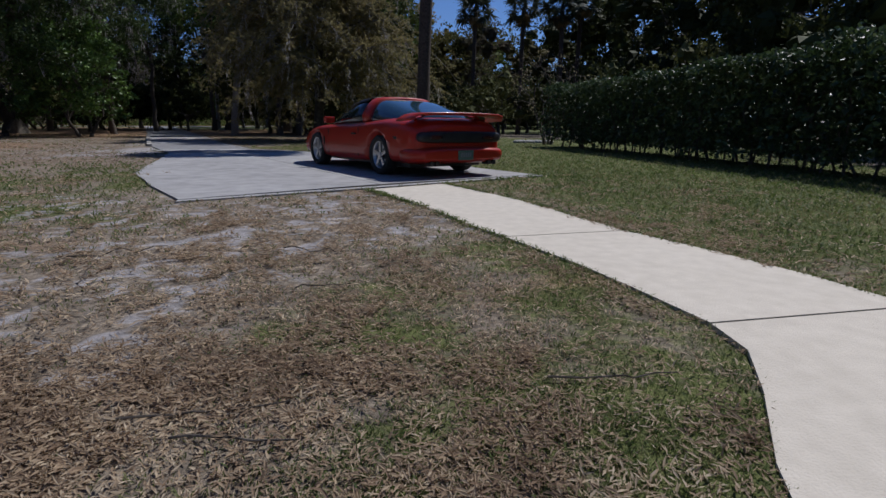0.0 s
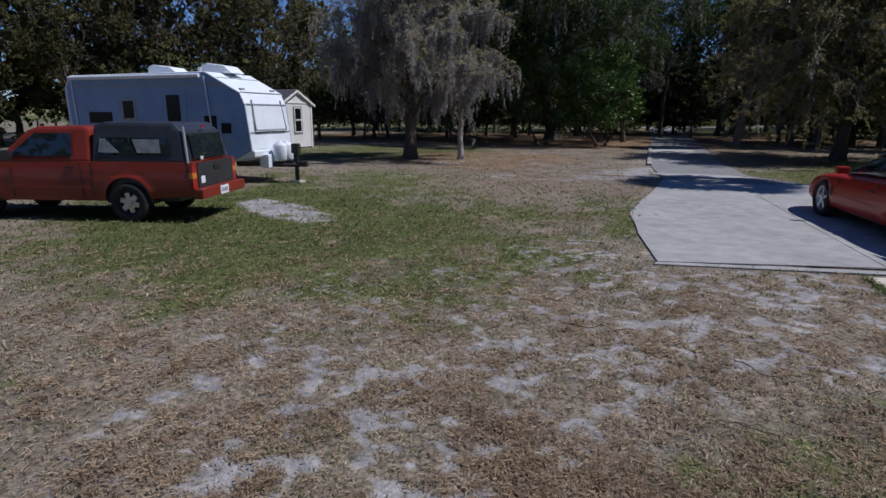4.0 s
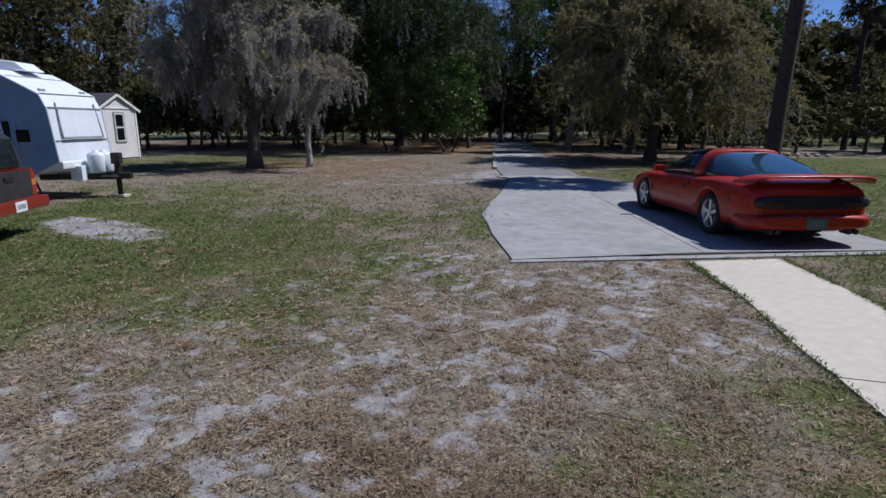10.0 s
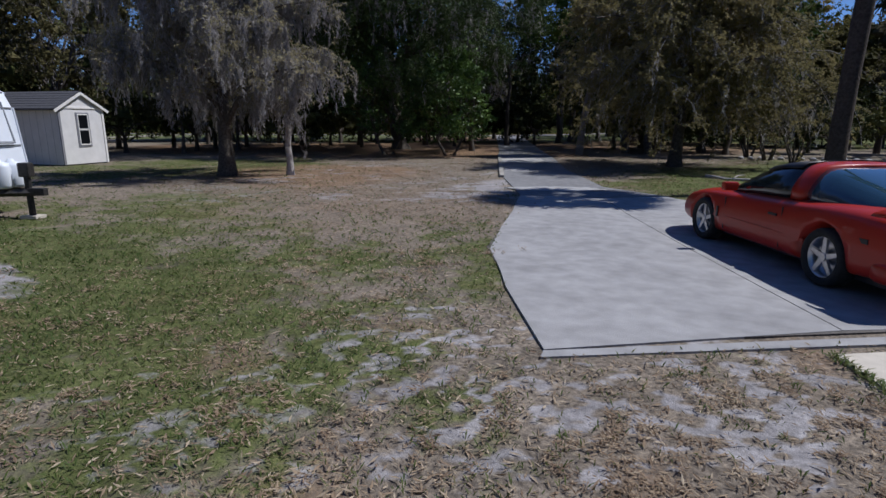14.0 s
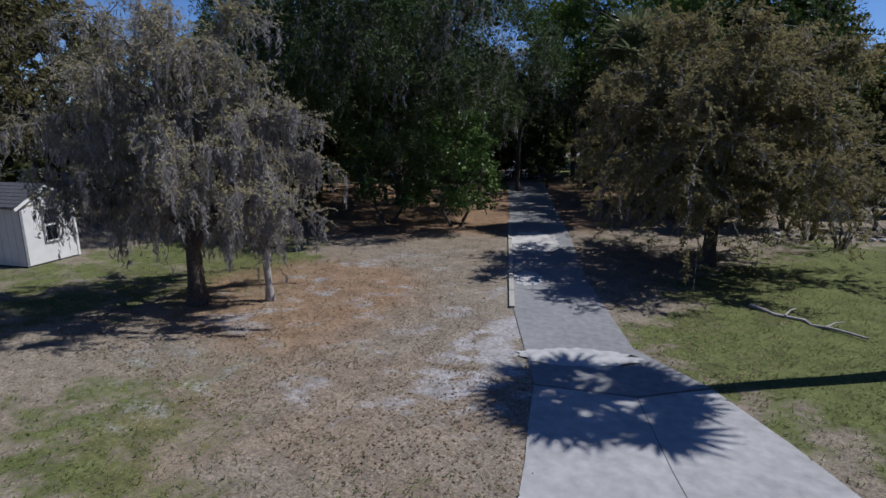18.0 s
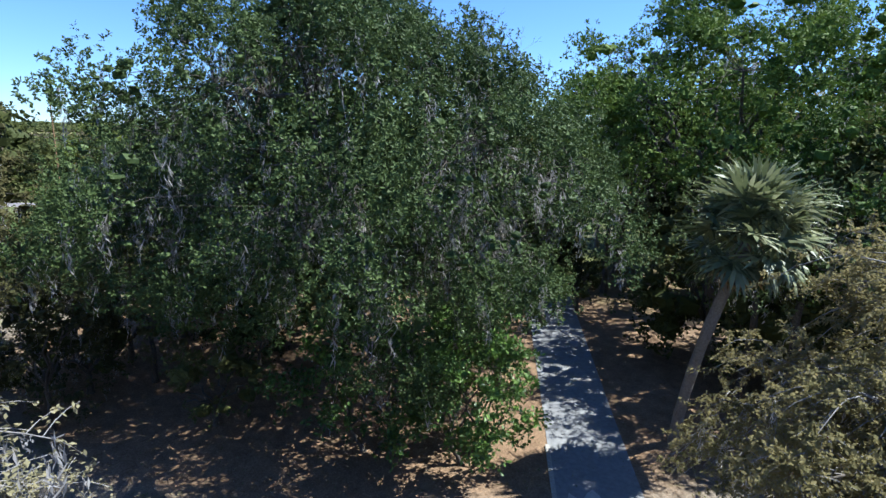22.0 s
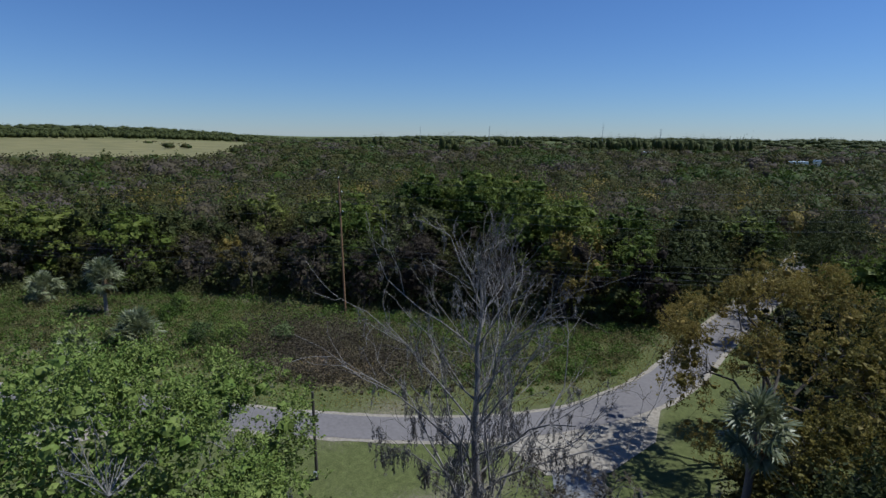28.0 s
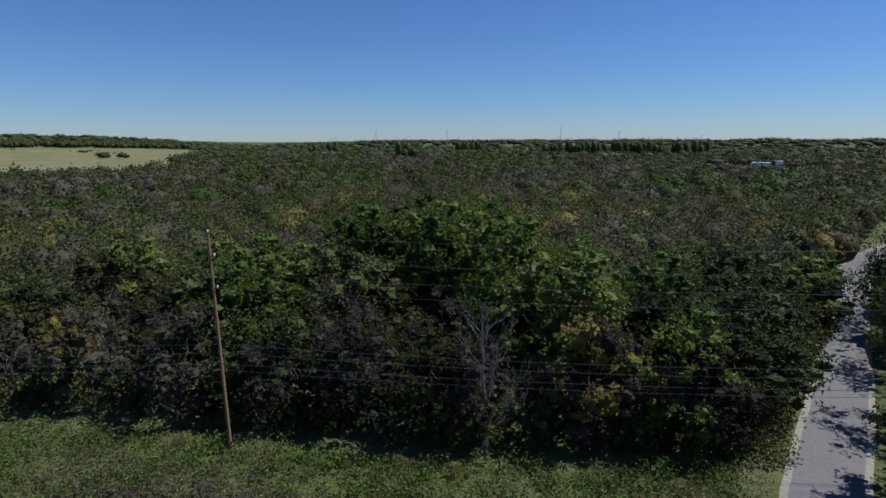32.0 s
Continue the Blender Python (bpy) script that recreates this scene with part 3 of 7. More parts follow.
def tree(name, label, m, height, rx, low, tips, leaves, size, leaf_mat, trunk_r=0.25, bark=None, spread=0.55, moss=0, moss_len=1.0, seed=1, group="", category="tree", up=0.35, aspect=0.5, twig_sides=4, moss_low=False, scatter=0.25, face=1.0, moss_w=0.028, moss_per=14, trunk_sides=8, thin=1, twig_bark=None, core=0.0, sprays=0, spray_leaves=8, depths=0, **kw):
    rng = np.random.default_rng(seed)
    t = thing(name, label, category, m, group)
    limbs, twigs, ends = grow(rng, height, rx, low, tips, trunk_r, **kw)
    mesh_object("trunk", *tubes(limbs[:1], trunk_sides), bark or M_BARK, t, smooth=True)
    for limb in limbs[1:]:
        mesh_object("limb", *tubes([limb], trunk_sides), bark or M_BARK, t, smooth=True)
    bw = mesh_object("branchwork", *tubes(twigs[::thin], twig_sides), twig_bark or bark or M_BARK, t, smooth=True)
    bw["kind"] = "stuff"
    if leaves:
        n = len(ends)
        q = np.stack([p for p, _ in twigs])
        pick = rng.integers(0, n, leaves)
        along = np.where(rng.uniform(size=leaves) < scatter, rng.integers(2, 5, leaves), 4)
        away = unit(rng.normal(size=(leaves, 3)) + np.array([0, 0, 0.25]))
        # each twig end carries one rounded clump of its own size
        radius = spread * rng.uniform(0.6, 1.5, n)
        clump = radius[pick][:, None]
        pts = q[pick, along] + away * clump * rng.uniform(0.15, 1, (leaves, 1)) ** 0.45 * np.array([1, 1, 0.7])
        pts[:, 2] = np.maximum(pts[:, 2], 0.12)
        mid = np.array([0, 0, low + (height - low) * 0.35])
        if sprays:
            V, F = leafy_sprays(rng, q[:, 4], radius, sprays, spray_leaves, size, aspect, mid)
            V[:, 2] = np.maximum(V[:, 2], 0.1)
        else:
            V, F = leaf_quads(rng, pts, size, aspect, up * 0.5, 0.0, (away + unit(pts - mid) * 0.6) * face)
        if core:
            # the close, dark heart of each clump
            heart = (q[:, 3] * 0.8 + q[:, 4] * 0.2)[:, None, :] + HEART_V[None] * (radius * core)[:, None, None] * np.array([1, 1, 0.8]) * rng.uniform(0.45, 1.25, (n, len(HEART_V), 1))
            heart[:, :, 2] = np.maximum(heart[:, :, 2], 0.1)
            F = np.concatenate([F, ((np.arange(n) * len(HEART_V))[:, None, None] + HEART_F[None] + len(V)).reshape(-1, 4)])
            V = np.concatenate([V, heart.reshape(-1, 3)])
        if depths:
            # larger leaves added inside the crown to block light and darken it
            ox, oy = kw.get("offset", (0, 0))
            c = unit(rng.normal(size=(depths, 3))) * rng.uniform(0, 0.66, (depths, 1)) ** 0.5 * 0.8 * np.array([rx, rx, (height - low) * 0.5]) + np.array([ox, oy, (height + low) * 0.5])
            Q, G = leaf_quads(rng, c, size * 1.9, 0.7, 0.4)
            F = np.concatenate([F, G + len(V)])
            V = np.concatenate([V, Q])
        mesh_object("crown", V, F, leaf_mat, t)
    if moss:
        q = np.stack([p for p, _ in twigs])
        w = np.where(ends[:, 2] < (low + height) / 2, 3.0, 0.7) if moss_low else np.ones(len(ends))
        pick = rng.choice(len(q), moss, p=w / w.sum())
        roots = q[pick, rng.integers(1, 5, moss)]
        V, F = moss_strands(rng, roots, moss_len, moss_w, moss_per, 0.10)
        V[:, 2] = np.maximum(V[:, 2], 0.06)
        mesh_object("hanging_moss", V, F, M_MOSS, t)["kind"] = "stuff"
    return t


def weeping_tree(name, label, m, height, rx, low, trunk_r, majors, seconds, thirds, leaves, size, leaf_mat, moss, moss_len, seed, droop=0.5, moss_per=34, moss_w=0.016, group=""):
    """A short trunk, arching limbs and drooping side shoots set with small leaves and long beards of moss."""
    rng = np.random.default_rng(seed)
    t = thing(name, label, "tree", m, group)
    k = 9
    u = np.linspace(0, 1, k)[:, None]
    lead = np.hstack([np.cumsum(rng.normal(size=(k, 2)) * 0.07, axis=0) * u, u * height * 0.72 - 0.15])
    rad = trunk_r * np.linspace(1.0, 0.22, k)
    rad[0] *= 1.4
    mesh_object("trunk", *tubes([(lead, rad)], 10), M_BARK, t, smooth=True)
    second, third, tips = [], [], []
    for i in range(majors):
        f = 0.24 + 0.74 * (i + 0.3 * rng.uniform()) / majors
        a = i * 2.4 + rng.uniform(-0.35, 0.35)
        s = np.array([np.interp(f, u[:, 0], lead[:, j]) for j in range(3)])
        reach = rx * (1.02 - 0.62 * max(0.0, f - 0.35) ** 1.3 / 0.57) * rng.uniform(0.72, 1.0)
        top = low + (height - low) * (0.10 + 0.88 * f) * rng.uniform(0.86, 1.0)
        e = np.array([math.cos(a) * reach, math.sin(a) * reach, top])
        v = np.linspace(0, 1, 9)[:, None]
        c = s + (e - s) * 0.4 + np.array([0, 0, 0.28 * np.linalg.norm(e - s)])
        p = s * (1 - v) ** 2 + c * 2 * v * (1 - v) + e * v * v + rng.normal(size=(9, 3)) * 0.05 * np.minimum(v * 4, 1)
        p[0] = s
        r0 = trunk_r * 0.40 * (1.15 - 0.6 * f)
        mesh_object("limb", *tubes([(p, np.linspace(r0, 0.012, 9))], 7), M_BARK, t, smooth=True)
        out = np.array([math.cos(a), math.sin(a), 0.0])
        for j in range(seconds):
            w = 0.22 + 0.78 * (j + rng.uniform()) / seconds
            b = np.array([np.interp(w, v[:, 0], p[:, x]) for x in range(3)])
            d = unit(0.75 * out + np.array([0, 0, 0.30 + 0.5 * f]) + rng.normal(size=3) * np.array([0.75, 0.75, 0.45]))
            ln = rx * 0.36 * rng.uniform(0.5, 1.25)
            g = np.linspace(0, 1, 6)[:, None]
            q = b + d * ln * g - np.array([0, 0, 1.0]) * (droop * ln * (1.15 - 0.5 * f) * g ** 2) + rng.normal(size=(6, 3)) * 0.025 * np.minimum(g * 5, 1)
            q[:, 2] = np.maximum(q[:, 2], low + 0.2)
            second.append((q, np.linspace(0.016, 0.006, 6)))
            for x in range(thirds):
                h = rng.uniform(0.15, 1.0)
                o = np.array([np.interp(h, g[:, 0], q[:, y]) for y in range(3)])
                dd = unit(0.7 * d + rng.normal(size=3) * 0.7)
                l3 = rng.uniform(0.25, 0.75)
                z = np.linspace(0, 1, 4)[:, None]
                w3 = o + dd * l3 * z - np.array([0, 0, 1.0]) * (0.35 * l3 * z ** 2)
                w3[:, 2] = np.maximum(w3[:, 2], low * 0.6 + 0.25)
                third.append((w3, np.array([0.006, 0.005, 0.004, 0.003])))
    mesh_object("branchwork", *tubes(second, 4), M_GREY_BARK, t, smooth=True)["kind"] = "stuff"
    mesh_object("fine_twig", *tubes(third, 3), M_GREY_BARK, t, "fine grey drooping twigs")["kind"] = "stuff"
    T = np.stack([q for q, _ in third])
    n = len(T) * leaves
    pick, along = np.repeat(np.arange(len(T)), leaves), rng.uniform(0.25, 1.0, n) * 2.999
    lo = along.astype(int)
    fr = (along - lo)[:, None]
    pts = T[pick, lo] * (1 - fr) + T[pick, lo + 1] * fr + rng.normal(size=(n, 3)) * 0.035
    V, F = leaf_quads(rng, pts, size, 0.5, 0.5, 0.2, unit(pts - np.array([0, 0, height * 0.4])) * 0.9)
    mesh_object("crown", V, F, leaf_mat, t, "small young leaves strung along the twigs", True)
    Q = np.stack([q for q, _ in second])
    w = np.where(Q[:, 3, 2] < low + (height - low) * 0.62, 1.0, 0.22)
    pick = rng.choice(len(Q), moss, p=w / w.sum())
    roots = Q[pick, rng.integers(1, 6, moss)]
    V, F = moss_strands(rng, roots, moss_len, moss_w, moss_per, 0.055)
    V[:, 2] = np.maximum(V[:, 2], 0.35)
    mesh_object("hanging_moss", V, F, M_MOSS, t, "grey hanging moss")["kind"] = "stuff"
    return t


def branching(rng, p, d, length, r, depth, out, spread=0.7, lift=0.25):
    """A bare branch and its forks, each finer than the last."""
    k = 6
    pts = [np.array(p, float)]
    for i in range(k - 1):
        d = unit(d + rng.normal(size=3) * 0.16 + np.array([0, 0, lift * 0.25]))
        pts.append(pts[-1] + d * length / (k - 1))
    out.append((np.array(pts), np.linspace(r, max(0.009, r * 0.42), k), depth))
    if depth == 0:
        return
    for j in range(4 if depth > 1 else 3):
        i = int(rng.integers(1, k))
        side = unit(rng.normal(size=3))
        branching(rng, pts[i], unit(d + side * spread * rng.uniform(0.6, 1.2)), length * rng.uniform(0.38, 0.62), max(0.009, r * rng.uniform(0.35, 0.5)), depth - 1, out, spread, lift)


def bare_tree(name, label, m, height, reach, start, arms, trunk_r, moss, seed, group=""):
    rng = np.random.default_rng(seed)
    t = thing(name, label, "tree", m, group)
    k = 12
    u = np.linspace(0, 1, k)[:, None]
    sway = np.cumsum(rng.normal(size=(k, 3)) * np.array([0.14, 0.14, 0]), axis=0)
    trunk = np.hstack([sway[:, :2] * u, u * height * 0.84 - 0.15])
    rad = np.linspace(trunk_r, trunk_r * 0.16, k)
    rad[0] *= 1.4
    out = []
    for i in range(arms):
        f = start + (0.97 - start) * ((i + rng.uniform(0, 0.8)) / arms)
        c = np.array([np.interp(f, u[:, 0], trunk[:, j]) for j in range(3)])
        a = i * 2.4 + rng.uniform(-0.4, 0.4)
        e = radians(rng.uniform(22, 42) + 26 * f)
        ln = reach * (1.2 - 0.85 * f) * rng.uniform(0.75, 1.2) + height * 0.05
        branching(rng, c, np.array([math.cos(a) * math.cos(e), math.sin(a) * math.cos(e), math.sin(e)]), ln, trunk_r * 0.25 * (1.1 - 0.75 * f), 3, out, 0.75, 0.28)
    out = [b for b in out if b[0][:, 2].max() < height]
    mesh_object("trunk", *tubes([(trunk, rad)] + [(p, r) for p, r, d in out if d == 3], 7), M_DEAD_BARK, t, smooth=True)
    mesh_object("branchwork", *tubes([(p, r) for p, r, d in out if d in (1, 2)], 4), M_DEAD_BARK, t, smooth=True)["kind"] = "stuff"
    mesh_object("fine_twig", *tubes([(p[::2], r[::2]) for p, r, d in out if d == 0], 3), M_GREYWOOD, t, "fine grey twigs")["kind"] = "stuff"
    roots = np.concatenate([p[1:] for p, r, d in out if d in (1, 2, 3)])
    w = np.where(roots[:, 2] < height * 0.5, 1.0, 0.03)
    roots = roots[rng.choice(len(roots), moss, p=w / w.sum())]
    V, F = moss_strands(rng, roots, 0.95, 0.035, 26, 0.08)
    V[:, 2] = np.maximum(V[:, 2], 0.06)
    mesh_object("hanging_moss", V, F, M_DARK_MOSS, t)["kind"] = "stuff"
    return t


# ---- ground ----
def smooth(a, b, v):
    v = min(1.0, max(0.0, (v - a) / (b - a)))
    return v * v * (3 - 2 * v)


def blob(x, y, cx, cy, rx, ry):
    return 1.0 - smooth(0.55, 1.25, math.hypot((x - cx) / rx, (y - cy) / ry))


def cover(x, y):
    """Sand, green and leaf litter at a place of the plan, each 0 to 1."""
    n1 = noise.noise(Vector((x * 0.75, y * 0.75, 3.1)))
    n2 = noise.noise(Vector((x * 2.3, y * 2.3, 7.7)))
    n3 = noise.noise(Vector((x * 0.22, y * 0.22, 1.3)))
    bare = blob(x, y, -1.9, 3.2, 3.9, 4.0)
    n5 = noise.noise(Vector((x * 9.5, y * 9.5, 2.7)))
    n4 = noise.noise(Vector((x * 4.6, y * 4.6, 11.7)))
    sand = 0.82 * bare * smooth(-0.16, 0.26, 0.12 * n2 + 0.4 * n4 + 0.75 * n5 + 0.12 * n1)
    sand *= 1 - 0.6 * blob(x, y, 0.6, 2.2, 1.6, 2.2)
    sand *= 1 - 0.4 * blob(x, y, -7.0, 3.0, 5.6, 3.2)
    sand = max(sand, (0.56 + 0.35 * n2 + 0.4 * n4 + 0.2 * n5) * blob(x, y, -7.9, 14.4, 1.35, 4.2), (0.72 + 0.4 * n2 + 0.45 * n4 + 0.35 * n5) * blob(x, y, -8.4, 3.7, 1.8, 0.6), (0.4 + 0.25 * n2 + 0.2 * n4) * blob(x, y, -6.8, 11.6, 1.0, 2.2))
    sand = max(sand, (0.34 + 0.3 * n1 + 0.3 * n2) * blob(x, y, -12, 15, 7, 9))
    green = 0.30 + 0.25 * n3 - 0.16 * bare + 0.5 * blob(x, y, 3.0, 23.0, 9.0, 10.0)
    green += 0.56 * blob(x, y, -7.2, 2.9, 5.0, 2.7) + 0.7 * blob(x, y, 5.2, 8.0, 4.9, 10.0) + 0.42 * blob(x, y, 0.6, 2.2, 1.4, 1.9)
    green += 0.35 * blob(x, y, -2.0, 20.0, 5.0, 7.0) + 0.22 * blob(x, y, -11, 7, 4, 3) + 0.35 * blob(x, y, -20, 14, 5, 6) + 0.18 * blob(x, y, -4.5, 6, 3, 5)
    green += 0.2 * n1 + 0.38 * n2 - 0.12 * blob(x, y, -12.5, 19, 6, 7) - 0.28 * blob(x, y, -7.0, 9.9, 3.9, 3.0)
    litter = 0.85 * blob(x, y, -34, 54, 8, 9) + 0.62 * blob(x, y, -14.5, 14.5, 4.2, 4.6) + 0.95 * blob(x, y, -24, 31, 13, 12) + 0.85 * blob(x, y, -31, 25, 12, 8) + 0.6 * blob(x, y, -14, 45, 14, 18) + 0.36 * blob(x, y, -9, 10, 4, 4)
    litter += 0.15 * n1 + 0.6 * max(0.0, 0.2 + 0.9 * noise.noise(Vector((x * 1.6, y * 1.6, 8.8)))) * blob(x, y, -2.5, 4.0, 5.5, 5.0)
    green += 0.45 * smooth(36, 44, y - 0.3 * (x + 25)) - 0.6 * blob(x, y, -34, 54, 8, 9)
    beyond = smooth(2.5, 6.0, y - float(np.interp(x, (-150, -110, -79.5, -61.8, -46, -39.6, -36, -34), (12, 34.5, 50.8, 60, 70, 77.5, 88, 103))))
    if beyond > 0:
        green = green * (1 - beyond) + beyond * (0.66 + 0.3 * n3 + 0.25 * n1 - 0.3 * blob(x, y, -66, 73, 10, 6))
        litter = litter * (1 - beyond) + beyond * 0.55 * blob(x, y, -64, 73, 9, 6)
        sand *= 1 - beyond
    far = smooth(150, 420, math.hypot(x + 40, y - 60))
    green, litter, sand = green * (1 - far) + 0.95 * far, litter * (1 - far), sand * (1 - far)
    return (sand, max(0.0, min(1.0, green)), max(0.0, min(1.0, litter)))


def distant_rise(x, y):
    """Height of the far land: a pasture hill to the west and a low swell all round."""
    r = math.hypot(x, y)
    return smooth(900, 2300, r) * smooth(0.76, 0.93, -x / (r + 1)) * 42 + smooth(1250, 1700, r) * (1 - smooth(0.6, 0.76, -x / (r + 1))) * 13


def axis_lines(lo, hi, step, reach):
    mid = list(np.arange(lo, hi + step / 2, step))
    a, s = [], step
    v = hi
    while v < reach:
        s *= 1.11
        v += s
        a.append(v)
    b, s, v = [], step, lo
    while v > -reach:
        s *= 1.11
        v -= s
        b.append(v)
    return np.array(b[::-1] + mid + a)


gx, gy = axis_lines(-20, 8, 0.26, 3800), axis_lines(-1, 32, 0.26, 3800)
# a finer net where the yard is seen close
gx = np.sort(np.concatenate([gx] + [np.arange(-6.935 + k * 0.065, 2.0, 0.26) for k in range(3)]))
gy = np.sort(np.concatenate([gy] + [np.arange(-0.935 + k * 0.065, 8.0, 0.26) for k in range(3)]))
GX, GY = np.meshgrid(gx, gy)
ground_z = np.zeros(GX.size)
cov = np.zeros((GX.size, 4), dtype=np.float32)
for i, (x, y) in enumerate(zip(GX.ravel(), GY.ravel())):
    c = cover(x, y)
    turn_ = math.degrees(math.atan2(-(x + 40), y - 60))
    open_land = max(smooth(54, 57, turn_) * (1 - smooth(1280, 1340, math.hypot(x + 40, y - 60))), smooth(21, 22, turn_) * (1 - smooth(25.5, 26.5, turn_)) * smooth(600, 620, math.hypot(x + 40, y - 60)) * (1 - smooth(840, 860, math.hypot(x + 40, y - 60))))
    cov[i] = (*c, 1.0 - 0.9 * smooth(250, 430, math.hypot(x + 40, y - 60)) * open_land)
    d = math.hypot(x + 4, y - 10)
    h = 0.012 * noise.noise(Vector((x * 0.8, y * 0.8, 0))) + 0.007 * noise.noise(Vector((x * 2.6, y * 2.6, 5)))
    hill = distant_rise(x, y) if d > 600 else 0.0
    ground_z[i] = (h - 0.008) * (1 if d < 60 else 0) - (0.02 if d >= 60 else 0) + hill
nx, ny = len(gx), len(gy)
ii = (np.arange(ny - 1)[:, None] * nx + np.arange(nx - 1)[None, :]).ravel()
ground = mesh_object("ground", np.stack([GX.ravel() * U, GY.ravel() * U, ground_z], 1), np.stack([ii, ii + 1, ii + nx + 1, ii + nx], 1), M_GROUND, smooth=True)
attr = ground.data.color_attributes.new("cover", "FLOAT_COLOR", "POINT")
attr.data.foreach_set("color", cov.ravel())
tagged(ground, "patchy yard of sand, dry grass, green grass and leaf litter", "ground", kind="structure")

# concrete parking pad, poured in panels, and the walk that leads from it
pad = thing("driveway", "weathered grey concrete parking pad poured in panels", "driveway", kind="structure")
slab("panel", [(-2.53, 5.40), (-0.83, 7.03), (-2.36, 9.36), (-3.89, 11.80), (-4.90, 13.60), (-6.55, 13.00), (-6.05, 11.80), (-5.62, 10.85), (-5.05, 9.40), (-4.42, 7.95), (-3.80, 7.09), (-3.46, 6.58)], -0.10, 0.016, M_DRIVE, pad)
slab("panel", [(-0.82, 7.045), (1.32, 8.70), (-0.30, 11.00), (-2.62, 13.50), (-3.90, 14.70), (-4.885, 13.61), (-3.875, 11.81), (-2.348, 9.37)], -0.10, 0.015, M_DRIVE, pad)
slab("edge_strip", [(-2.50, 5.27), (1.46, 8.60), (1.345, 8.705), (-2.53, 5.385)], -0.10, 0.013, M_DRIVE, pad, "pale concrete edge strip")
slab("joint_bed", [(-2.55, 5.5), (1.2, 8.7), (-3.9, 14.6), (-6.4, 12.9), (-4.5, 8.0)], -0.10, 0.011, M_JOINT, pad, "dark dirt in the joints")

walk_left = [(-0.88, 6.46), (-0.18, 5.28), (0.25, 4.28), (0.46, 3.88), (0.79, 3.18), (0.96, 2.72), (1.11, 2.26), (1.12, 2.00), (1.01, 1.70), (0.85, 1.35), (0.70, 0.85), (0.60, 0.10), (0.50, -2.0)]
walk_right = [(-0.02, 7.21), (0.80, 5.70), (1.24, 4.45), (1.36, 4.18), (1.66, 3.62), (1.95, 3.02), (2.10, 2.52), (2.24, 2.05), (2.36, 1.60), (2.44, 1.10), (2.52, 0.6), (2.50, -0.10), (2.50, -2.0)]
path_walk = thing("garden_path", "smooth pale concrete garden path with sawn joints", "path", kind="structure")
for a, b in ((0, 3), (3, 6), (6, 12)):
    o = walk_left[a:b + 1] + walk_right[a:b + 1][::-1]
    e = 0.008
    k = b - a
    o[0] = (o[0][0], o[0][1] - (e if a else 0))
    o[-1] = (o[-1][0], o[-1][1] - (e if a else 0))
    o[k] = (o[k][0], o[k][1] + e)
    o[k + 1] = (o[k + 1][0], o[k + 1][1] + e)
    slab("panel", o, -0.10, 0.012, M_CONCRETE, path_walk)

lane = thing("asphalt_lane", "old cracked asphalt lane with pale patches", "driveway", kind="structure")
slab("asphalt", [(-6.57, 13.05), (-4.92, 13.66), (-3.95, 14.75), (-5.6, 15.7), (-8.4, 20.2), (-11.75, 26.7), (-14.4, 31.5), (-35.5, 70.5), (-41.0, 71.5), (-38.2, 68.5), (-17.25, 31.4), (-13.85, 25.3), (-8.87, 16.5)], -0.08, 0.014, M_ASPHALT, lane)


def ragged(rng, cx, cy, a, rx, ry, n=22, rough=0.22):
    out = []
    for i in range(n):
        t = 2 * math.pi * i / n
        r = 1 + rough * rng.normal()
        px, py = rx * math.cos(t) * r, ry * math.sin(t) * r
        out.append((cx + px * math.cos(a) - py * math.sin(a), cy + px * math.sin(a) + py * math.cos(a)))
    return out


prng = np.random.default_rng(5)
for cx, cy, rx, ry in ((-12.2, 24.3, 1.0, 2.0), (-6.35, 14.65, 1.15, 0.45), (-9.9, 19.3, 0.45, 0.8)):
    slab("patch", ragged(prng, cx, cy, 0.52, rx, ry, 40, 0.08), 0.0, 0.02, M_PATCH if ry > 1 else M_CHIP, lane, "pale limerock patch" if ry > 1 else "worn pale asphalt")
kerb = thing("kerb", "low stained concrete kerb along the lane", "kerb", kind="structure")
for i in range(9):
    a, b = i / 9, (i + 0.985) / 9
    p, q = Vector((-8.95, 16.55)).lerp(Vector((-15.2, 27.7)), a), Vector((-8.95, 16.55)).lerp(Vector((-15.2, 27.7)), b)
    w = Vector((0.06, 0.033))
    slab("kerb_stone", [tuple(p - w), tuple(p + w), tuple(q + w), tuple(q - w)], -0.1, 0.075 + 0.01 * math.sin(i * 2.3), M_KERB, kerb)


def catmull(pts, n=8):
    out = []
    P = [Vector(p) for p in pts]
    P = [P[0] * 2 - P[1]] + P + [P[-1] * 2 - P[-2]]
    for i in range(1, len(P) - 2):
        for k in range(n):
            t = k / n
            out.append(0.5 * ((2 * P[i]) + (P[i + 1] - P[i - 1]) * t + (2 * P[i - 1] - 5 * P[i] + 4 * P[i + 1] - P[i + 2]) * t * t + (3 * P[i] - P[i - 1] - 3 * P[i + 1] + P[i + 2]) * t ** 3))
    out.append(P[-2])
    return out


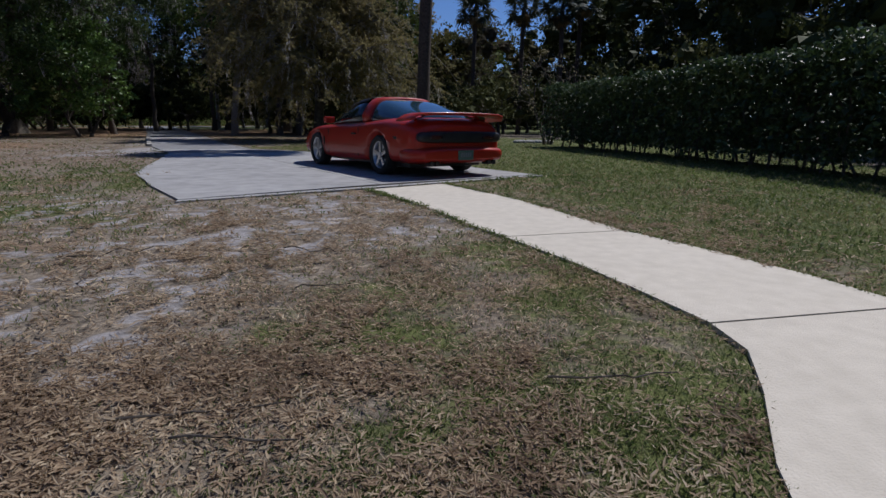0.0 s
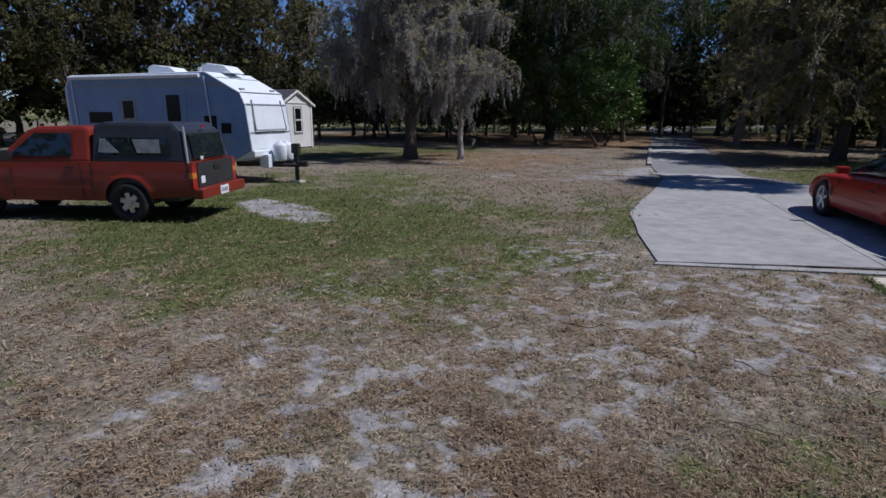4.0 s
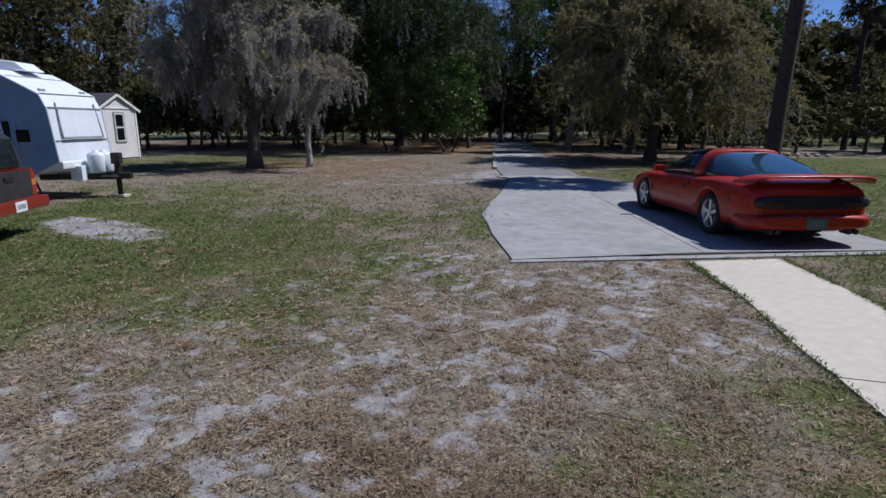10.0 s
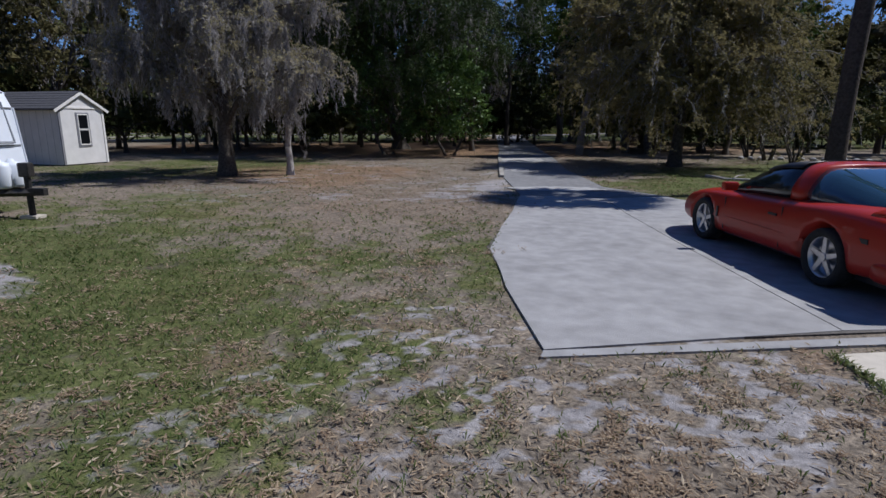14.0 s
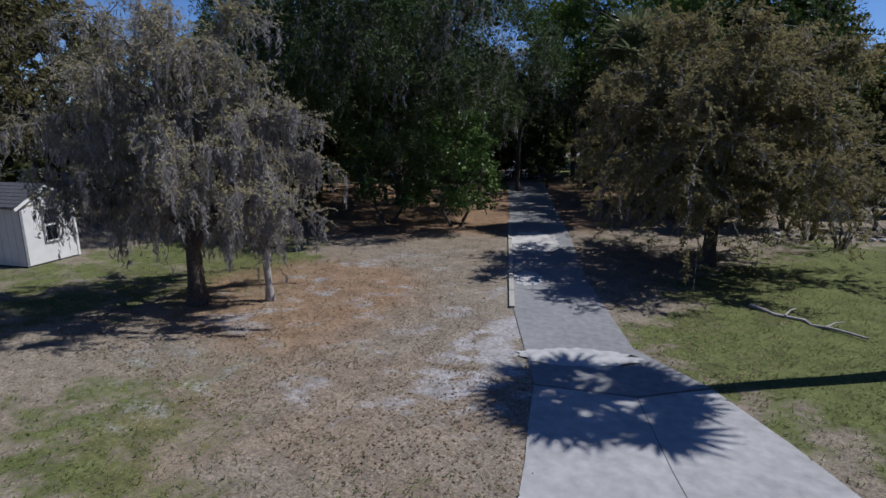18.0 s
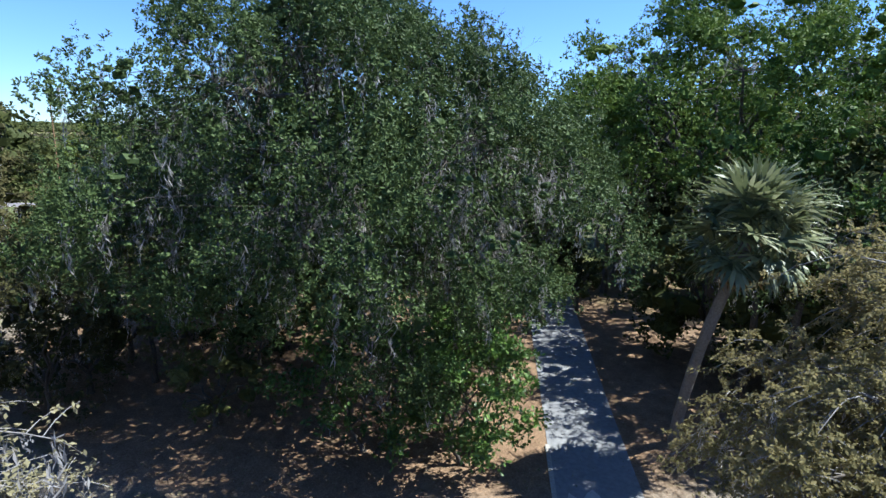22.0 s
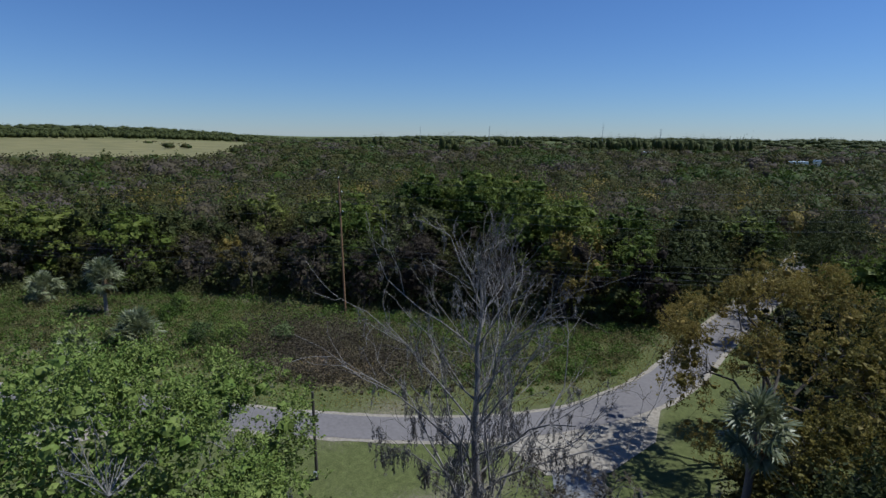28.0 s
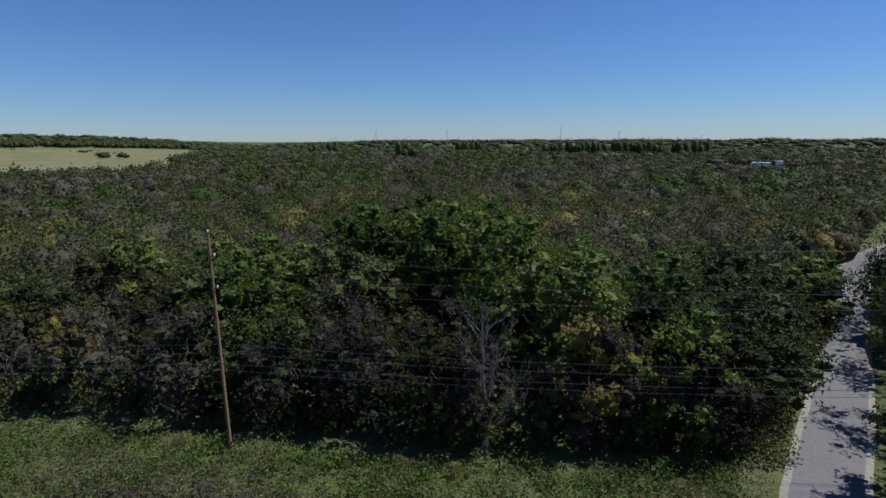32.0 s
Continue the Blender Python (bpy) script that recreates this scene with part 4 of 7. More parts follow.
def ribbon(name, pts, half, z, mat_, parent, label="", wobble=0.0, rng=None, widen=0.0):
    line = catmull(pts)
    V, F = [], []
    for i, p in enumerate(line):
        d = (line[min(i + 1, len(line) - 1)] - line[max(i - 1, 0)]).normalized()
        s = Vector((-d.y, d.x))
        for k in (-1, 1):
            q = p + s * (half + widen * smooth(74, 86, p.y) + (wobble * rng.normal() if rng is not None else 0)) * k
            V.append((q.x * U, q.y * U, z))
    for i in range(len(line) - 1):
        F.append((2 * i, 2 * i + 1, 2 * i + 3, 2 * i + 2))
    return mesh_object(name, V, F, mat_, parent, label)


ROAD = [(-150, 12), (-110, 34.5), (-79.5, 50.8), (-61.8, 60.0), (-53.6, 64.5), (-46.0, 70.0), (-39.6, 77.5), (-35.9, 88.0), (-34.8, 103.0), (-32.9, 122.0), (-29.6, 162.0), (-22.0, 205.0), (8.0, 260.0), (60.0, 330.0)]
road = thing("road", "narrow sun-bleached asphalt country road with sandy shoulders", "road", kind="structure")
ribbon("shoulder", ROAD, 2.15, 0.006, M_SHOULDER, road, "pale sandy shoulder", 0.05, prng, 0.5)
ribbon("carriageway", ROAD, 1.72, 0.03, M_ROAD, road, "", 0.03, prng, 0.4)
slab("junction", [(-43.5, 70.0), (-38.4, 68.0), (-35.0, 71.0), (-33.6, 77.0), (-35.5, 86.0), (-38.5, 77.5)], 0.0, 0.018, M_SHOULDER, road, "pale sandy junction")
side_road = thing("side_road", "white sandy track joining the road", "track", kind="structure")
ribbon("track_surface", [(-67.5, 55.5), (-70.5, 50.0), (-74.0, 43.0), (-68.5, 35.0), (-65.5, 27.5), (-67.0, 5.0)], 1.5, 0.012, M_SHOULDER, side_road, "", 0.2, prng)


# ---- cars ----
def evaluated(ob):
    """The mesh of ob with its modifiers applied."""
    dg = bpy.context.evaluated_depsgraph_get()
    me = bpy.data.meshes.new_from_object(ob.evaluated_get(dg))
    old = ob.data
    ob.modifiers.clear()
    ob.data = me
    bpy.data.meshes.remove(old)
    return ob


def loft(name, sections, mat_, parent, label="", sub=2, cut=(), cap=True):
    """Mirrored half-sections (x, [(y, z), ...]) joined into a closed skin and smoothed; wheel openings are cut out."""
    V, F = [], []
    k = len(sections[0][1])
    for x, prof in sections:
        for y, z in prof:
            V.append((x, y, z))
        for y, z in prof[::-1]:
            V.append((x, -y, z))
    w = 2 * k
    for i in range(len(sections) - 1):
        for j in range(w):
            a, b = i * w + j, i * w + (j + 1) % w
            F.append((a, b, b + w, a + w))
    bm = bmesh.new()
    vs = [bm.verts.new(v) for v in V]
    for f in F:
        bm.faces.new([vs[i] for i in f])
    if cap:
        for base in (0, (len(sections) - 1) * w):
            for j in range(k - 1):
                bm.faces.new((vs[base + j], vs[base + j + 1], vs[base + w - 2 - j], vs[base + w - 1 - j]))
    bmesh.ops.remove_doubles(bm, verts=bm.verts, dist=0.0005)
    ob = part(name, bm, mat_, None, label, smooth=True)
    if sub:
        s = ob.modifiers.new("smooth", "SUBSURF")
        s.levels = s.render_levels = sub
    cutters = []
    for cx, cz, r, y0, y1 in cut:
        c = rod("cutter", (cx, y0, cz), (cx, y1, cz), r, mat_, sides=28)
        bo = ob.modifiers.new("cut", "BOOLEAN")
        bo.operation, bo.object, bo.solver = "DIFFERENCE", c, "EXACT"
        cutters.append(c)
    bpy.context.view_layer.update()
    evaluated(ob)
    for c in cutters:
        me = c.data
        bpy.data.objects.remove(c)
        bpy.data.meshes.remove(me)
    for p in ob.data.polygons:
        p.use_smooth = True
    if ob.data.materials:
        for p in ob.data.polygons:
            p.material_index = 0
    ob.parent = parent
    return ob


def lathe(bm, prof, sides=28, m=None):
    """Turn (radius, y) points about the y axis."""
    rows = []
    for r, y in prof:
        rows.append([bm.verts.new((r * math.cos(2 * math.pi * i / sides), y, r * math.sin(2 * math.pi * i / sides))) for i in range(sides)])
    for a, b in zip(rows, rows[1:]):
        for i in range(sides):
            j = (i + 1) % sides
            bm.faces.new((a[i], a[j], b[j], b[i]))
    if m is not None:
        bmesh.ops.transform(bm, matrix=m, verts=bm.verts)
    return bm


def wheel(parent, x, y, r, rim_r, spokes, side, style):
    w = 0.11
    hub = part("wheel", lathe(bmesh.new(), [(rim_r * 0.2, w * 0.2), (rim_r * 0.99, -w * 0.4), (rim_r, w * 0.75), (rim_r * 0.94, w * 0.8), (rim_r * 0.9, 0.0)]), M_ALLOY if style else M_STEEL, parent, "silver alloy wheel" if style else "steel wheel", True)
    tyre = part("tyre", lathe(bmesh.new(), [(rim_r * 0.97, -w), (r * 0.93, -w * 1.05), (r, -w * 0.75), (r, w * 0.75), (r * 0.93, w * 1.05), (rim_r * 0.97, w * 0.85), (rim_r * 0.95, w * 0.5)]), M_RUBBER, hub, "black rubber tyre", True)
    for i in range(spokes):
        a = 2 * math.pi * i / spokes + 0.3
        bm = bmesh.new()
        box(bm, (rim_r * 0.92, 0.035, 0.075 if style else 0.11), (rim_r * 0.5, w * 0.55, 0), 0.012)
        for v in bm.verts:
            if v.co.x > rim_r * 0.6:
                v.co.z *= 0.75
        bmesh.ops.transform(bm, matrix=Matrix.Rotation(-a, 4, "Y"), verts=bm.verts)
        part("spoke", bm, M_ALLOY, hub)
    part("hub_cap", lathe(bmesh.new(), [(0.001, w * 0.82), (0.05, w * 0.8), (0.065, w * 0.5)], 14), M_ALLOY, hub)
    hub.matrix_local = pose(x, y, r, 0, 0, 0 if side > 0 else 180)
    return hub


def sports_car():
    car = thing("sports_car", "red two-door sports coupe with a black roof panel and rear spoiler", "car", pose(-1.06 * U, 9.75 * U, 0.016, 0, 0, math.degrees(2.211)))
    S = [(-2.42, 0.76, 0.34, 0.72, 0.79), (-2.32, 0.86, 0.27, 0.82, 0.89), (-1.90, 0.93, 0.21, 0.88, 0.935), (-1.30, 0.95, 0.19, 0.89, 0.93), (-0.60, 0.905, 0.17, 0.83, 0.87), (0.30, 0.90, 0.17, 0.80, 0.85), (1.00, 0.925, 0.17, 0.78, 0.82), (1.50, 0.935, 0.18, 0.75, 0.79), (2.00, 0.87, 0.20, 0.65, 0.68), (2.35, 0.72, 0.24, 0.53, 0.55), (2.50, 0.50, 0.29, 0.44, 0.46)]
    secs = []
    for x, w, zb, zs, zd in S:
        secs.append((x, [(0.0, zb), (w * 0.86, zb), (w, zb + 0.06), (w + 0.015, (zb + zs) * 0.5), (w - 0.005, zs - 0.09), (w - 0.06, zs), (w - 0.20, zd), (w * 0.45, zd + 0.02), (0.0, zd + 0.025)]))
    secs = [(x, pr) for x, pr in secs]
    body = loft("body", secs, M_RED, car, "glossy red bodywork", 2, [(-1.31, 0.335, 0.385, 0.5, 1.3), (-1.31, 0.335, 0.385, -1.3, -0.5), (1.31, 0.335, 0.375, 0.5, 1.3), (1.31, 0.335, 0.375, -1.3, -0.5)])
    G = [(1.18, 0.82, 0.50, 0.80), (0.75, 1.04, 0.56, 0.81), (0.22, 1.225, 0.56, 0.81), (-0.2, 1.285, 0.56, 0.81), (-0.62, 1.285, 0.56, 0.81), (-1.1, 1.205, 0.56, 0.80), (-1.6, 1.075, 0.56, 0.76), (-2.02, 0.965, 0.54, 0.70)]

    def gh(x):
        for a, b in zip(G, G[1:]):
            if b[0] <= x <= a[0]:
                t = (x - a[0]) / (b[0] - a[0])
                return [a[i] + (b[i] - a[i]) * t for i in range(1, 4)]
        return list(G[0][1:]) if x > G[0][0] else list(G[-1][1:])

    def ring(x, out=0.0, lo=0.0):
        zt, yt, yb = gh(x)
        zb = 0.74
        pts = [(yb + out, zb), (yb - 0.03 + out, zb + (zt - zb) * 0.45), (yt + 0.05 + out, zt - 0.06), (yt - 0.06, zt + out), (yt * 0.5, zt + 0.015 + out), (0.0, zt + 0.02 + out)]
        return pts
    loft("side_and_windscreen_glass", [(x, ring(x)) for x in (1.18, 0.75, 0.22, -0.2, -0.55)], M_GLASS, car, "dark tinted windows", 1)
    loft("hatch_glass", [(x, ring(x, -0.012)) for x in (-0.55, -0.8, -1.1, -1.6, -2.02)], M_HATCH, car, "blue-tinted rear hatch glass", 1)
    loft("roof_hoop", [(x, ring(x, 0.014)) for x in (-0.38, -0.45, -0.62, -0.74)], M_RED, car, "red roof hoop behind the doors", 1)
    for s in (1, -1):
        V = []
        for x in (-1.98, -2.02, -2.06, -2.10, -2.14):
            zt, yt, yb = gh(x)
            V += [(x, s * (yb + 0.012), 0.86), (x, s * (yb - 0.012), 0.86 + (zt - 0.86) * 0.55), (x, s * (yt + 0.055), zt - 0.035), (x, s * (yt - 0.03), zt + 0.012), (x, s * (yt - 0.09), zt + 0.004)]
        F = [(5 * i + j, 5 * i + j + 1, 5 * i + j + 6, 5 * i + j + 5) for i in range(4) for j in range(4)]
        o = mesh_object("rear_pillar", V, F, M_RED, car, "red rear pillar", True)
        so = o.modifiers.new("thick", "SOLIDIFY")
        so.thickness = 0.015
        V = []
        for x in (0.3, 0.0, -0.36):
            zt, yt, yb = gh(x)
            V += [(x, s * 0.04, zt + 0.034), (x, s * yt * 0.55, zt + 0.03), (x, s * (yt - 0.04), zt + 0.01), (x, s * (yt + 0.045), zt - 0.045)]
        F = [(4 * i + j, 4 * i + j + 1, 4 * i + j + 5, 4 * i + j + 4) for i in range(2) for j in range(3)]
        o = mesh_object("roof_panel", V, F, M_BLACK, car, "glossy black lift-out roof panel", True)
        so = o.modifiers.new("thick", "SOLIDIFY")
        so.thickness = 0.012
        # door outline, handle, mirror
        boxed("door_seam", (0.012, 0.012, 0.50), (-0.55, s * 0.905, 0.52), M_BLACK, car, "", 0.002)
        boxed("door_seam", (0.012, 0.012, 0.46), (0.72, s * 0.912, 0.50), M_BLACK, car, "", 0.002)
        boxed("door_handle", (0.16, 0.02, 0.03), (-0.38, s * 0.917, 0.66), M_BLACK, car, "recessed black door handle", 0.005)
        boxed("door_mirror", (0.11, 0.20, 0.12), (0.62, s * 0.93, 0.90), M_RED, car, "red door mirror", 0.03)
        boxed("rub_strip", (2.0, 0.012, 0.05), (0.0, s * 0.918, 0.44), M_RED, car, "", 0.005)
        boxed("vent", (0.05, 0.01, 0.16), (0.88, s * 0.937, 0.50), M_BLACK, car, "black fender vent", 0.004)
        boxed("hood_scoop", (0.26, 0.20, 0.035), (1.55, s * 0.25, 0.795), M_RED, car, "hood nostril", 0.022)
        boxed("rear_side_vent", (0.12, 0.012, 0.05), (-1.86, s * 0.925, 0.62), M_BLACK, car, "", 0.004)
        for dy in (0.0, 0.10):
            rod("exhaust_tip", (-2.34, s * (0.52 + dy), 0.235), (-2.50, s * (0.52 + dy), 0.235), 0.038, M_STEEL, car, "dark exhaust tip", 14)
        boxed("wiper", (0.03, 0.55, 0.015), (1.05, s * 0.32, 0.865), M_BLACK, car, "black wiper", 0.004, Matrix.Rotation(s * 0.25, 4, "Z"))
    # rear bumper, lamps, spoiler
    loft("rear_bumper", [(-1.74, [(0, 0.20), (0.80, 0.20), (0.895, 0.26), (0.905, 0.40), (0.87, 0.50), (0.0, 0.52)]), (-2.10, [(0, 0.20), (0.86, 0.20), (0.935, 0.28), (0.94, 0.42), (0.905, 0.50), (0.0, 0.52)]), (-2.36, [(0, 0.22), (0.82, 0.22), (0.90, 0.28), (0.90, 0.42), (0.85, 0.49), (0.0, 0.52)]), (-2.50, [(0, 0.27), (0.72, 0.27), (0.80, 0.31), (0.80, 0.41), (0.74, 0.465), (0.0, 0.485)]), (-2.53, [(0, 0.31), (0.66, 0.31), (0.72, 0.33), (0.72, 0.40), (0.68, 0.43), (0.0, 0.45)])], M_RED, car, "red rear bumper with a bright upper lip", 2)
    loft("tail_light_band", [(-2.26, [(0, 0.55), (0.82, 0.55), (0.885, 0.59), (0.885, 0.69), (0.82, 0.735), (0, 0.745)]), (-2.42, [(0, 0.54), (0.77, 0.54), (0.835, 0.585), (0.835, 0.69), (0.77, 0.735), (0, 0.745)]), (-2.45, [(0, 0.565), (0.71, 0.565), (0.765, 0.60), (0.765, 0.675), (0.71, 0.71), (0, 0.72)])], M_BLACK, car, "smoked black tail-light band", 1)
    for s in (1, -1):
        loft("tail_lens", [(-2.446, [(0, 0.605), (0.13, 0.605), (0.16, 0.64), (0.13, 0.675), (0, 0.675)]), (-2.455, [(0, 0.615), (0.11, 0.615), (0.14, 0.64), (0.11, 0.665), (0, 0.665)])], M_SMOKED, car, "smoked dark red tail lens", 1).location.y = s * 0.52
    W = []
    for y, x0, x1, z in ((0.0, -2.12, -2.50, 1.015), (0.45, -2.10, -2.49, 1.01), (0.72, -2.06, -2.47, 1.0), (0.84, -2.00, -2.43, 0.975), (0.90, -1.86, -2.34, 0.91)):
        W.append((y, x0, x1, z))
    bm = bmesh.new()
    rows = []
    for y, x0, x1, z in [(-a, b, c, d) for a, b, c, d in W[::-1]][:-1] + W:
        rows.append([bm.verts.new(p) for p in ((x0, y, z - 0.03), (x0 - 0.05, y, z + 0.012), (x1, y, z + 0.01), (x1 - 0.01, y, z - 0.012), (x0 - 0.1, y, z - 0.035))])
    for a, b in zip(rows, rows[1:]):
        for i in range(5):
            bm.faces.new((a[i], a[(i + 1) % 5], b[(i + 1) % 5], b[i]))
    bm.faces.new(rows[0])
    bm.faces.new(rows[-1][::-1])
    part("spoiler", bm, M_RED, car, "red rear wing spoiler", True)
    plate = boxed("number_plate", (0.012, 0.30, 0.155), (-2.536, 0, 0.36), M_GREEN_PLATE, car, "green-tinted number plate", 0.004)
    for k in range(5):
        boxed("bar", (0.004, 0.026, 0.07), (-2.545, -0.09 + k * 0.045, 0.365), M_FRAME, plate, "", 0.0)
    boxed("brake_light", (0.02, 0.5, 0.02), (-2.50, 0, 1.0), M_TAIL, car, "high brake light", 0.004)
    boxed("underbody", (4.0, 1.45, 0.12), (0.0, 0, 0.21), M_BLACK, car, "dark underbody", 0.02)
    for x in (-1.31, 1.31):
        for s in (1, -1):
            wheel(car, x, s * 0.815, 0.325, 0.235, 5, s, True)
    boxed("seatback", (0.14, 0.5, 0.55), (-0.1, 0.36, 0.80), M_BLACK, car, "seat back", 0.05)
    boxed("seatback", (0.14, 0.5, 0.55), (-0.1, -0.36, 0.80), M_BLACK, car, "seat back", 0.05)
    return car


def pickup():
    tk = thing("pickup_truck", "faded red compact pickup with a charcoal camper shell", "pickup truck", pose(-9.2 * U, 1.978 * U, -0.01, 0, 0, math.degrees(-2.355)))
    # local x ahead, origin under the rear axle
    def arch(cx, z, r, n=9):
        return [(cx - r * math.cos(math.pi * i / (n - 1)), z + r * math.sin(math.pi * i / (n - 1))) for i in range(n)]
    wells = ((0.0, 0.36, 0.41), (2.72, 0.36, 0.40))
    xs = sorted(set([round(-1.16 + i * 0.0835, 4) for i in range(57)] + [c + r * math.cos(math.pi * i / 14) for c, z, r in wells for i in range(15)]))
    xs = [x for x in xs if x <= 3.50]
    base = [(-1.17, 0.47), (-0.45, 0.41), (0.45, 0.36), (2.30, 0.35), (3.15, 0.36), (3.51, 0.44)]
    deck = [(-1.17, 1.02), (0.62, 1.02), (2.35, 0.98), (3.20, 0.90), (3.42, 0.84), (3.51, 0.70)]

    def level(pts, x):
        for (a, b), (c, d) in zip(pts, pts[1:]):
            if a <= x <= c:
                return b + (d - b) * (x - a) / (c - a)
        return pts[-1][1]

    def foot(x):
        z = level(base, x)
        for c, z0, r in wells:
            if abs(x - c) < r:
                z = max(z, z0 + math.sqrt(r * r - (x - c) ** 2))
        return z

    def flank(x, z):
        y = 0.80 - 0.14 * max(0.0, z - 0.78) - 0.30 * max(0.0, 0.56 - z) ** 1.3 - 0.05 * max(0.0, x - 3.0)
        for c, z0, r in wells:
            y += 0.022 * math.exp(-((math.hypot(x - c, z - z0) - r - 0.01) / 0.045) ** 2)
        return y - 0.012 * math.exp(-((z - 0.80) / 0.02) ** 2)
    V, F, rows = [], [], 12
    for sd in (1, -1):
        o = len(V)
        for x in xs:
            a, b = foot(x), level(deck, x)
            V += [(x, sd * flank(x, a + (b - a) * k / rows), a + (b - a) * k / rows) for k in range(rows + 1)]
        for i in range(len(xs) - 1):
            for k in range(rows):
                q = [o + i * (rows + 1) + k, o + (i + 1) * (rows + 1) + k, o + (i + 1) * (rows + 1) + k + 1, o + i * (rows + 1) + k + 1]
                F.append(q if sd < 0 else q[::-1])
    o = len(V)
    for x in xs:
        b = level(deck, x)
        V += [(x, flank(x, b), b), (x, 0.0, b + 0.02), (x, -flank(x, b), b)]
    for i in range(len(xs) - 1):
        for k in range(2):
            F.append([o + 3 * i + k, o + 3 * i + 3 + k, o + 3 * i + 4 + k, o + 3 * i + 1 + k])
    for x in (xs[0], xs[-1]):
        o = len(V)
        a, b = foot(x), level(deck, x)
        V += [(x, flank(x, a), a), (x, -flank(x, a), a), (x, -flank(x, b), b), (x, flank(x, b), b)]
        F.append([o, o + 1, o + 2, o + 3])
    mesh_object("body", V, F, M_TRUCK_RED, tk, "faded red lower body and bed", True)
    for c, z0, r in wells:
        for sd in (1, -1):
            boxed("wheel_well", (2 * r + 0.04, 0.5, 0.52), (c, sd * 0.50, 0.58), M_BLACK, tk, "dark wheel well", 0.02)
    prism("cab", [(0.62, 1.00), (0.68, 1.56), (0.80, 1.60), (1.62, 1.59), (1.80, 1.53), (2.42, 0.97)], 0.745, M_TRUCK_RED, tk, "red cab with thick pillars", 0.25, 1.0, 0.06)
    prism("shell", [(-1.06, 1.00), (-0.98, 1.50), (-0.80, 1.665), (0.40, 1.675), (0.58, 1.62), (0.60, 1.00)], 0.765, M_CAP, tk, "charcoal fibreglass camper shell", 0.22, 1.05, 0.06)
    for s in (1, -1):
        def side(name, pts, mat_, lab, off):
            V = [(x, s * (0.765 - max(0, z - 1.05) * 0.22 + off), z) for x, z in pts]
            o = mesh_object(name, V, [list(range(len(V)))], mat_, tk, lab)
            so = o.modifiers.new("thick", "SOLIDIFY")
            so.thickness, so.offset = 0.012, 0
            return o
        side("shell_window", [(-0.80, 1.13), (-0.74, 1.42), (0.42, 1.42), (0.50, 1.13)], M_GLASS, "tinted sliding shell window", 0.004)
        side("curtain", [(-0.62, 1.17), (-0.58, 1.39), (-0.12, 1.39), (-0.22, 1.17)], M_CURTAIN, "pale curtain", 0.012)
        side("curtain", [(0.10, 1.17), (0.36, 1.40), (0.44, 1.40), (0.46, 1.17)], M_CURTAIN, "pale curtain", 0.012)
        side("door_window", [(0.95, 1.10), (0.97, 1.48), (1.62, 1.48), (2.10, 1.10)], M_GLASS, "dark door window", -0.012)
        boxed("window_post", (0.025, 0.012, 0.34), (-0.06, s * 0.705, 1.27), M_CAP, tk, "", 0.003)
        boxed("door_seam", (0.012, 0.01, 0.62), (0.80, s * 0.803, 0.70), M_BLACK, tk, "", 0.002)
        boxed("door_seam", (0.012, 0.01, 0.55), (2.05, s * 0.803, 0.68), M_BLACK, tk, "", 0.002)
        boxed("bed_gap", (0.02, 0.01, 0.60), (0.61, s * 0.803, 0.70), M_BLACK, tk, "", 0.002)
        boxed("door_handle", (0.15, 0.025, 0.035), (0.98, s * 0.80, 0.92), M_BLACK, tk, "black door handle", 0.006)
        boxed("door_mirror", (0.10, 0.22, 0.17), (2.02, s * 0.92, 1.12), M_BLACK, tk, "black door mirror", 0.025)
        boxed("marker_light", (0.10, 0.01, 0.025), (1.45, s * 0.803, 0.58), M_AMBER, tk, "", 0.003)
        lamp = boxed("tail_lamp", (0.07, 0.13, 0.40), (-1.13, s * 0.735, 0.78), M_TAIL, tk, "red tail lamp", 0.015)
        boxed("indicator", (0.072, 0.132, 0.10), (-1.132, s * 0.736, 0.80), M_AMBER, lamp, "amber indicator", 0.012)
        boxed("side_moulding", (1.5, 0.012, 0.05), (1.4, s * 0.806, 0.58), M_TRUCK_RED, tk, "", 0.004)
    boxed("tailgate", (0.05, 1.28, 0.44), (-1.155, 0, 0.79), M_CAP, tk, "dark grey tailgate", 0.012)
    boxed("tailgate_handle", (0.02, 0.22, 0.07), (-1.188, 0, 0.90), M_BLACK, tk, "black tailgate handle", 0.006)
    boxed("shell_rear_window", (0.02, 1.10, 0.42), (-1.045, 0, 1.27), M_GLASS, tk, "dark lift-up rear window", 0.006, Matrix.Rotation(0.16, 4, "Y"))
    boxed("shell_edge", (0.03, 0.03, 0.62), (-1.04, 0.705, 1.30), M_TRIM, tk, "pale strip along the rear shell edge", 0.006, Matrix.Rotation(0.16, 4, "Y") @ Matrix.Rotation(0.2, 4, "X"))
    boxed("handle_disc", (0.02, 0.09, 0.06), (-1.085, 0.30, 1.07), M_INSULATOR, tk, "pale latch", 0.006)
    boxed("sticker", (0.006, 0.13, 0.12), (-1.184, 0.50, 0.72), M_SIDING, tk, "white square sticker", 0.0)
    boxed("shell_badge", (0.01, 0.16, 0.03), (-1.0, 0.0, 1.60), M_TAIL, tk, "red shell lamp", 0.004)
    boxed("rear_bumper", (0.16, 1.62, 0.17), (-1.24, 0, 0.50), M_TRUCK_RED, tk, "red step bumper", 0.03)
    plate = boxed("number_plate", (0.012, 0.30, 0.15), (-1.326, 0.05, 0.50), M_SIDING, tk, "pale number plate", 0.003)
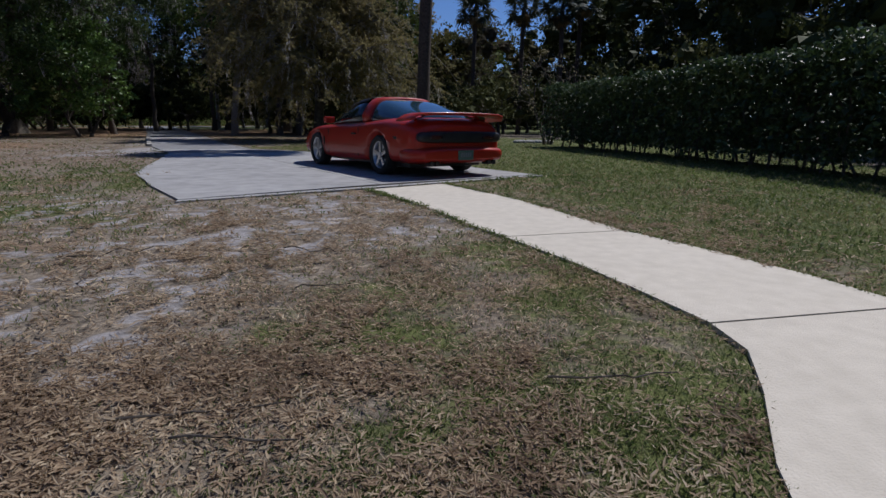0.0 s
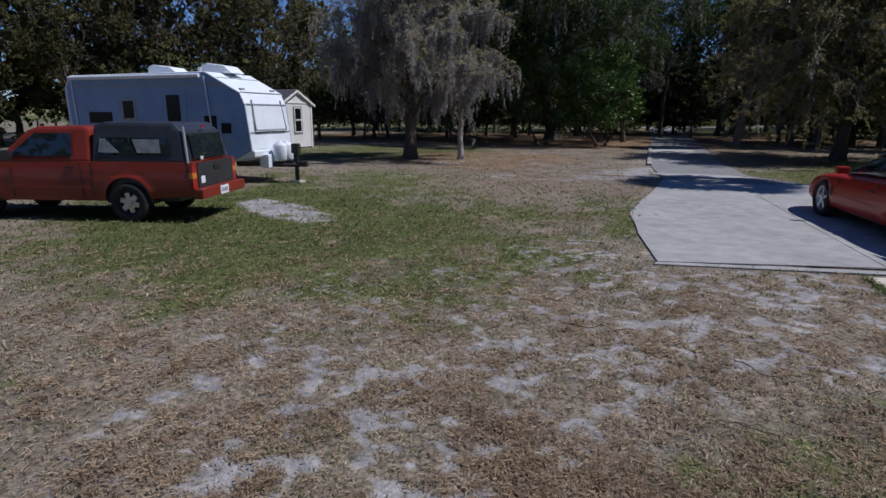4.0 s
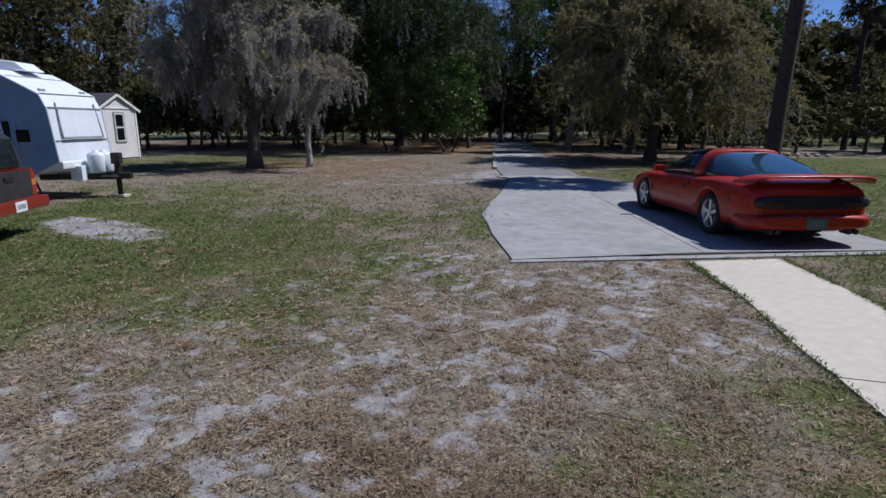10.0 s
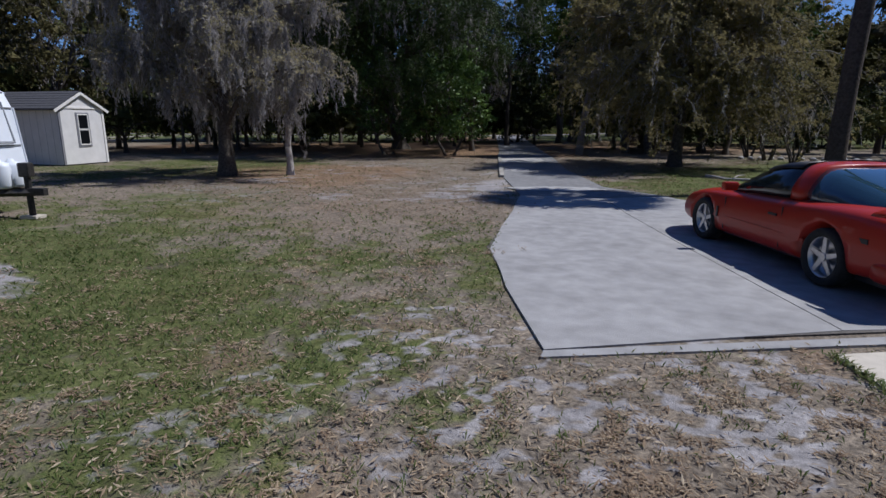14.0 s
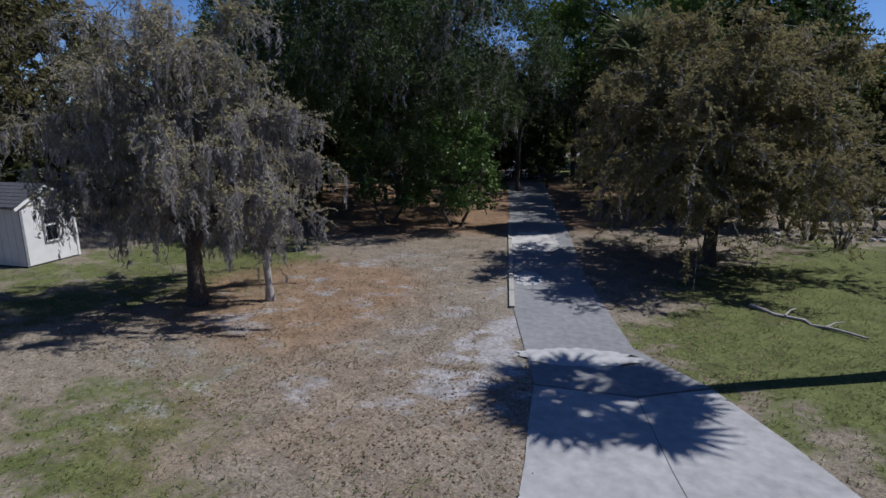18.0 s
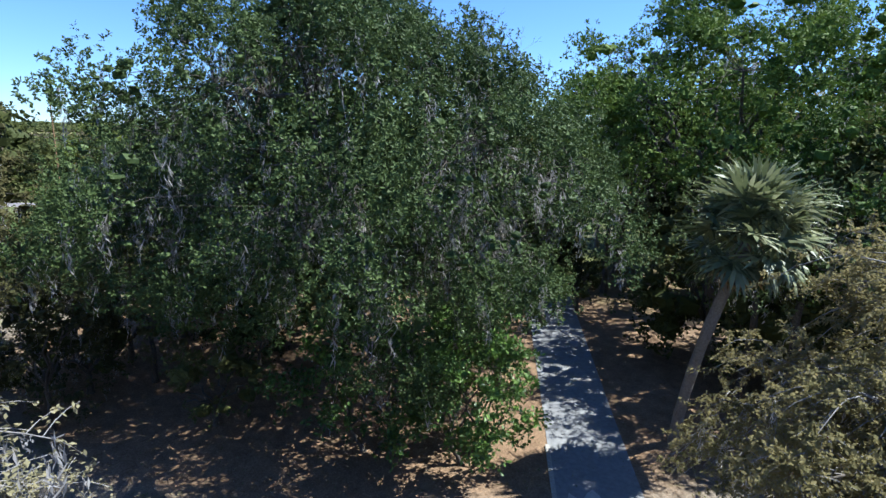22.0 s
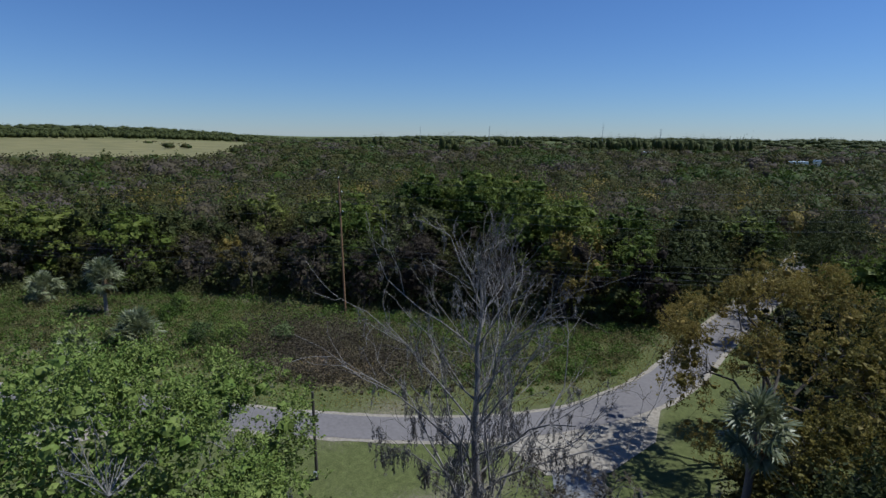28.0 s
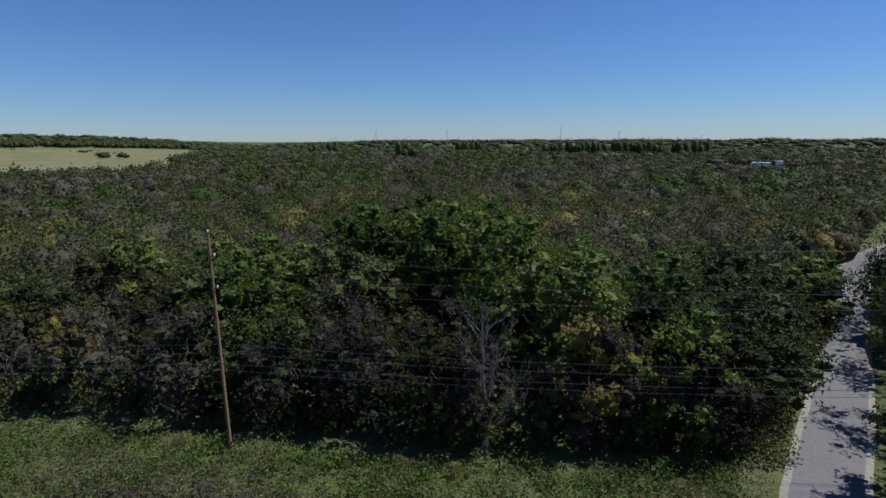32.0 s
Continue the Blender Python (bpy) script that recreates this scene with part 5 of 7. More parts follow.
    for k in range(5):
        boxed("bar", (0.004, 0.026, 0.07), (-1.334, -0.04 + k * 0.045, 0.50), M_FRAME, plate, "", 0.0)
    boxed("windscreen", (0.012, 1.15, 0.66), (2.14, 0, 1.26), M_GLASS, tk, "dark windscreen", 0.004, Matrix.Rotation(-0.83, 4, "Y"))
    boxed("underbody", (4.0, 1.25, 0.2), (1.2, 0, 0.44), M_BLACK, tk, "dark chassis", 0.02)
    for x in (0.0, 2.72):
        for s in (1, -1):
            wheel(tk, x, s * 0.71, 0.335, 0.185, 6, s, False)
    return tk


def travel_trailer():
    tt = thing("travel_trailer", "white travel trailer with a sloped nose, parked on its jack", "camper trailer", pose(-12.31 * U, 5.24 * U, 0, 0, 0, math.degrees(0.523)) @ Matrix.Diagonal((1.08, 0.76, 1.01, 1.0)))
    h, L, half = 2.83, 5.75, 1.15
    prof = [(-L, 0.55), (-L - 0.02, 2.55), (-L + 0.18, h - 0.02), (-1.10, h), (-0.14, h - 0.52), (-0.02, h - 0.80), (0.10, 0.86), (-0.50, 0.56)]
    prism("body", prof, half, M_SIDING, tt, "white fibreglass body", bevel=0.05)
    # front skin: sloped cap with window guard and lower skirt
    def nose_point(f):
        P = [Vector((-1.10, h)), Vector((-0.14, h - 0.52)), Vector((-0.02, h - 0.80)), Vector((0.10, 0.86))]
        seg = [(P[i + 1] - P[i]).length for i in range(3)]
        d = f * sum(seg)
        for i in range(3):
            if d <= seg[i] or i == 2:
                return P[i].lerp(P[i + 1], d / seg[i])
            d -= seg[i]
    for f in (0.12, 0.42, 0.545, 0.82):
        p = nose_point(f)
        boxed("nose_seam", (0.018, 2.2, 0.022), (p.x + 0.012, 0, p.y), M_TRIM, tt, "", 0.004)
    for s in (1, -1):
        a, b = nose_point(0.50), nose_point(0.80)
        rod("guard_rail", (a.x + 0.04, s * 0.80, a.y), (b.x + 0.05, s * 0.86, b.y), 0.018, M_TRIM, tt, "grey window-guard edge", 6)
        p = nose_point(0.36)
        boxed("marker_light", (0.05, 0.22, 0.06), (p.x + 0.03, s * 0.82, p.y), M_TRIM, tt, "grey marker light", 0.012)
        rod("corner_trim", (-1.10, s * 1.155, h - 0.02), (-0.14, s * 1.155, h - 0.54), 0.022, M_SIDING, tt, "", 6)
        rod("corner_trim", (-0.02, s * 1.155, h - 0.80), (0.10, s * 1.155, 0.86), 0.022, M_SIDING, tt, "", 6)
    b = nose_point(0.80)
    rod("guard_rail", (b.x + 0.05, -0.86, b.y), (b.x + 0.05, 0.86, b.y), 0.022, M_TRIM, tt, "grey window-guard edge", 6)
    a, c = nose_point(0.56), nose_point(0.79)
    g = [(a.x + 0.03, -0.78, a.y), (a.x + 0.03, 0.78, a.y), (c.x + 0.035, 0.84, c.y), (c.x + 0.035, -0.84, c.y)]
    o = mesh_object("window_guard", g, [[0, 1, 2, 3]], M_SIDING, tt, "white folded-down window guard")
    so = o.modifiers.new("thick", "SOLIDIFY")
    so.thickness, so.offset = 0.02, 1
    prism("lower_skirt", [(-0.35, 0.60), (0.12, 0.70), (0.13, 0.86), (-0.3, 0.90)], 1.08, M_SIDING, tt, "white moulded skirt", bevel=0.03)
    # side facing the yard; its blue shade is painted into the skin colour
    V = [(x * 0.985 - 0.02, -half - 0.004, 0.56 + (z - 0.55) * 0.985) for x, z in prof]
    o = mesh_object("side_skin", V, [list(range(len(V)))], M_SHADED_SIDE, tt, "white side skin with blue shade put into its colour")
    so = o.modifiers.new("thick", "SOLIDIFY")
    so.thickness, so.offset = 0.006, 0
    # windows and doors
    y = -half - 0.012
    for x, z, w, hh, mt, lab in ((-1.05, 1.42, 0.36, 0.62, M_DARK_PANE, "dark side window"), (-0.72, 1.36, 0.02, 0.6, M_TRIM, ""), (-2.15, 1.78, 0.42, 0.95, M_DARK_PANE, "dark entry door window"), (-3.62, 1.88, 0.50, 0.62, M_TRIM, "grey window frame"), (-3.62, 1.88, 0.36, 0.46, M_DARK_PANE, "small dark side window"), (-4.62, 1.66, 0.80, 0.30, M_DARK_PANE, "low dark window"), (-0.60, 1.42, 0.28, 0.26, M_DARK_PANE, "small dark window"), (-0.45, 1.12, 0.20, 0.06, M_TRIM, "grab handle")):
        boxed("window" if mt is M_DARK_PANE else "hatch", (w, 0.03 if mt is M_TRIM else 0.038, hh), (x, y, z), mt, tt, lab, 0.012)
    # the door takes the same shade-tinted colour as the side
    boxed("door", (0.74, 0.02, 1.72), (-2.10, y + 0.004, 1.50), M_SHADED_SIDE, tt, "white entry door", 0.02)
    boxed("side_stripe", (4.9, 0.012, 0.10), (-3.0, y + 0.004, 1.02), M_TRIM, tt, "grey side stripe", 0.003)
    boxed("side_stripe", (4.9, 0.012, 0.05), (-3.0, y + 0.004, 2.50), M_TRIM, tt, "", 0.003)
    rod("awning", (-L + 0.2, y - 0.05, h - 0.10), (-1.25, y - 0.05, h - 0.10), 0.055, M_SIDING, tt, "rolled white awning", 10)
    rod("awning_arm", (-1.12, y - 0.03, h - 0.12), (-0.98, y - 0.03, 1.02), 0.022, M_SIDING, tt, "white awning arm", 6)
    rod("awning_arm", (-L + 0.25, y - 0.03, h - 0.12), (-L + 0.30, y - 0.03, 1.0), 0.022, M_SIDING, tt, "white awning arm", 6)
    rod("rear_corner_trim", (-L + 0.02, y, 0.6), (-L + 0.0, y, 2.5), 0.03, M_SIDING, tt, "", 6)
    for x, ln in ((-1.25, 0.95), (-2.95, 1.0)):
        prism("roof_pod", [(x - ln / 2, h - 0.01), (x - ln / 2 + 0.03, h + 0.22), (x - ln / 2 + 0.2, h + 0.26), (x + ln / 4, h + 0.18), (x + ln / 2, h - 0.01)], 0.36, M_SIDING, tt, "white rooftop air conditioner", bevel=0.04)
    rod("roof_vent_pipe", (-2.1, 0.2, h - 0.02), (-2.1, 0.2, h + 0.2), 0.06, M_SHED, tt, "cream roof vent", 8)
    # tongue, jack, gas bottles
    for s in (1, -1):
        rod("tongue", (-0.6, s * 0.80, 0.50), (0.86, 0.0, 0.48), 0.065, M_STEEL, tt, "dark steel tongue rail", 4)
    rod("jack", (0.76, 0.0, 0.05), (0.76, 0.0, 0.88), 0.06, M_STEEL, tt, "dark tongue jack", 8)
    boxed("jack_foot", (0.30, 0.34, 0.06), (0.76, 0, 0.03), M_CONCRETE, tt, "pale block under the jack", 0.01)
    boxed("coupler", (0.30, 0.16, 0.14), (0.92, 0, 0.50), M_STEEL, tt, "ball coupler", 0.03)
    boxed("jack_motor", (0.20, 0.20, 0.26), (0.76, 0, 0.90), M_STEEL, tt, "jack head", 0.03)
    for s in (1, -1):
        bm = lathe(bmesh.new(), [(0.001, 0.0), (0.17, 0.01), (0.19, 0.06), (0.19, 0.40), (0.16, 0.46), (0.06, 0.49), (0.06, 0.53), (0.001, 0.53)], 18, Matrix.Rotation(radians(90), 4, "X"))
        bmesh.ops.translate(bm, vec=(0.38, s * 0.18, 0.56), verts=bm.verts)
        part("gas_bottle", bm, M_SIDING, tt, "white propane bottle", True)
    boxed("battery_box", (0.26, 0.36, 0.34), (0.12, -0.42, 0.58), M_SIDING, tt, "white battery box", 0.02)
    for x in (-2.9, -3.75):
        for s in (1, -1):
            wheel(tt, x, s * 1.02, 0.33, 0.2, 6, s, False)
    rod("stabiliser", (-0.7, -0.9, 0.56), (-0.5, -0.9, 0.0), 0.03, M_STEEL, tt, "stabiliser leg", 6)
    rod("stabiliser", (-5.3, -0.9, 0.56), (-5.4, -0.9, 0.0), 0.03, M_STEEL, tt, "stabiliser leg", 6)
    return tt


def garden_shed():
    th = math.atan2(12.68 - 10.88, -24.57 + 23.90)
    sh = thing("garden_shed", "cream garden shed with a dark shingled gable roof", "shed", pose(-24.24 * U, 11.78 * U, 0, 0, 0, math.degrees(th) - 90))
    # local x out of the gable front, y along it
    w, d, e, r = 2.22, 4.1, 2.38, 3.02
    bm = bmesh.new()
    prof = [(-w / 2, 0.04), (w / 2, 0.04), (w / 2, e), (0, r), (-w / 2, e)]
    A = [bm.verts.new((0, y, z)) for y, z in prof]
    B = [bm.verts.new((-d, y, z)) for y, z in prof]
    bm.faces.new(A), bm.faces.new(B[::-1])
    for i in range(5):
        j = (i + 1) % 5
        bm.faces.new((A[i], B[i], B[j], A[j]))
    part("wall", bm, M_SHED, sh, "cream panel walls")
    for i in range(1, 11):
        boxed("groove", (0.012, 0.006, e - 0.1), (-i * d / 11, -w / 2 - 0.001, e / 2 + 0.05), M_TRIM, sh, "", 0.0)
    sl = math.atan2(r - e, w / 2)
    ln = (w / 2 + 0.22) / math.cos(sl)
    for s in (1, -1):
        base = boxed("roof", (d + 0.20, ln, 0.05), (-d / 2, s * (w / 4 + 0.11), (r + e) / 2 + 0.03 - 0.11 * math.tan(sl)), M_SHINGLE, sh, "dark shingle roof slope", 0.008, Matrix.Rotation(-s * sl, 4, "X"))
        for k in range(7):
            f = (k + 0.5) / 7
            yy, zz = s * f * (w / 2 + 0.20), r + 0.075 - f * (w / 2 + 0.20) * math.tan(sl)
            boxed("shingle_course", (d + 0.21, ln / 7 * 1.05, 0.014), (-d / 2, yy, zz), M_SHINGLE, base, "", 0.0, Matrix.Rotation(-s * (sl - 0.05), 4, "X"))
            base.children[-1].matrix_parent_inverse = Matrix()
        boxed("barge_board", (0.03, ln, 0.11), (0.10, s * (w / 4 + 0.11), (r + e) / 2 - 0.02 - 0.11 * math.tan(sl)), M_SHED_TRIM, sh, "white barge board", 0.006, Matrix.Rotation(-s * sl, 4, "X"))
        boxed("corner_trim", (0.05, 0.10, e), (0.01, s * (w / 2 - 0.03), e / 2 + 0.03), M_SHED_TRIM if s > 0 else M_FRAME, sh, "corner board", 0.006)
    boxed("gable_trim", (0.04, w + 0.1, 0.07), (0.012, 0, e + 0.01), M_SHED_TRIM, sh, "white gable board", 0.006)
    win = boxed("window", (0.03, 0.66, 1.44), (0.012, 0.02, 1.48), M_FRAME, sh, "grey-framed sash window", 0.008)
    for z in (1.83, 1.15):
        boxed("pane", (0.02, 0.44, 0.56), (0.026, 0.02, z), M_DARK_PANE, win, "dark glass pane", 0.004)
    boxed("sash_rail", (0.03, 0.50, 0.05), (0.032, 0.02, 1.49), M_SHED_TRIM, win, "white sash rail", 0.004)
    for y in (-0.225, 0.265):
        boxed("sash_stile", (0.03, 0.04, 1.22), (0.032, y, 1.49), M_SHED_TRIM, win, "", 0.004)
    for z in (0.86, 2.12):
        boxed("sash_rail", (0.03, 0.50, 0.05), (0.032, 0.02, z), M_SHED_TRIM, win, "", 0.004)
    boxed("base", (d, w - 0.1, 0.10), (-d / 2, 0, 0.0), M_STEEL, sh, "dark skid base", 0.0)
    return sh


sports_car()
pickup()
travel_trailer()
garden_shed()


# ---- yard trees ----
def spot(x, y, turn=0.0, z=0.0):
    return pose(x * U, y * U, z, 0, 0, turn)


weeping_tree("moss_tree", "grey twiggy tree draped with long Spanish moss", spot(-15.9, 12.1), 9.6, 4.0, 0.9, 0.27, 18, 18, 13, 11, 0.085, M_BUDS, 3600, 0.85, 11, 0.5, 26, 0.02)
tree("mossy_sapling", "slender pale trunk wrapped in hanging moss", spot(-14.6, 13.4), 4.4, 0.9, 1.2, 40, 300, 0.10, M_BROWN, 0.12, M_PALE_BARK, 0.25, 150, 0.8, seed=12, fork=0.7, majors=4)
weeping_tree("elm_tree", "spreading small-leaved tree with olive-brown spring foliage", spot(-5.8, 24.3), 9.7, 5.8, 0.0, 0.27, 26, 26, 14, 23, 0.1, M_OLIVE, 420, 0.7, 13, 0.95)
OAK = dict(aspect=0.62, thin=2, core=0.26)
tree("main_live_oak", "broad dark live oak hung with Spanish moss", spot(-23.5, 29.8), 17.7, 11.5, 1.7, 1200, 1, 0.105, M_OAK, 0.55, M_BARK, 0.92, 2200, 1.2, seed=14, moss_w=0.022, moss_per=22, fork=0.2, majors=14, hollow=0.5, lump=0.2, boughs=115, gather=0.58, peak=0.33, offset=(0.55, -3.3), moss_low=True, sprays=30, spray_leaves=10, depths=40000, **{**OAK, "core": 0.17})
tree("live_oak", "tall bright green live oak beside the lane", spot(-13.5, 45.5), 20.2, 11.6, 6.6, 420, 1, 0.18, M_BRIGHT, 0.5, M_BARK, 1.2, 260, 0.9, seed=15, sprays=24, spray_leaves=9, fork=0.25, majors=9, hollow=0.55, lump=0.15, boughs=60, gather=0.54, group="oaks by the lane", depths=4000, **OAK)
# the darker woodland leaves put this oak's shaded side into its colour
tree("live_oak", "live oak at the end of the lane, leaves coloured as in shade", spot(-21.0, 52.0), 17.2, 7.6, 1.5, 230, 1, 0.18, M_WOODS, 0.4, M_BARK, 1.15, 260, 0.9, seed=16, sprays=24, spray_leaves=9, fork=0.25, majors=8, hollow=0.5, lump=0.3, boughs=40, gather=0.54, group="oaks by the lane", depths=3000, **OAK)
tree("live_oak", "green live oak with pale limbs and hanging moss", spot(-44.8, 42.4), 18.4, 10.8, 1.5, 400, 1, 0.17, M_BRIGHT, 0.5, M_GREY_BARK, 1.15, 420, 1.0, seed=17, sprays=24, spray_leaves=9, fork=0.25, majors=9, hollow=0.45, lump=0.35, boughs=75, gather=0.6, group="oaks by the lane", depths=6000, **OAK)
tree("live_oak", "green live oak at the edge of the yard", spot(-50.0, 33.5), 12.4, 7.4, 1.5, 170, 1, 0.19, M_OAK, 0.5, M_BARK, 1.2, 300, 1.0, seed=18, sprays=14, spray_leaves=8, fork=0.25, majors=8, hollow=0.5, lump=0.4, boughs=40, group="oaks by the lane", depths=7000, **OAK)
tree("orchard_shrub", "glossy green citrus shrub under the live oak", spot(-16.7, 25.3), 5.6, 2.5, 0.4, 130, 1, 0.17, M_CITRUS, 0.10, M_BARK, 0.5, 0, seed=19, sprays=10, spray_leaves=7, fork=0.15, majors=8, stems=2, hollow=0.4, boughs=26, gather=0.7, category="shrub", lump=0.5, **OAK)
tree("orchard_shrub", "glossy green citrus shrub beside the lane", spot(-19.6, 24.0), 6.4, 2.7, 0.4, 140, 1, 0.16, M_CITRUS, 0.10, M_BARK, 0.5, 60, 0.7, seed=20, sprays=10, spray_leaves=7, fork=0.15, majors=7, stems=2, hollow=0.4, boughs=26, gather=0.7, category="shrub", lump=0.5, **OAK)
tree("brush_tree", "grey-olive brushy tree behind the live oak", spot(-37.8, 49.0), 9.4, 4.0, 0.8, 130, 1, 0.15, M_WOOD_OLIVE, 0.2, M_BARK, 0.6, 160, 0.8, seed=21, sprays=12, spray_leaves=7, fork=0.25, majors=7, **OAK)
weeping_tree("brush_tree", "brown moss-hung tree beside the dead tree", spot(-31.5, 56.0), 11.5, 4.8, 0.8, 0.2, 13, 14, 9, 9, 0.12, M_WOOD_BROWN, 420, 0.9, 22)
weeping_tree("brush_tree", "low brown moss-hung brush under the dead tree", spot(-38.8, 53.0), 7.0, 3.6, 0.4, 0.12, 11, 12, 8, 9, 0.12, M_WOOD_BROWN, 260, 0.8, 29)
tree("roadside_oak", "olive-yellow oak leaning over the road bend", spot(-26.2, 78.4), 17.0, 9.6, 1.0, 300, 1, 0.16, M_YELLOW, 0.4, M_BARK, 1.1, 60, 0.7, seed=23, sprays=24, spray_leaves=9, fork=0.22, majors=8, hollow=0.5, boughs=45, gather=0.64, group="roadside trees", **OAK)
tree("roadside_oak", "yellow-green oak above the lane", spot(-17.0, 69.0), 18.6, 9.0, 1.5, 210, 1, 0.2, M_YELLOW, 0.4, M_BARK, 1.2, 0, seed=24, sprays=14, spray_leaves=8, fork=0.22, majors=8, hollow=0.5, boughs=45, gather=0.64, group="roadside trees", **OAK)
tree("roadside_oak", "yellow-green oak near the road", spot(-7.0, 63.0), 18.0, 8.5, 1.5, 190, 1, 0.22, M_YELLOW, 0.4, M_BARK, 1.2, 0, seed=25, sprays=12, spray_leaves=8, fork=0.22, majors=8, hollow=0.5, boughs=45, gather=0.64, group="roadside trees", **OAK)
for i, (x, y, h) in enumerate(((-25.6, 117.0, 13.5), (-24.0, 131.0, 14.0), (-25.0, 146.0, 13.0))):
    tree("roadside_oak", "dark green oak overhanging the far side of the road", spot(x, y), h, 6.6, 1.0, 110, 1, 0.26, M_WOODS, 0.35, M_BARK, 1.3, 0, seed=90 + i, sprays=12, spray_leaves=8, fork=0.22, majors=7, hollow=0.5, boughs=45, gather=0.64, group="roadside trees", **OAK)
bare_tree("dead_tree", "tall bare grey tree hung with tatters of moss", spot(-36.0, 55.2), 23.5, 7.4, 0.2, 32, 0.36, 1000, 26)
bare_tree("dead_tree", "bare grey snag at the edge of the woods", spot(-57.5, 94.5), 14.5, 4.5, 0.3, 14, 0.22, 90, 27)
for i, (x, y, s) in enumerate(((-2.2, 29.8, 1.0), (-4.3, 33.2, 1.1), (3.8, 22.8, 1.0), (-3.3, 31.0, 0.8))):
    tree("crape_myrtle", "leafless multi-stemmed garden shrub", spot(x, y, i * 70), 4.2 * s, 2.0 * s, 1.0, 90, 500, 0.09, M_BROWN, 0.06, M_BARK, 0.2, 0, seed=30 + i, fork=0.25, majors=9, stems=6, hollow=0.3, group="garden shrubs", category="shrub")
tree("understorey_tree", "leafy green tree standing behind the leaning palm", spot(-7.0, 36.5), 14.0, 6.4, 2.6, 280, 1, 0.16, M_BRIGHT, 0.22, M_BARK, 0.75, 160, 0.8, seed=39, sprays=12, spray_leaves=8, fork=0.4, majors=8, boughs=30, gather=0.66, core=0.36, group="understorey trees")
# the last two, near the palm, are added to cast shade on the lane
for i, (x, y, r) in enumerate(((-18.4, 30.2, 0.16), (-20.7, 38.9, 0.2), (-20.2, 47.0, 0.22), (-26.5, 36.5, 0.2), (-11.6, 41.0, 0.2), (-30.0, 33.0, 0.2), (-9.0, 33.0, 0.22), (-10.4, 33.6, 0.2))):
    tree("understorey_tree", "thin dark tree standing in the shade of the oaks", spot(x, y, i * 50), 10.5, 3.0, 4.4, 60, 1, 0.17, M_OAK, r, M_BARK, 0.75, 90, 0.9, sprays=8, spray_leaves=7, seed=40 + i, fork=0.55, majors=6, group="understorey trees")


# ---- undergrowth under the back of the oaks ----
thicket = tree("undergrowth_bush", "low dark green bush in the shade behind the live oak", spot(-27.5, 44.0), 4.2, 3.6, 0.2, 110, 1, 0.2, M_WOODS, 0.07, M_BARK, 0.8, 0, seed=61, sprays=12, spray_leaves=7, fork=0.15, majors=8, stems=3, hollow=0.3, boughs=26, gather=0.75, category="shrub", group="undergrowth bushes", core=0.4)
for i, (x, y, k) in enumerate(((-31.5, 42.0, 1.1), (-35.5, 40.5, 1.2), (-39.5, 37.0, 1.0), (-43.5, 34.5, 1.15), (-47.0, 30.0, 1.1), (-50.5, 26.0, 1.2), (-54.0, 21.5, 1.2), (-24.0, 46.5, 0.9), (-33.5, 45.5, 1.2), (-57.0, 16.0, 1.3), (-58.5, 11.0, 1.3), (-11.5, 53.0, 1.1), (-6.5, 52.0, 1.2), (-1.5, 51.0, 1.1))):
    copy_thing(thicket, spot(x, y, i * 77) @ Matrix.Scale(k, 4))


# ---- palms ----
def frond_mesh(rng, length, blades, droop, mat_):
    """A costapalmate fan: stalk and narrow drooping blades."""
    V, F = [], []
    stalk = length * 0.62
    n = 5
    for i in range(n):
        t = i / (n - 1)
        c = np.array([stalk * t, 0, 0.10 * math.sin(t * 2) * length - droop * 0.25 * length * t * t])
        w = 0.022 * (1 - 0.4 * t)
        V += [c + [0, -w, 0], c + [0, w, 0]]
    F += [(2 * i, 2 * i + 1, 2 * i + 3, 2 * i + 2) for i in range(n - 1)]
    hub = (np.array(V[-1]) + np.array(V[-2])) / 2
    for k in range(blades):
        a = (k / (blades - 1) - 0.5) * radians(290)
        ln = length * 0.5 * (1 - 0.25 * abs(a) / 2.2) * rng.uniform(0.85, 1.1)
        d = unit(np.array([math.cos(a), math.sin(a), 0.45 - 0.28 * abs(a) + 0.16 * rng.normal()]))
        s = np.array([-math.sin(a), math.cos(a), 0.0])
        b = len(V)
        for t, w in ((0.0, 0.01), (0.4, 0.042), (0.75, 0.026), (1.0, 0.002)):
            c = hub + d * ln * t - np.array([0, 0, 1]) * (droop * ln * 0.9 * t ** 2.2)
            V += [c - s * w * length * 0.8, c + s * w * length * 0.8 + np.array([0, 0, 0.012])]
        F += [(b + 2 * i, b + 2 * i + 1, b + 2 * i + 3, b + 2 * i + 2) for i in range(3)]
    o = mesh_object("frond", np.array(V), np.array(F), mat_)
    me = o.data
    bpy.data.objects.remove(o)
    return me


frng = np.random.default_rng(77)
FRONDS = {}
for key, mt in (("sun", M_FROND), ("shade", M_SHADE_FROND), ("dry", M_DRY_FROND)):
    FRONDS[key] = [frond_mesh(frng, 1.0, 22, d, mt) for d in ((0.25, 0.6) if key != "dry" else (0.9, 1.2))]


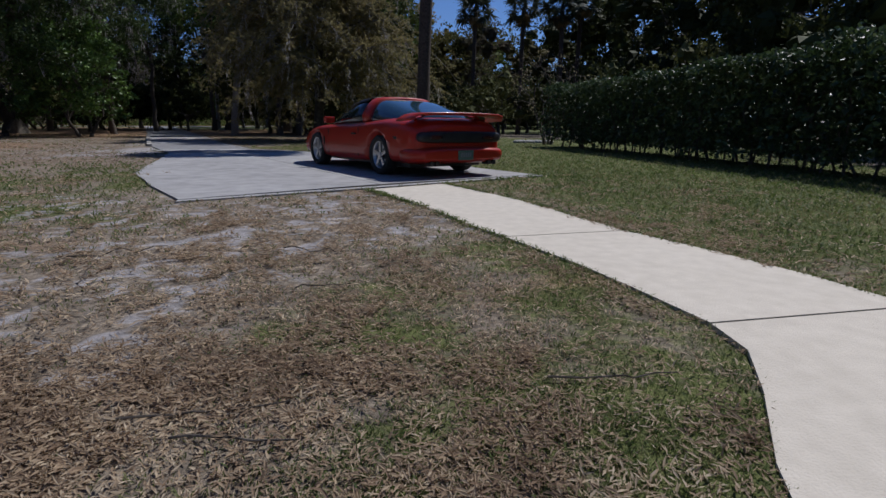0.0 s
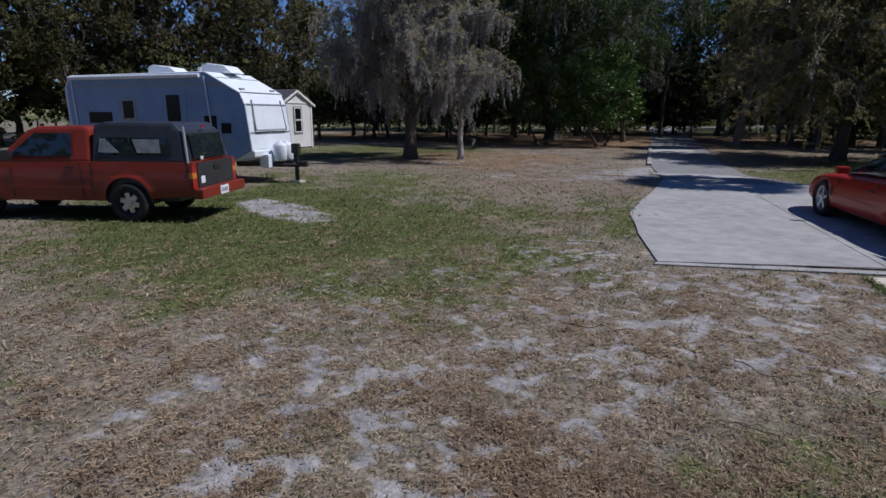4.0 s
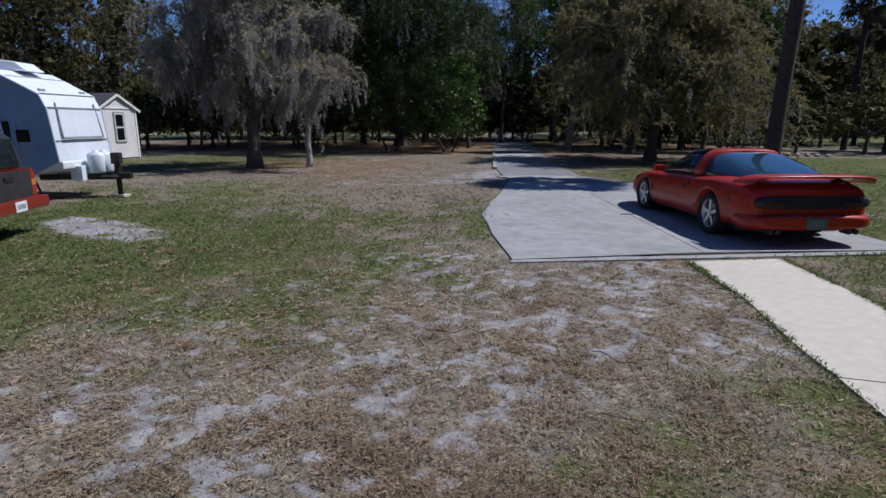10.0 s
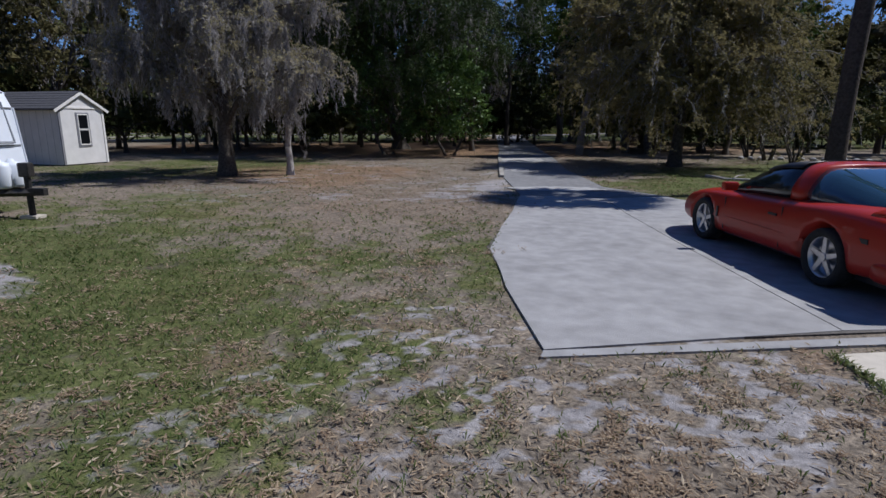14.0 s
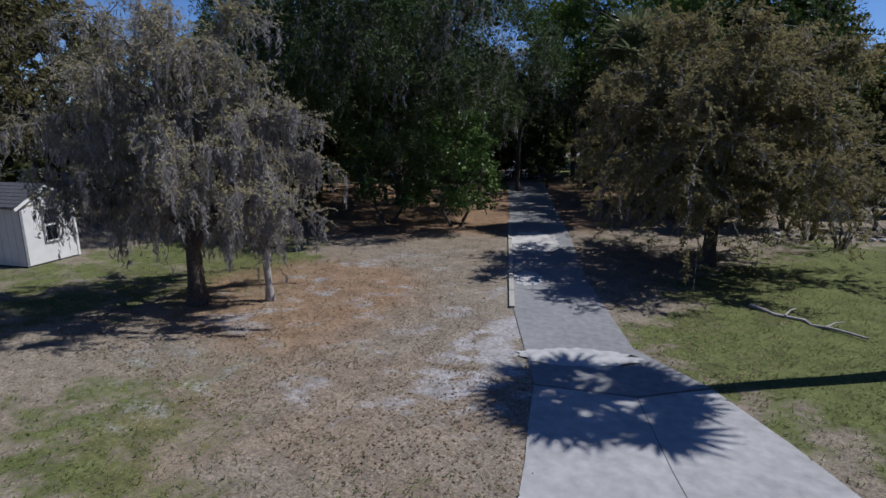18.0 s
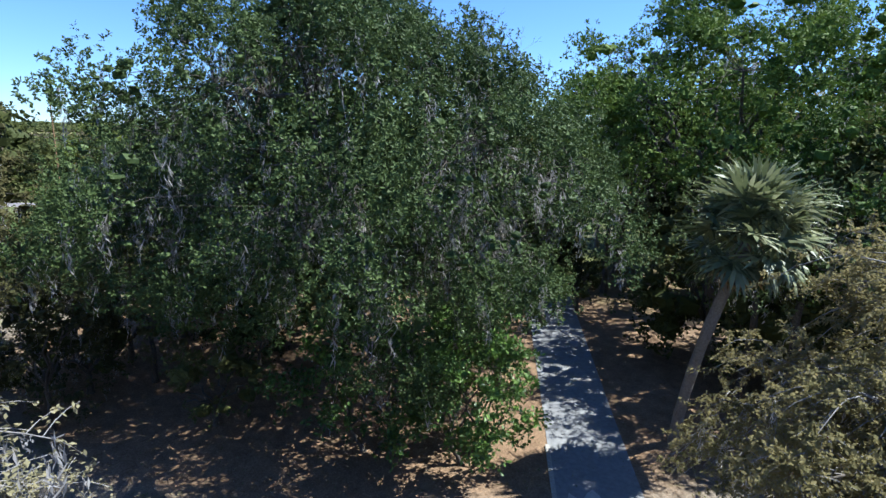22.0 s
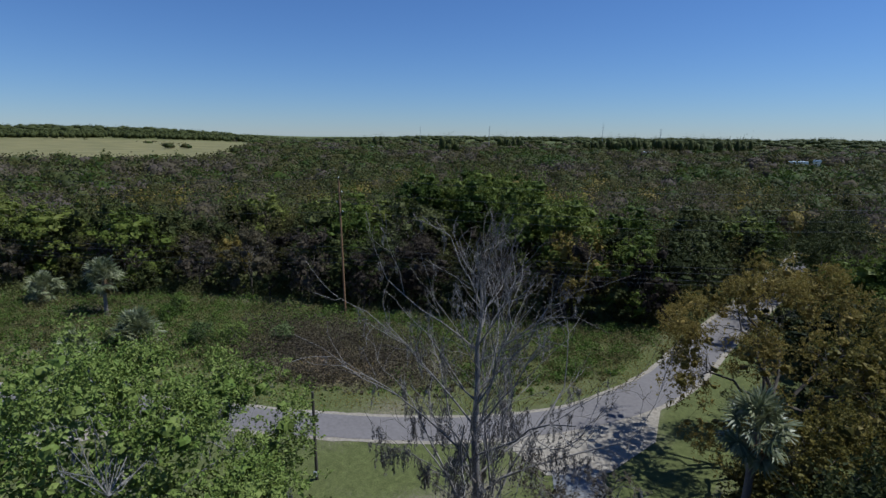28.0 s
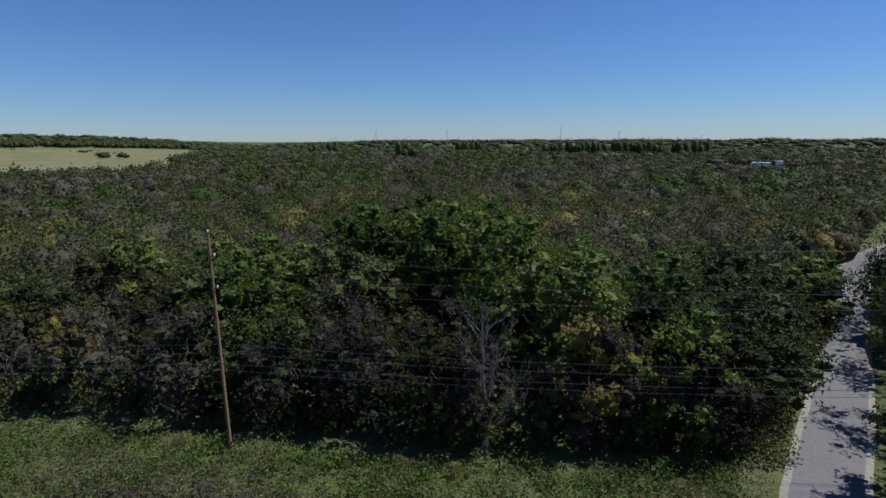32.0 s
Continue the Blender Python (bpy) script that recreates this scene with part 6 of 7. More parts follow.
def palm(label, x, y, h, trunk_r=0.17, lean=(0.0, 0.0), crown=1.9, count=34, kind_="sun", dry=6, seed=1, trunk_mat=None, group="cabbage palms"):
    rng = np.random.default_rng(seed)
    p = thing("cabbage_palm", label, "palm", spot(x, y), group)
    t = np.linspace(0, 1, 9)[:, None]
    pts = np.hstack([lean[0] * t ** 1.5, lean[1] * t ** 1.5, h * t])
    pts[0, 2] = -0.1
    rad = trunk_r * (1.0 + 0.25 * np.exp(-t[:, 0] * 9) + 0.05 * np.sin(t[:, 0] * 23))
    mesh_object("trunk", *tubes([(pts, rad)], 12), trunk_mat or M_PALM_TRUNK, p, smooth=True)
    top = pts[-1]
    for i in range(count + dry):
        isdry = i >= count
        me = FRONDS["dry" if isdry else kind_][int(rng.integers(0, 2))]
        o = new("frond", me)
        o.parent = p
        el = rng.uniform(-75, -40) if isdry else 86 - 140 * ((i + 0.5) / count) ** 1.05 + rng.normal() * 7
        o.matrix_local = Matrix.Translation(top + np.array([0, 0, 0.1])) @ pose(0, 0, 0, 0, 0, i * 137.5 + rng.uniform(-12, 12)) @ pose(0, 0, 0, rng.uniform(-32, 32), -el, 0) @ Matrix.Scale(crown * rng.uniform(0.85, 1.12) * (0.75 if isdry else 1), 4)
    return p


palm("leaning cabbage palm with a pale curved trunk beside the lane", -11.9, 30.4, 8.3, 0.19, (1.8, -0.7), 2.3, 54, "sun", 10, 51)
palm("tall cabbage palm with a dark trunk behind the red car", -0.94, 17.6, 11.6, 0.21, (0.45, 0.2), 2.25, 24, "sun", 4, 52, M_DARK_PALM)
# the next four palms take the fronds with shade in their colour
palm("cabbage palm with a round crown in shaded colour against the sky", 1.2, 42.0, 9.9, 0.17, (0.2, 0.0), 1.8, 34, "shade", 8, 53, M_DARK_PALM)
palm("cabbage palm with a round crown in shaded colour against the sky", 4.9, 44.0, 10.6, 0.19, (0.1, 0.1), 1.9, 34, "shade", 8, 54, M_DARK_PALM)
palm("cabbage palm with a shaggy crown in shaded colour behind the shrub", 7.6, 42.0, 10.2, 0.19, (-0.1, 0.2), 2.0, 34, "shade", 14, 55, M_DARK_PALM)
palm("cabbage palm with a shaggy crown in shaded colour behind the shrub", 9.0, 43.5, 11.2, 0.19, (0.2, 0.2), 2.0, 34, "shade", 12, 56, M_DARK_PALM)
palm("cabbage palm with dry skirts beside the road", -71.0, 51.9, 6.8, 0.2, (-0.5, 0.1), 1.9, 30, "sun", 18, 57)
palm("cabbage palm with dry skirts across the road", -98.3, 64.8, 5.6, 0.24, (0.2, 0.1), 2.9, 32, "sun", 16, 58)
palm("low palmetto clump across the road", -85.2, 62.4, 1.0, 0.2, (0.0, 0.0), 3.3, 34, "sun", 12, 59)
palm("low palmetto clump across the road", -110.0, 62.0, 2.2, 0.2, (0.0, 0.0), 2.8, 30, "sun", 12, 60)
tree("roadside_oak", "small yellow-green oak beside the junction", spot(-22.8, 64.5), 13.4, 5.2, 1.0, 150, 1, 0.18, M_YELLOW, 0.3, M_BARK, 0.95, 20, 0.6, seed=28, sprays=14, spray_leaves=8, **OAK, fork=0.25, majors=7, group="roadside trees")
palm("cabbage palm among the roadside trees", -26.2, 62.0, 12.0, 0.2, (0.2, 0.1), 2.0, 32, "sun", 8, 61)


# ---- hedge ----
def hedge():
    rng = np.random.default_rng(8)
    hd = thing("hedge", "tall clipped dark green hedge with glossy leaves", "hedge")
    line = catmull([(4.9, 21.2), (6.0, 17.0), (6.9, 13.0), (7.5, 9.0), (8.2, 3.0), (8.8, -2.0)], 30)
    stems, P = [], []
    n = len(line)
    for i, p in enumerate(line):
        d = (line[min(i + 1, n - 1)] - line[max(i - 1, 0)]).normalized()
        s = Vector((d.y, -d.x))
        top = 2.35 + 0.22 * noise.noise(Vector((i * 0.13, 0, 0)))
        c = (p + s * 0.95) * U
        for k in range(640):
            u, v = rng.uniform(-1, 1), rng.uniform(0, 1)
            if rng.uniform() < 0.72:
                u = -1 + 0.16 * abs(rng.normal()) if rng.uniform() < 0.62 else u
                if u > -0.8:
                    v = 1 - 0.08 * abs(rng.normal())
            q = c + s * (1.05 * u * (1 - 0.15 * v)) + d * rng.uniform(-0.25, 0.25)
            z = 0.28 + (top - 0.28) * v + 0.05 * rng.normal()
            b = 0.16 * noise.noise(Vector((q.x * 1.3, q.y * 1.3, z * 1.3)))
            P.append((q.x - s.x * b, q.y - s.y * b, max(0.06, z + b)))
        if i % 3 == 0:
            for k in range(2):
                f = c + s * rng.uniform(-0.5, 0.3)
                stems.append((curve_to(rng, (f.x, f.y, -0.05), (f.x + rng.normal() * 0.3, f.y + rng.normal() * 0.3, 1.7), 4), np.array([0.03, 0.025, 0.02, 0.012])))
    for stem in stems:
        mesh_object("stem", *tubes([stem], 5), M_BARK, hd)
    mesh_object("foliage", *leaf_quads(rng, np.array(P), 0.125, 0.65, 0.25), M_HEDGE, hd, "glossy dark leaves")


hedge()

# ---- woods: a few grown kinds, each set out many times ----
KINDS = []


def wood_kind(label, height, rx, low, tips, leaves, size, leaf_mat, bark, moss, seed, **kw):
    KINDS.append(dict(label=label, height=height, rx=rx, low=low, tips=tips, leaves=leaves, size=size, leaf_mat=leaf_mat, bark=bark, moss=moss, seed=seed, **kw))


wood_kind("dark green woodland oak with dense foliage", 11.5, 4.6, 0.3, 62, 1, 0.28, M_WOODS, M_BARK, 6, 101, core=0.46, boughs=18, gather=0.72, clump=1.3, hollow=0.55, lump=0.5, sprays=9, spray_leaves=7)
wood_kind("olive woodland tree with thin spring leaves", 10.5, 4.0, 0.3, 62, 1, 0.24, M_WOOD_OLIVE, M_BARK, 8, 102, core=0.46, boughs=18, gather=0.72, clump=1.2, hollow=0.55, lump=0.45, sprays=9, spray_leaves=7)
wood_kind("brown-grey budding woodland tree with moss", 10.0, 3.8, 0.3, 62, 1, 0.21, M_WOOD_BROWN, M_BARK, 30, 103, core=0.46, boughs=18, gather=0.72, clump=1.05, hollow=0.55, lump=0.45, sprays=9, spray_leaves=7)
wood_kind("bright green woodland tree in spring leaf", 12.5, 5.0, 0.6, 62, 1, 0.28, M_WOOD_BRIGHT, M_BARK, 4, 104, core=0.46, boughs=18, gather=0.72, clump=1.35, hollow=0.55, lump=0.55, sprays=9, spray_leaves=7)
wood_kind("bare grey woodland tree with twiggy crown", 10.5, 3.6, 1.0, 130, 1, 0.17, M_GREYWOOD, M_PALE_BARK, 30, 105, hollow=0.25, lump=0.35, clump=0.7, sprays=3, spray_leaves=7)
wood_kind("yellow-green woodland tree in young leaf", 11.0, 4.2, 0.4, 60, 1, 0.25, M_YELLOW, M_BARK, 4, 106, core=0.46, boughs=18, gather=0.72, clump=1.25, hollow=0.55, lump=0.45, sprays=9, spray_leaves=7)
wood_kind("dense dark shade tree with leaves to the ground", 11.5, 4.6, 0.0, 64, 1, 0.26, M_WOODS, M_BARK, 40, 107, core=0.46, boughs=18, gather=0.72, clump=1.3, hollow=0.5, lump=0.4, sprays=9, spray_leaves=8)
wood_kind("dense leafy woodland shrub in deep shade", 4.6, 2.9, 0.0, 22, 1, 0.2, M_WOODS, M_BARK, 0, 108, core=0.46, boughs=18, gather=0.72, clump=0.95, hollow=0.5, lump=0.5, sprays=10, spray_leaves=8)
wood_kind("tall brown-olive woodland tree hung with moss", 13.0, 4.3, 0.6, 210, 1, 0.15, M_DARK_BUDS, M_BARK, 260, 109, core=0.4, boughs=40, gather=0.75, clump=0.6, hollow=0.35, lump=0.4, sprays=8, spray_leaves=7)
PROTO = {}


def set_tree(k, x, y, s, turn, group, sz=None):
    m = spot(x, y, turn)
    if k not in PROTO:
        d = dict(KINDS[k])
        lab = d.pop("label")
        PROTO[k] = tree("woodland_tree", lab, m, d.pop("height"), d.pop("rx"), d.pop("low"), d.pop("tips"), d.pop("leaves"), d.pop("size"), d.pop("leaf_mat"), 0.2, d.pop("bark"), d.pop("clump", 0.95), d.pop("moss"), 0.8, group=group, fork=0.25, twig_sides=3, trunk_sides=5, face=2.0, aspect=0.75, thin=1 if k in (4, 8) else 3, **d)
        PROTO[k].scale = (1, 1, 1)
        return PROTO[k]
    o = copy_thing(PROTO[k], m)
    o.scale = (s, s, sz or s)
    o["group"] = group
    return o


def between(x, pts):
    for (a, b), (c, d) in zip(pts, pts[1:]):
        if a <= x <= c:
            return b + (d - b) * (x - a) / (c - a)
    return pts[0][1] if x < pts[0][0] else pts[-1][1]


EDGE = [(-170, 30), (-130, 54), (-110, 68), (-96, 80), (-74.4, 88.5), (-58, 95), (-40, 105.5), (-38, 400)]
ROAD_X = [(70, -42), (88, -36.6), (103, -34.8), (122, -33.2), (162, -30), (211, -22), (320, 5)]
wrng = np.random.default_rng(9)


def mix_kind(x, y):
    v = noise.noise(Vector((x * 0.045, y * 0.045, 2.0))) + 0.35 * wrng.normal()
    if abs(x + 80) < 16 and abs(y - 122) < 12:
        return 3 if wrng.uniform() < 0.9 else 0
    if v < -0.62:
        return 4
    if v < -0.26:
        return 2
    if v < 0.06:
        return 1
    if v < 0.36:
        return 0
    return 3 if v < 0.62 else 5


spots = []
for i in range(60):
    for j in range(40):
        x, y = -172 + i * 4.6 + wrng.uniform(-1.7, 1.7), 40 + j * 4.6 + wrng.uniform(-1.7, 1.7)
        rx_ = between(y, ROAD_X)
        if x < rx_ - (4.5 if y < 112 else 3.4):
            dep = y - between(x, EDGE)
            if x >= -42:
                dep = rx_ - 4.5 - x
            if (x < -42 and dep > 0) or (x >= -42 and y > 105):
                spots.append((math.hypot(x + 60, y - 88) * 0.6 + dep * 0.9, x, y, dep))
        elif x > rx_ + 6.0 and y > 92 and x < 45:
            spots.append((math.hypot(x + 25, y - 92) * 1.1 + 12, x, y, 9))
spots.sort()
for d, x, y, dep in spots[:205]:
    k = mix_kind(x, y)
    s = wrng.uniform(0.62, 1.15) * (0.8 if dep < 6 else 1.0) * (1.25 if k in (0, 3) else 0.95)
    set_tree(k, x, y, s, wrng.uniform(0, 360), "roadside woods", s * wrng.uniform(0.85, 1.1))
for i in range(26):
    x = -108 + i * 2.7 + wrng.uniform(-0.8, 0.8)
    set_tree(7 if i % 3 else 2, x, between(x, EDGE) + wrng.uniform(-0.5, 1.5), wrng.uniform(0.8, 1.15), wrng.uniform(0, 360), "woodland edge")
# one stand of taller oaks rises above the rest
for x, y, k in ((-84, 115, 1.35), (-78, 118, 1.5), (-90, 120, 1.4), (-72, 119, 1.3), (-81, 125, 1.55), (-87, 127, 1.45), (-73, 126, 1.4), (-66, 114, 1.15), (-95, 126, 1.3), (-58, 118, 1.2), (-50, 116, 1.15), (-101, 101, 1.0)):
    set_tree(3, x, y, k, wrng.uniform(0, 360), "roadside woods", k * wrng.uniform(0.9, 1.05))
rest = [(x, y) for _, x, y, _ in spots[205:]]

# woods behind the trailer and the shed, behind the hedge, and along the far side of the yard
for x, y, k, s in (
    (-31, -4, 1, 1.35), (-37, -1, 8, 1.2), (-33, 4, 8, 1.0), (-40, 5, 6, 1.6), (-35, 9.5, 8, 1.1), (-42, 12, 8, 1.3), (-33, 14.5, 8, 0.95), (-38, 18, 8, 1.15),
    (-29, 18.5, 8, 0.6), (-46, -6, 6, 1.7), (-48, 8, 6, 1.5), (-28, -9, 8, 1.2), (-36, -12, 0, 1.6), (-47, 20, 0, 1.3), (-30, 22.5, 8, 0.7), (-25, -14, 8, 1.2), (-30, 0.5, 8, 0.95), (-36.5, 5.5, 8, 1.25), (-39, -6, 8, 1.3),
    (17, 25, 6, 1.15), (19, 17.5, 6, 1.2), (17, 32, 6, 1.2), (21.5, 10, 6, 1.3), (19, 20, 6, 1.6), (18, 31, 6, 1.5), (20, 2, 6, 1.3), (26, 13, 6, 1.7), (24, 25, 6, 1.7), (26, 3, 0, 1.7), (14, 37, 6, 1.2),
    # the first two here are added to cast shade on the lane
    (-8.5, 37.0, 6, 1.0), (-5.5, 34.8, 6, 0.85), (-8, 41, 6, 1.0), (-3, 50, 1, 1.0), (2, 53, 2, 1.0), (7, 55, 1, 0.95), (12, 52, 0, 1.1), (19, 44, 6, 1.4), (-7, 54, 6, 1.1), (25, 38, 6, 1.5), (1, 61, 1, 1.2), (10, 63, 0, 1.2),
    # the tree at (-15.5, 57) is added to shade the oak beside it
    (-27, 44, 6, 0.55), (-31, 40, 1, 0.7), (-36, 37, 6, 1.0), (-15.5, 57, 6, 1.5), (-25, 66, 1, 0.9), (-10, 70, 1, 1.2), (-20, 82, 0, 1.2), (-12, 78, 0, 1.3), (-3, 72, 0, 1.3), (3, 84, 1, 1.3),
    (-22, 88, 0, 1.1), (-46, 50, 1, 0.7), (-56, 42, 0, 0.9), (-60, 20, 3, 1.0), (-33, 30, 6, 0.9), (-25, 40.5, 6, 0.7),
    (-34.0, 52.5, 7, 0.8), (-36.0, 58.5, 7, 0.6), (-40.0, 56.5, 7, 0.7), (-31.5, 49.5, 7, 0.8), (-27.5, 56.0, 6, 0.7),
    (-39.0, 112, 0, 0.95), (-37.6, 121, 1, 0.95), (-36.4, 131, 0, 1.0), (-35.2, 143, 3, 0.9),
    (-33, -3, 7, 1.1), (-30, -7, 7, 1.1), (-28, -4, 7, 0.9), (-38, -9, 7, 1.3), (-26, -11, 7, 1.0), (-37, 2, 7, 1.3), (-34, 6.5, 7, 1.0), (-39, 10, 7, 1.3), (-33, 12, 7, 0.9), (-37, 19, 7, 1.1), (-33, 23, 7, 0.9),
    # unseen trees behind the viewpoint, added to close off reflections
    (8, -16, 0, 1.4), (-6, -20, 3, 1.4), (-16, -18, 0, 1.4), (18, -10, 0, 1.4),
    (10.5, 24.5, 7, 0.9), (11.5, 17.5, 7, 1.0), (12, 12, 7, 1.0), (12.5, 6, 7, 1.0), (13.5, 0, 7, 1.0), (9.5, 31, 7, 0.9), (10, 36, 7, 1.0), (4, 47, 7, 0.9), (0, 46, 7, 0.8), (8, 49, 7, 1.0), (-5, 46, 7, 0.9), (-9, 50, 7, 0.9),
    (-24, 47, 7, 0.9), (-29, 47, 7, 0.9), (-28, 52, 7, 0.9), (-33, 46, 7, 0.8), (-30, 35, 7, 0.9), (-34, 26, 7, 1.0), (-30, 26, 7, 0.7), (-36, 22, 7, 1.0), (-13, 53, 7, 0.9), (-16, 60, 7, 0.8), (-9, 58, 7, 0.9), (-36, 14, 7, 1.0), (-31, 9, 7, 0.9), (-32, 17, 7, 0.8), (-34, 1, 7, 1.0), (-38, 32, 7, 1.0),
    (-6, 38, 7, 0.8), (-9.5, 36, 7, 0.8), (-2, 40, 7, 0.8), (3, 39, 7, 0.9), (-10.5, 41, 7, 0.8), (6.5, 36, 7, 0.8), (-25, 22, 7, 0.7), (-31, 20.5, 7, 0.8), (-20, 42, 7, 0.7), (-23.5, 36, 7, 0.8), (-27, 30, 7, 0.8), (-12.5, 38, 6, 0.8), (-15, 48, 7, 0.9), (-41, 36, 7, 0.9), (-44, 32, 7, 0.9), (-40, 27, 7, 0.9), (-36, 41, 7, 0.8), (-40.5, 45, 7, 0.7), (-33, 51, 7, 0.7), (-31, 31, 7, 0.8), (-28, 26, 7, 0.6), (-34, 35, 7, 0.8), (2, 36, 7, 0.7), (-1, 35, 7, 0.6), (14, 46, 6, 1.25), (17, 53, 6, 1.4), (11.5, 51, 6, 1.2),
):
    set_tree(k, x, y, s, wrng.uniform(0, 360), "yard woods", s * wrng.uniform(0.95, 1.1))


# far woods: loose crowns of ever larger sprays
def far_woods():
    pts = {k: [] for k in range(6)}
    domes = {k: [] for k in range(6)}
    size = {k: [] for k in range(6)}
    face = {k: [] for k in range(6)}
    def crown(x, y, h, r, n, sz, k, z0=0.0):
        d = unit(wrng.normal(size=(n, 3)))
        d[:, 2] = np.abs(d[:, 2]) * 0.9 - 0.1
        lum = 1 + 0.25 * wrng.normal(size=(n, 1))
        p = np.array([x * U, y * U, z0 + h * 0.45]) + d * np.array([r, r, h * 0.5]) * lum
        pts[k].append(p)
        domes[k].append(np.array([x * U, y * U, z0 + h * 0.42]) + HEART_V * np.array([r, r, h * 0.5]) * 0.68 * wrng.uniform(0.7, 1.15, (len(HEART_V), 1)))
        size[k].append(np.full(n, sz))
        face[k].append(d * 3.0)
    for x, y in rest:
        k = mix_kind(x, y)
        crown(x, y, wrng.uniform(7.0, 14), wrng.uniform(3.8, 6.8), 320, 0.62, k)
    c0 = np.array([-40.0, 60.0])
    R = 108.0
    while R < 1620:
        step = 5.2 + (R - 100) * 0.022
        nn = int(R * radians(118) / step)
        for i in range(nn):
            a = radians(-34 + 118 * (i + wrng.uniform(-0.4, 0.4)) / nn)
            rr = R + wrng.uniform(-0.5, 0.5) * step
            x, y = c0[0] - math.sin(a) * rr, c0[1] + math.cos(a) * rr
            dep = y - between(x, EDGE)
            if y < 224 and x < 104 and x > -174:
                if x < 46:
                    continue
            if abs(x - between(y, ROAD_X)) < 6.5 and y < 330:
                continue
            if x < -42 and dep < 0:
                continue
            ad = math.degrees(a)
            if rr > 430 and rr < 1300 and ad > 57 + 4 * noise.noise(Vector((rr * 0.004, ad * 0.1, 0))) and noise.noise(Vector((x * 0.012, y * 0.012, 9))) < 0.42:
                continue
            if abs(x + 58) < 42 and 470 < y < 585:
                continue
            if 620 < rr < 820 and 22 < ad < 25.5 and noise.noise(Vector((x * 0.02, y * 0.02, 4))) > -0.1:
                continue
            v = noise.noise(Vector((x * 0.012, y * 0.012, 2.0))) + 0.4 * wrng.normal()
            k = 4 if v < -0.62 else 2 if v < -0.3 else 1 if v < 0.1 else 0 if v < 0.5 else 3
            g = 1 + (R - 100) * 0.0012
            crown(x, y, wrng.uniform(6, 13), wrng.uniform(3.6, 7.6) * g, int(max(10, 110 - R * 0.12)), 0.95 + (R - 100) * 0.0026, k)
        R += step * 1.02
    # the dark line of pines on the skyline
    for i in range(1900):
        a = radians(wrng.uniform(-40, 86))
        rr = wrng.uniform(1350, 2100)
        x, y = c0[0] - math.sin(a) * rr, c0[1] + math.cos(a) * rr
        w = distant_rise(x, y)
        h = wrng.uniform(11, 20) * (1 + 0.45 * max(0, noise.noise(Vector((a * 14, 0, 0)))))
        crown(x, y, h, wrng.uniform(10, 26), 14, 3.0, 0, w - 3)
    for i in range(700):
        a, rr = radians(wrng.uniform(56.5, 84)), wrng.uniform(1320, 1460)
        x, y = c0[0] - math.sin(a) * rr, c0[1] + math.cos(a) * rr
        w = distant_rise(x, y)
        crown(x, y, wrng.uniform(15, 22), wrng.uniform(6, 11), 14, 3.0, 0, w - 2)
    # tall pines and oaks that stand up from the skyline
    for a0, a1, r0, n in ((35.2, 36.8, 640, 9), (6.0, 22.0, 800, 70), (28.0, 31.0, 900, 8), (43.0, 46.0, 900, 8)):
        for i in range(n):
            a, rr = radians(wrng.uniform(a0, a1)), r0 + wrng.uniform(-30, 30)
            crown(c0[0] - math.sin(a) * rr, c0[1] + math.cos(a) * rr, wrng.uniform(22, 34), wrng.uniform(4, 8), 40, 1.7, 0)
    names = ["dark green", "olive", "brown-grey", "bright green", "bare grey", "yellow-green"]
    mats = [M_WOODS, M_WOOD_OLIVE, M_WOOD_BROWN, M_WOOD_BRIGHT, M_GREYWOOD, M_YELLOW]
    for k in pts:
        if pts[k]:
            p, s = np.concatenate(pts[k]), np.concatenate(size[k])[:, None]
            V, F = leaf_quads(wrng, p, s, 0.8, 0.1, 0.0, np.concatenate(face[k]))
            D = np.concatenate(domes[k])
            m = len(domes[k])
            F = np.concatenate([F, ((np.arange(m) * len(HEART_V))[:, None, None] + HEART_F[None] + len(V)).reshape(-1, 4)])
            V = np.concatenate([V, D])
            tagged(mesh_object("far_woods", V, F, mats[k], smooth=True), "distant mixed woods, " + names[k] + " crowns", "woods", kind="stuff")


far_woods()


# ---- poles, wires, distance ----
def utility_pole(x, y, h, lean):
    p = thing("utility_pole", "tall weathered wooden utility pole with pale insulators", "utility pole", spot(x, y))
    rod("pole", (0, 0, -0.3), (lean[0], lean[1], h), 0.17, M_POLE, p, "", 12, 0.11)
    tops = []
    for f, s in ((1.0, 0), (0.905, 1), (0.83, -1), (0.765, 1)):
        c = Vector((lean[0] * f, lean[1] * f, h * f))
        e = c + Vector((0.38 * s * 0.88, 0.38 * s * 0.47, 0.15 if s else 0.28))
        rod("insulator_arm", c, e, 0.035, M_STEEL, p, "", 6)
        bm = lathe(bmesh.new(), [(0.001, -0.12), (0.07, -0.10), (0.09, 0.0), (0.06, 0.03), (0.09, 0.08), (0.05, 0.14), (0.001, 0.15)], 12, Matrix.Rotation(radians(90), 4, "X"))
        bmesh.ops.translate(bm, vec=e, verts=bm.verts)
        part("insulator", bm, M_INSULATOR, p, "pale insulator", True)
        tops.append(Vector((x * U, y * U, 0)) + e)
    for f in (0.52, 0.48, 0.43, 0.40):
        tops.append(Vector((x * U + lean[0] * f, y * U + lean[1] * f, h * f)) + Vector((0.16, -0.1, 0)))
    return tops


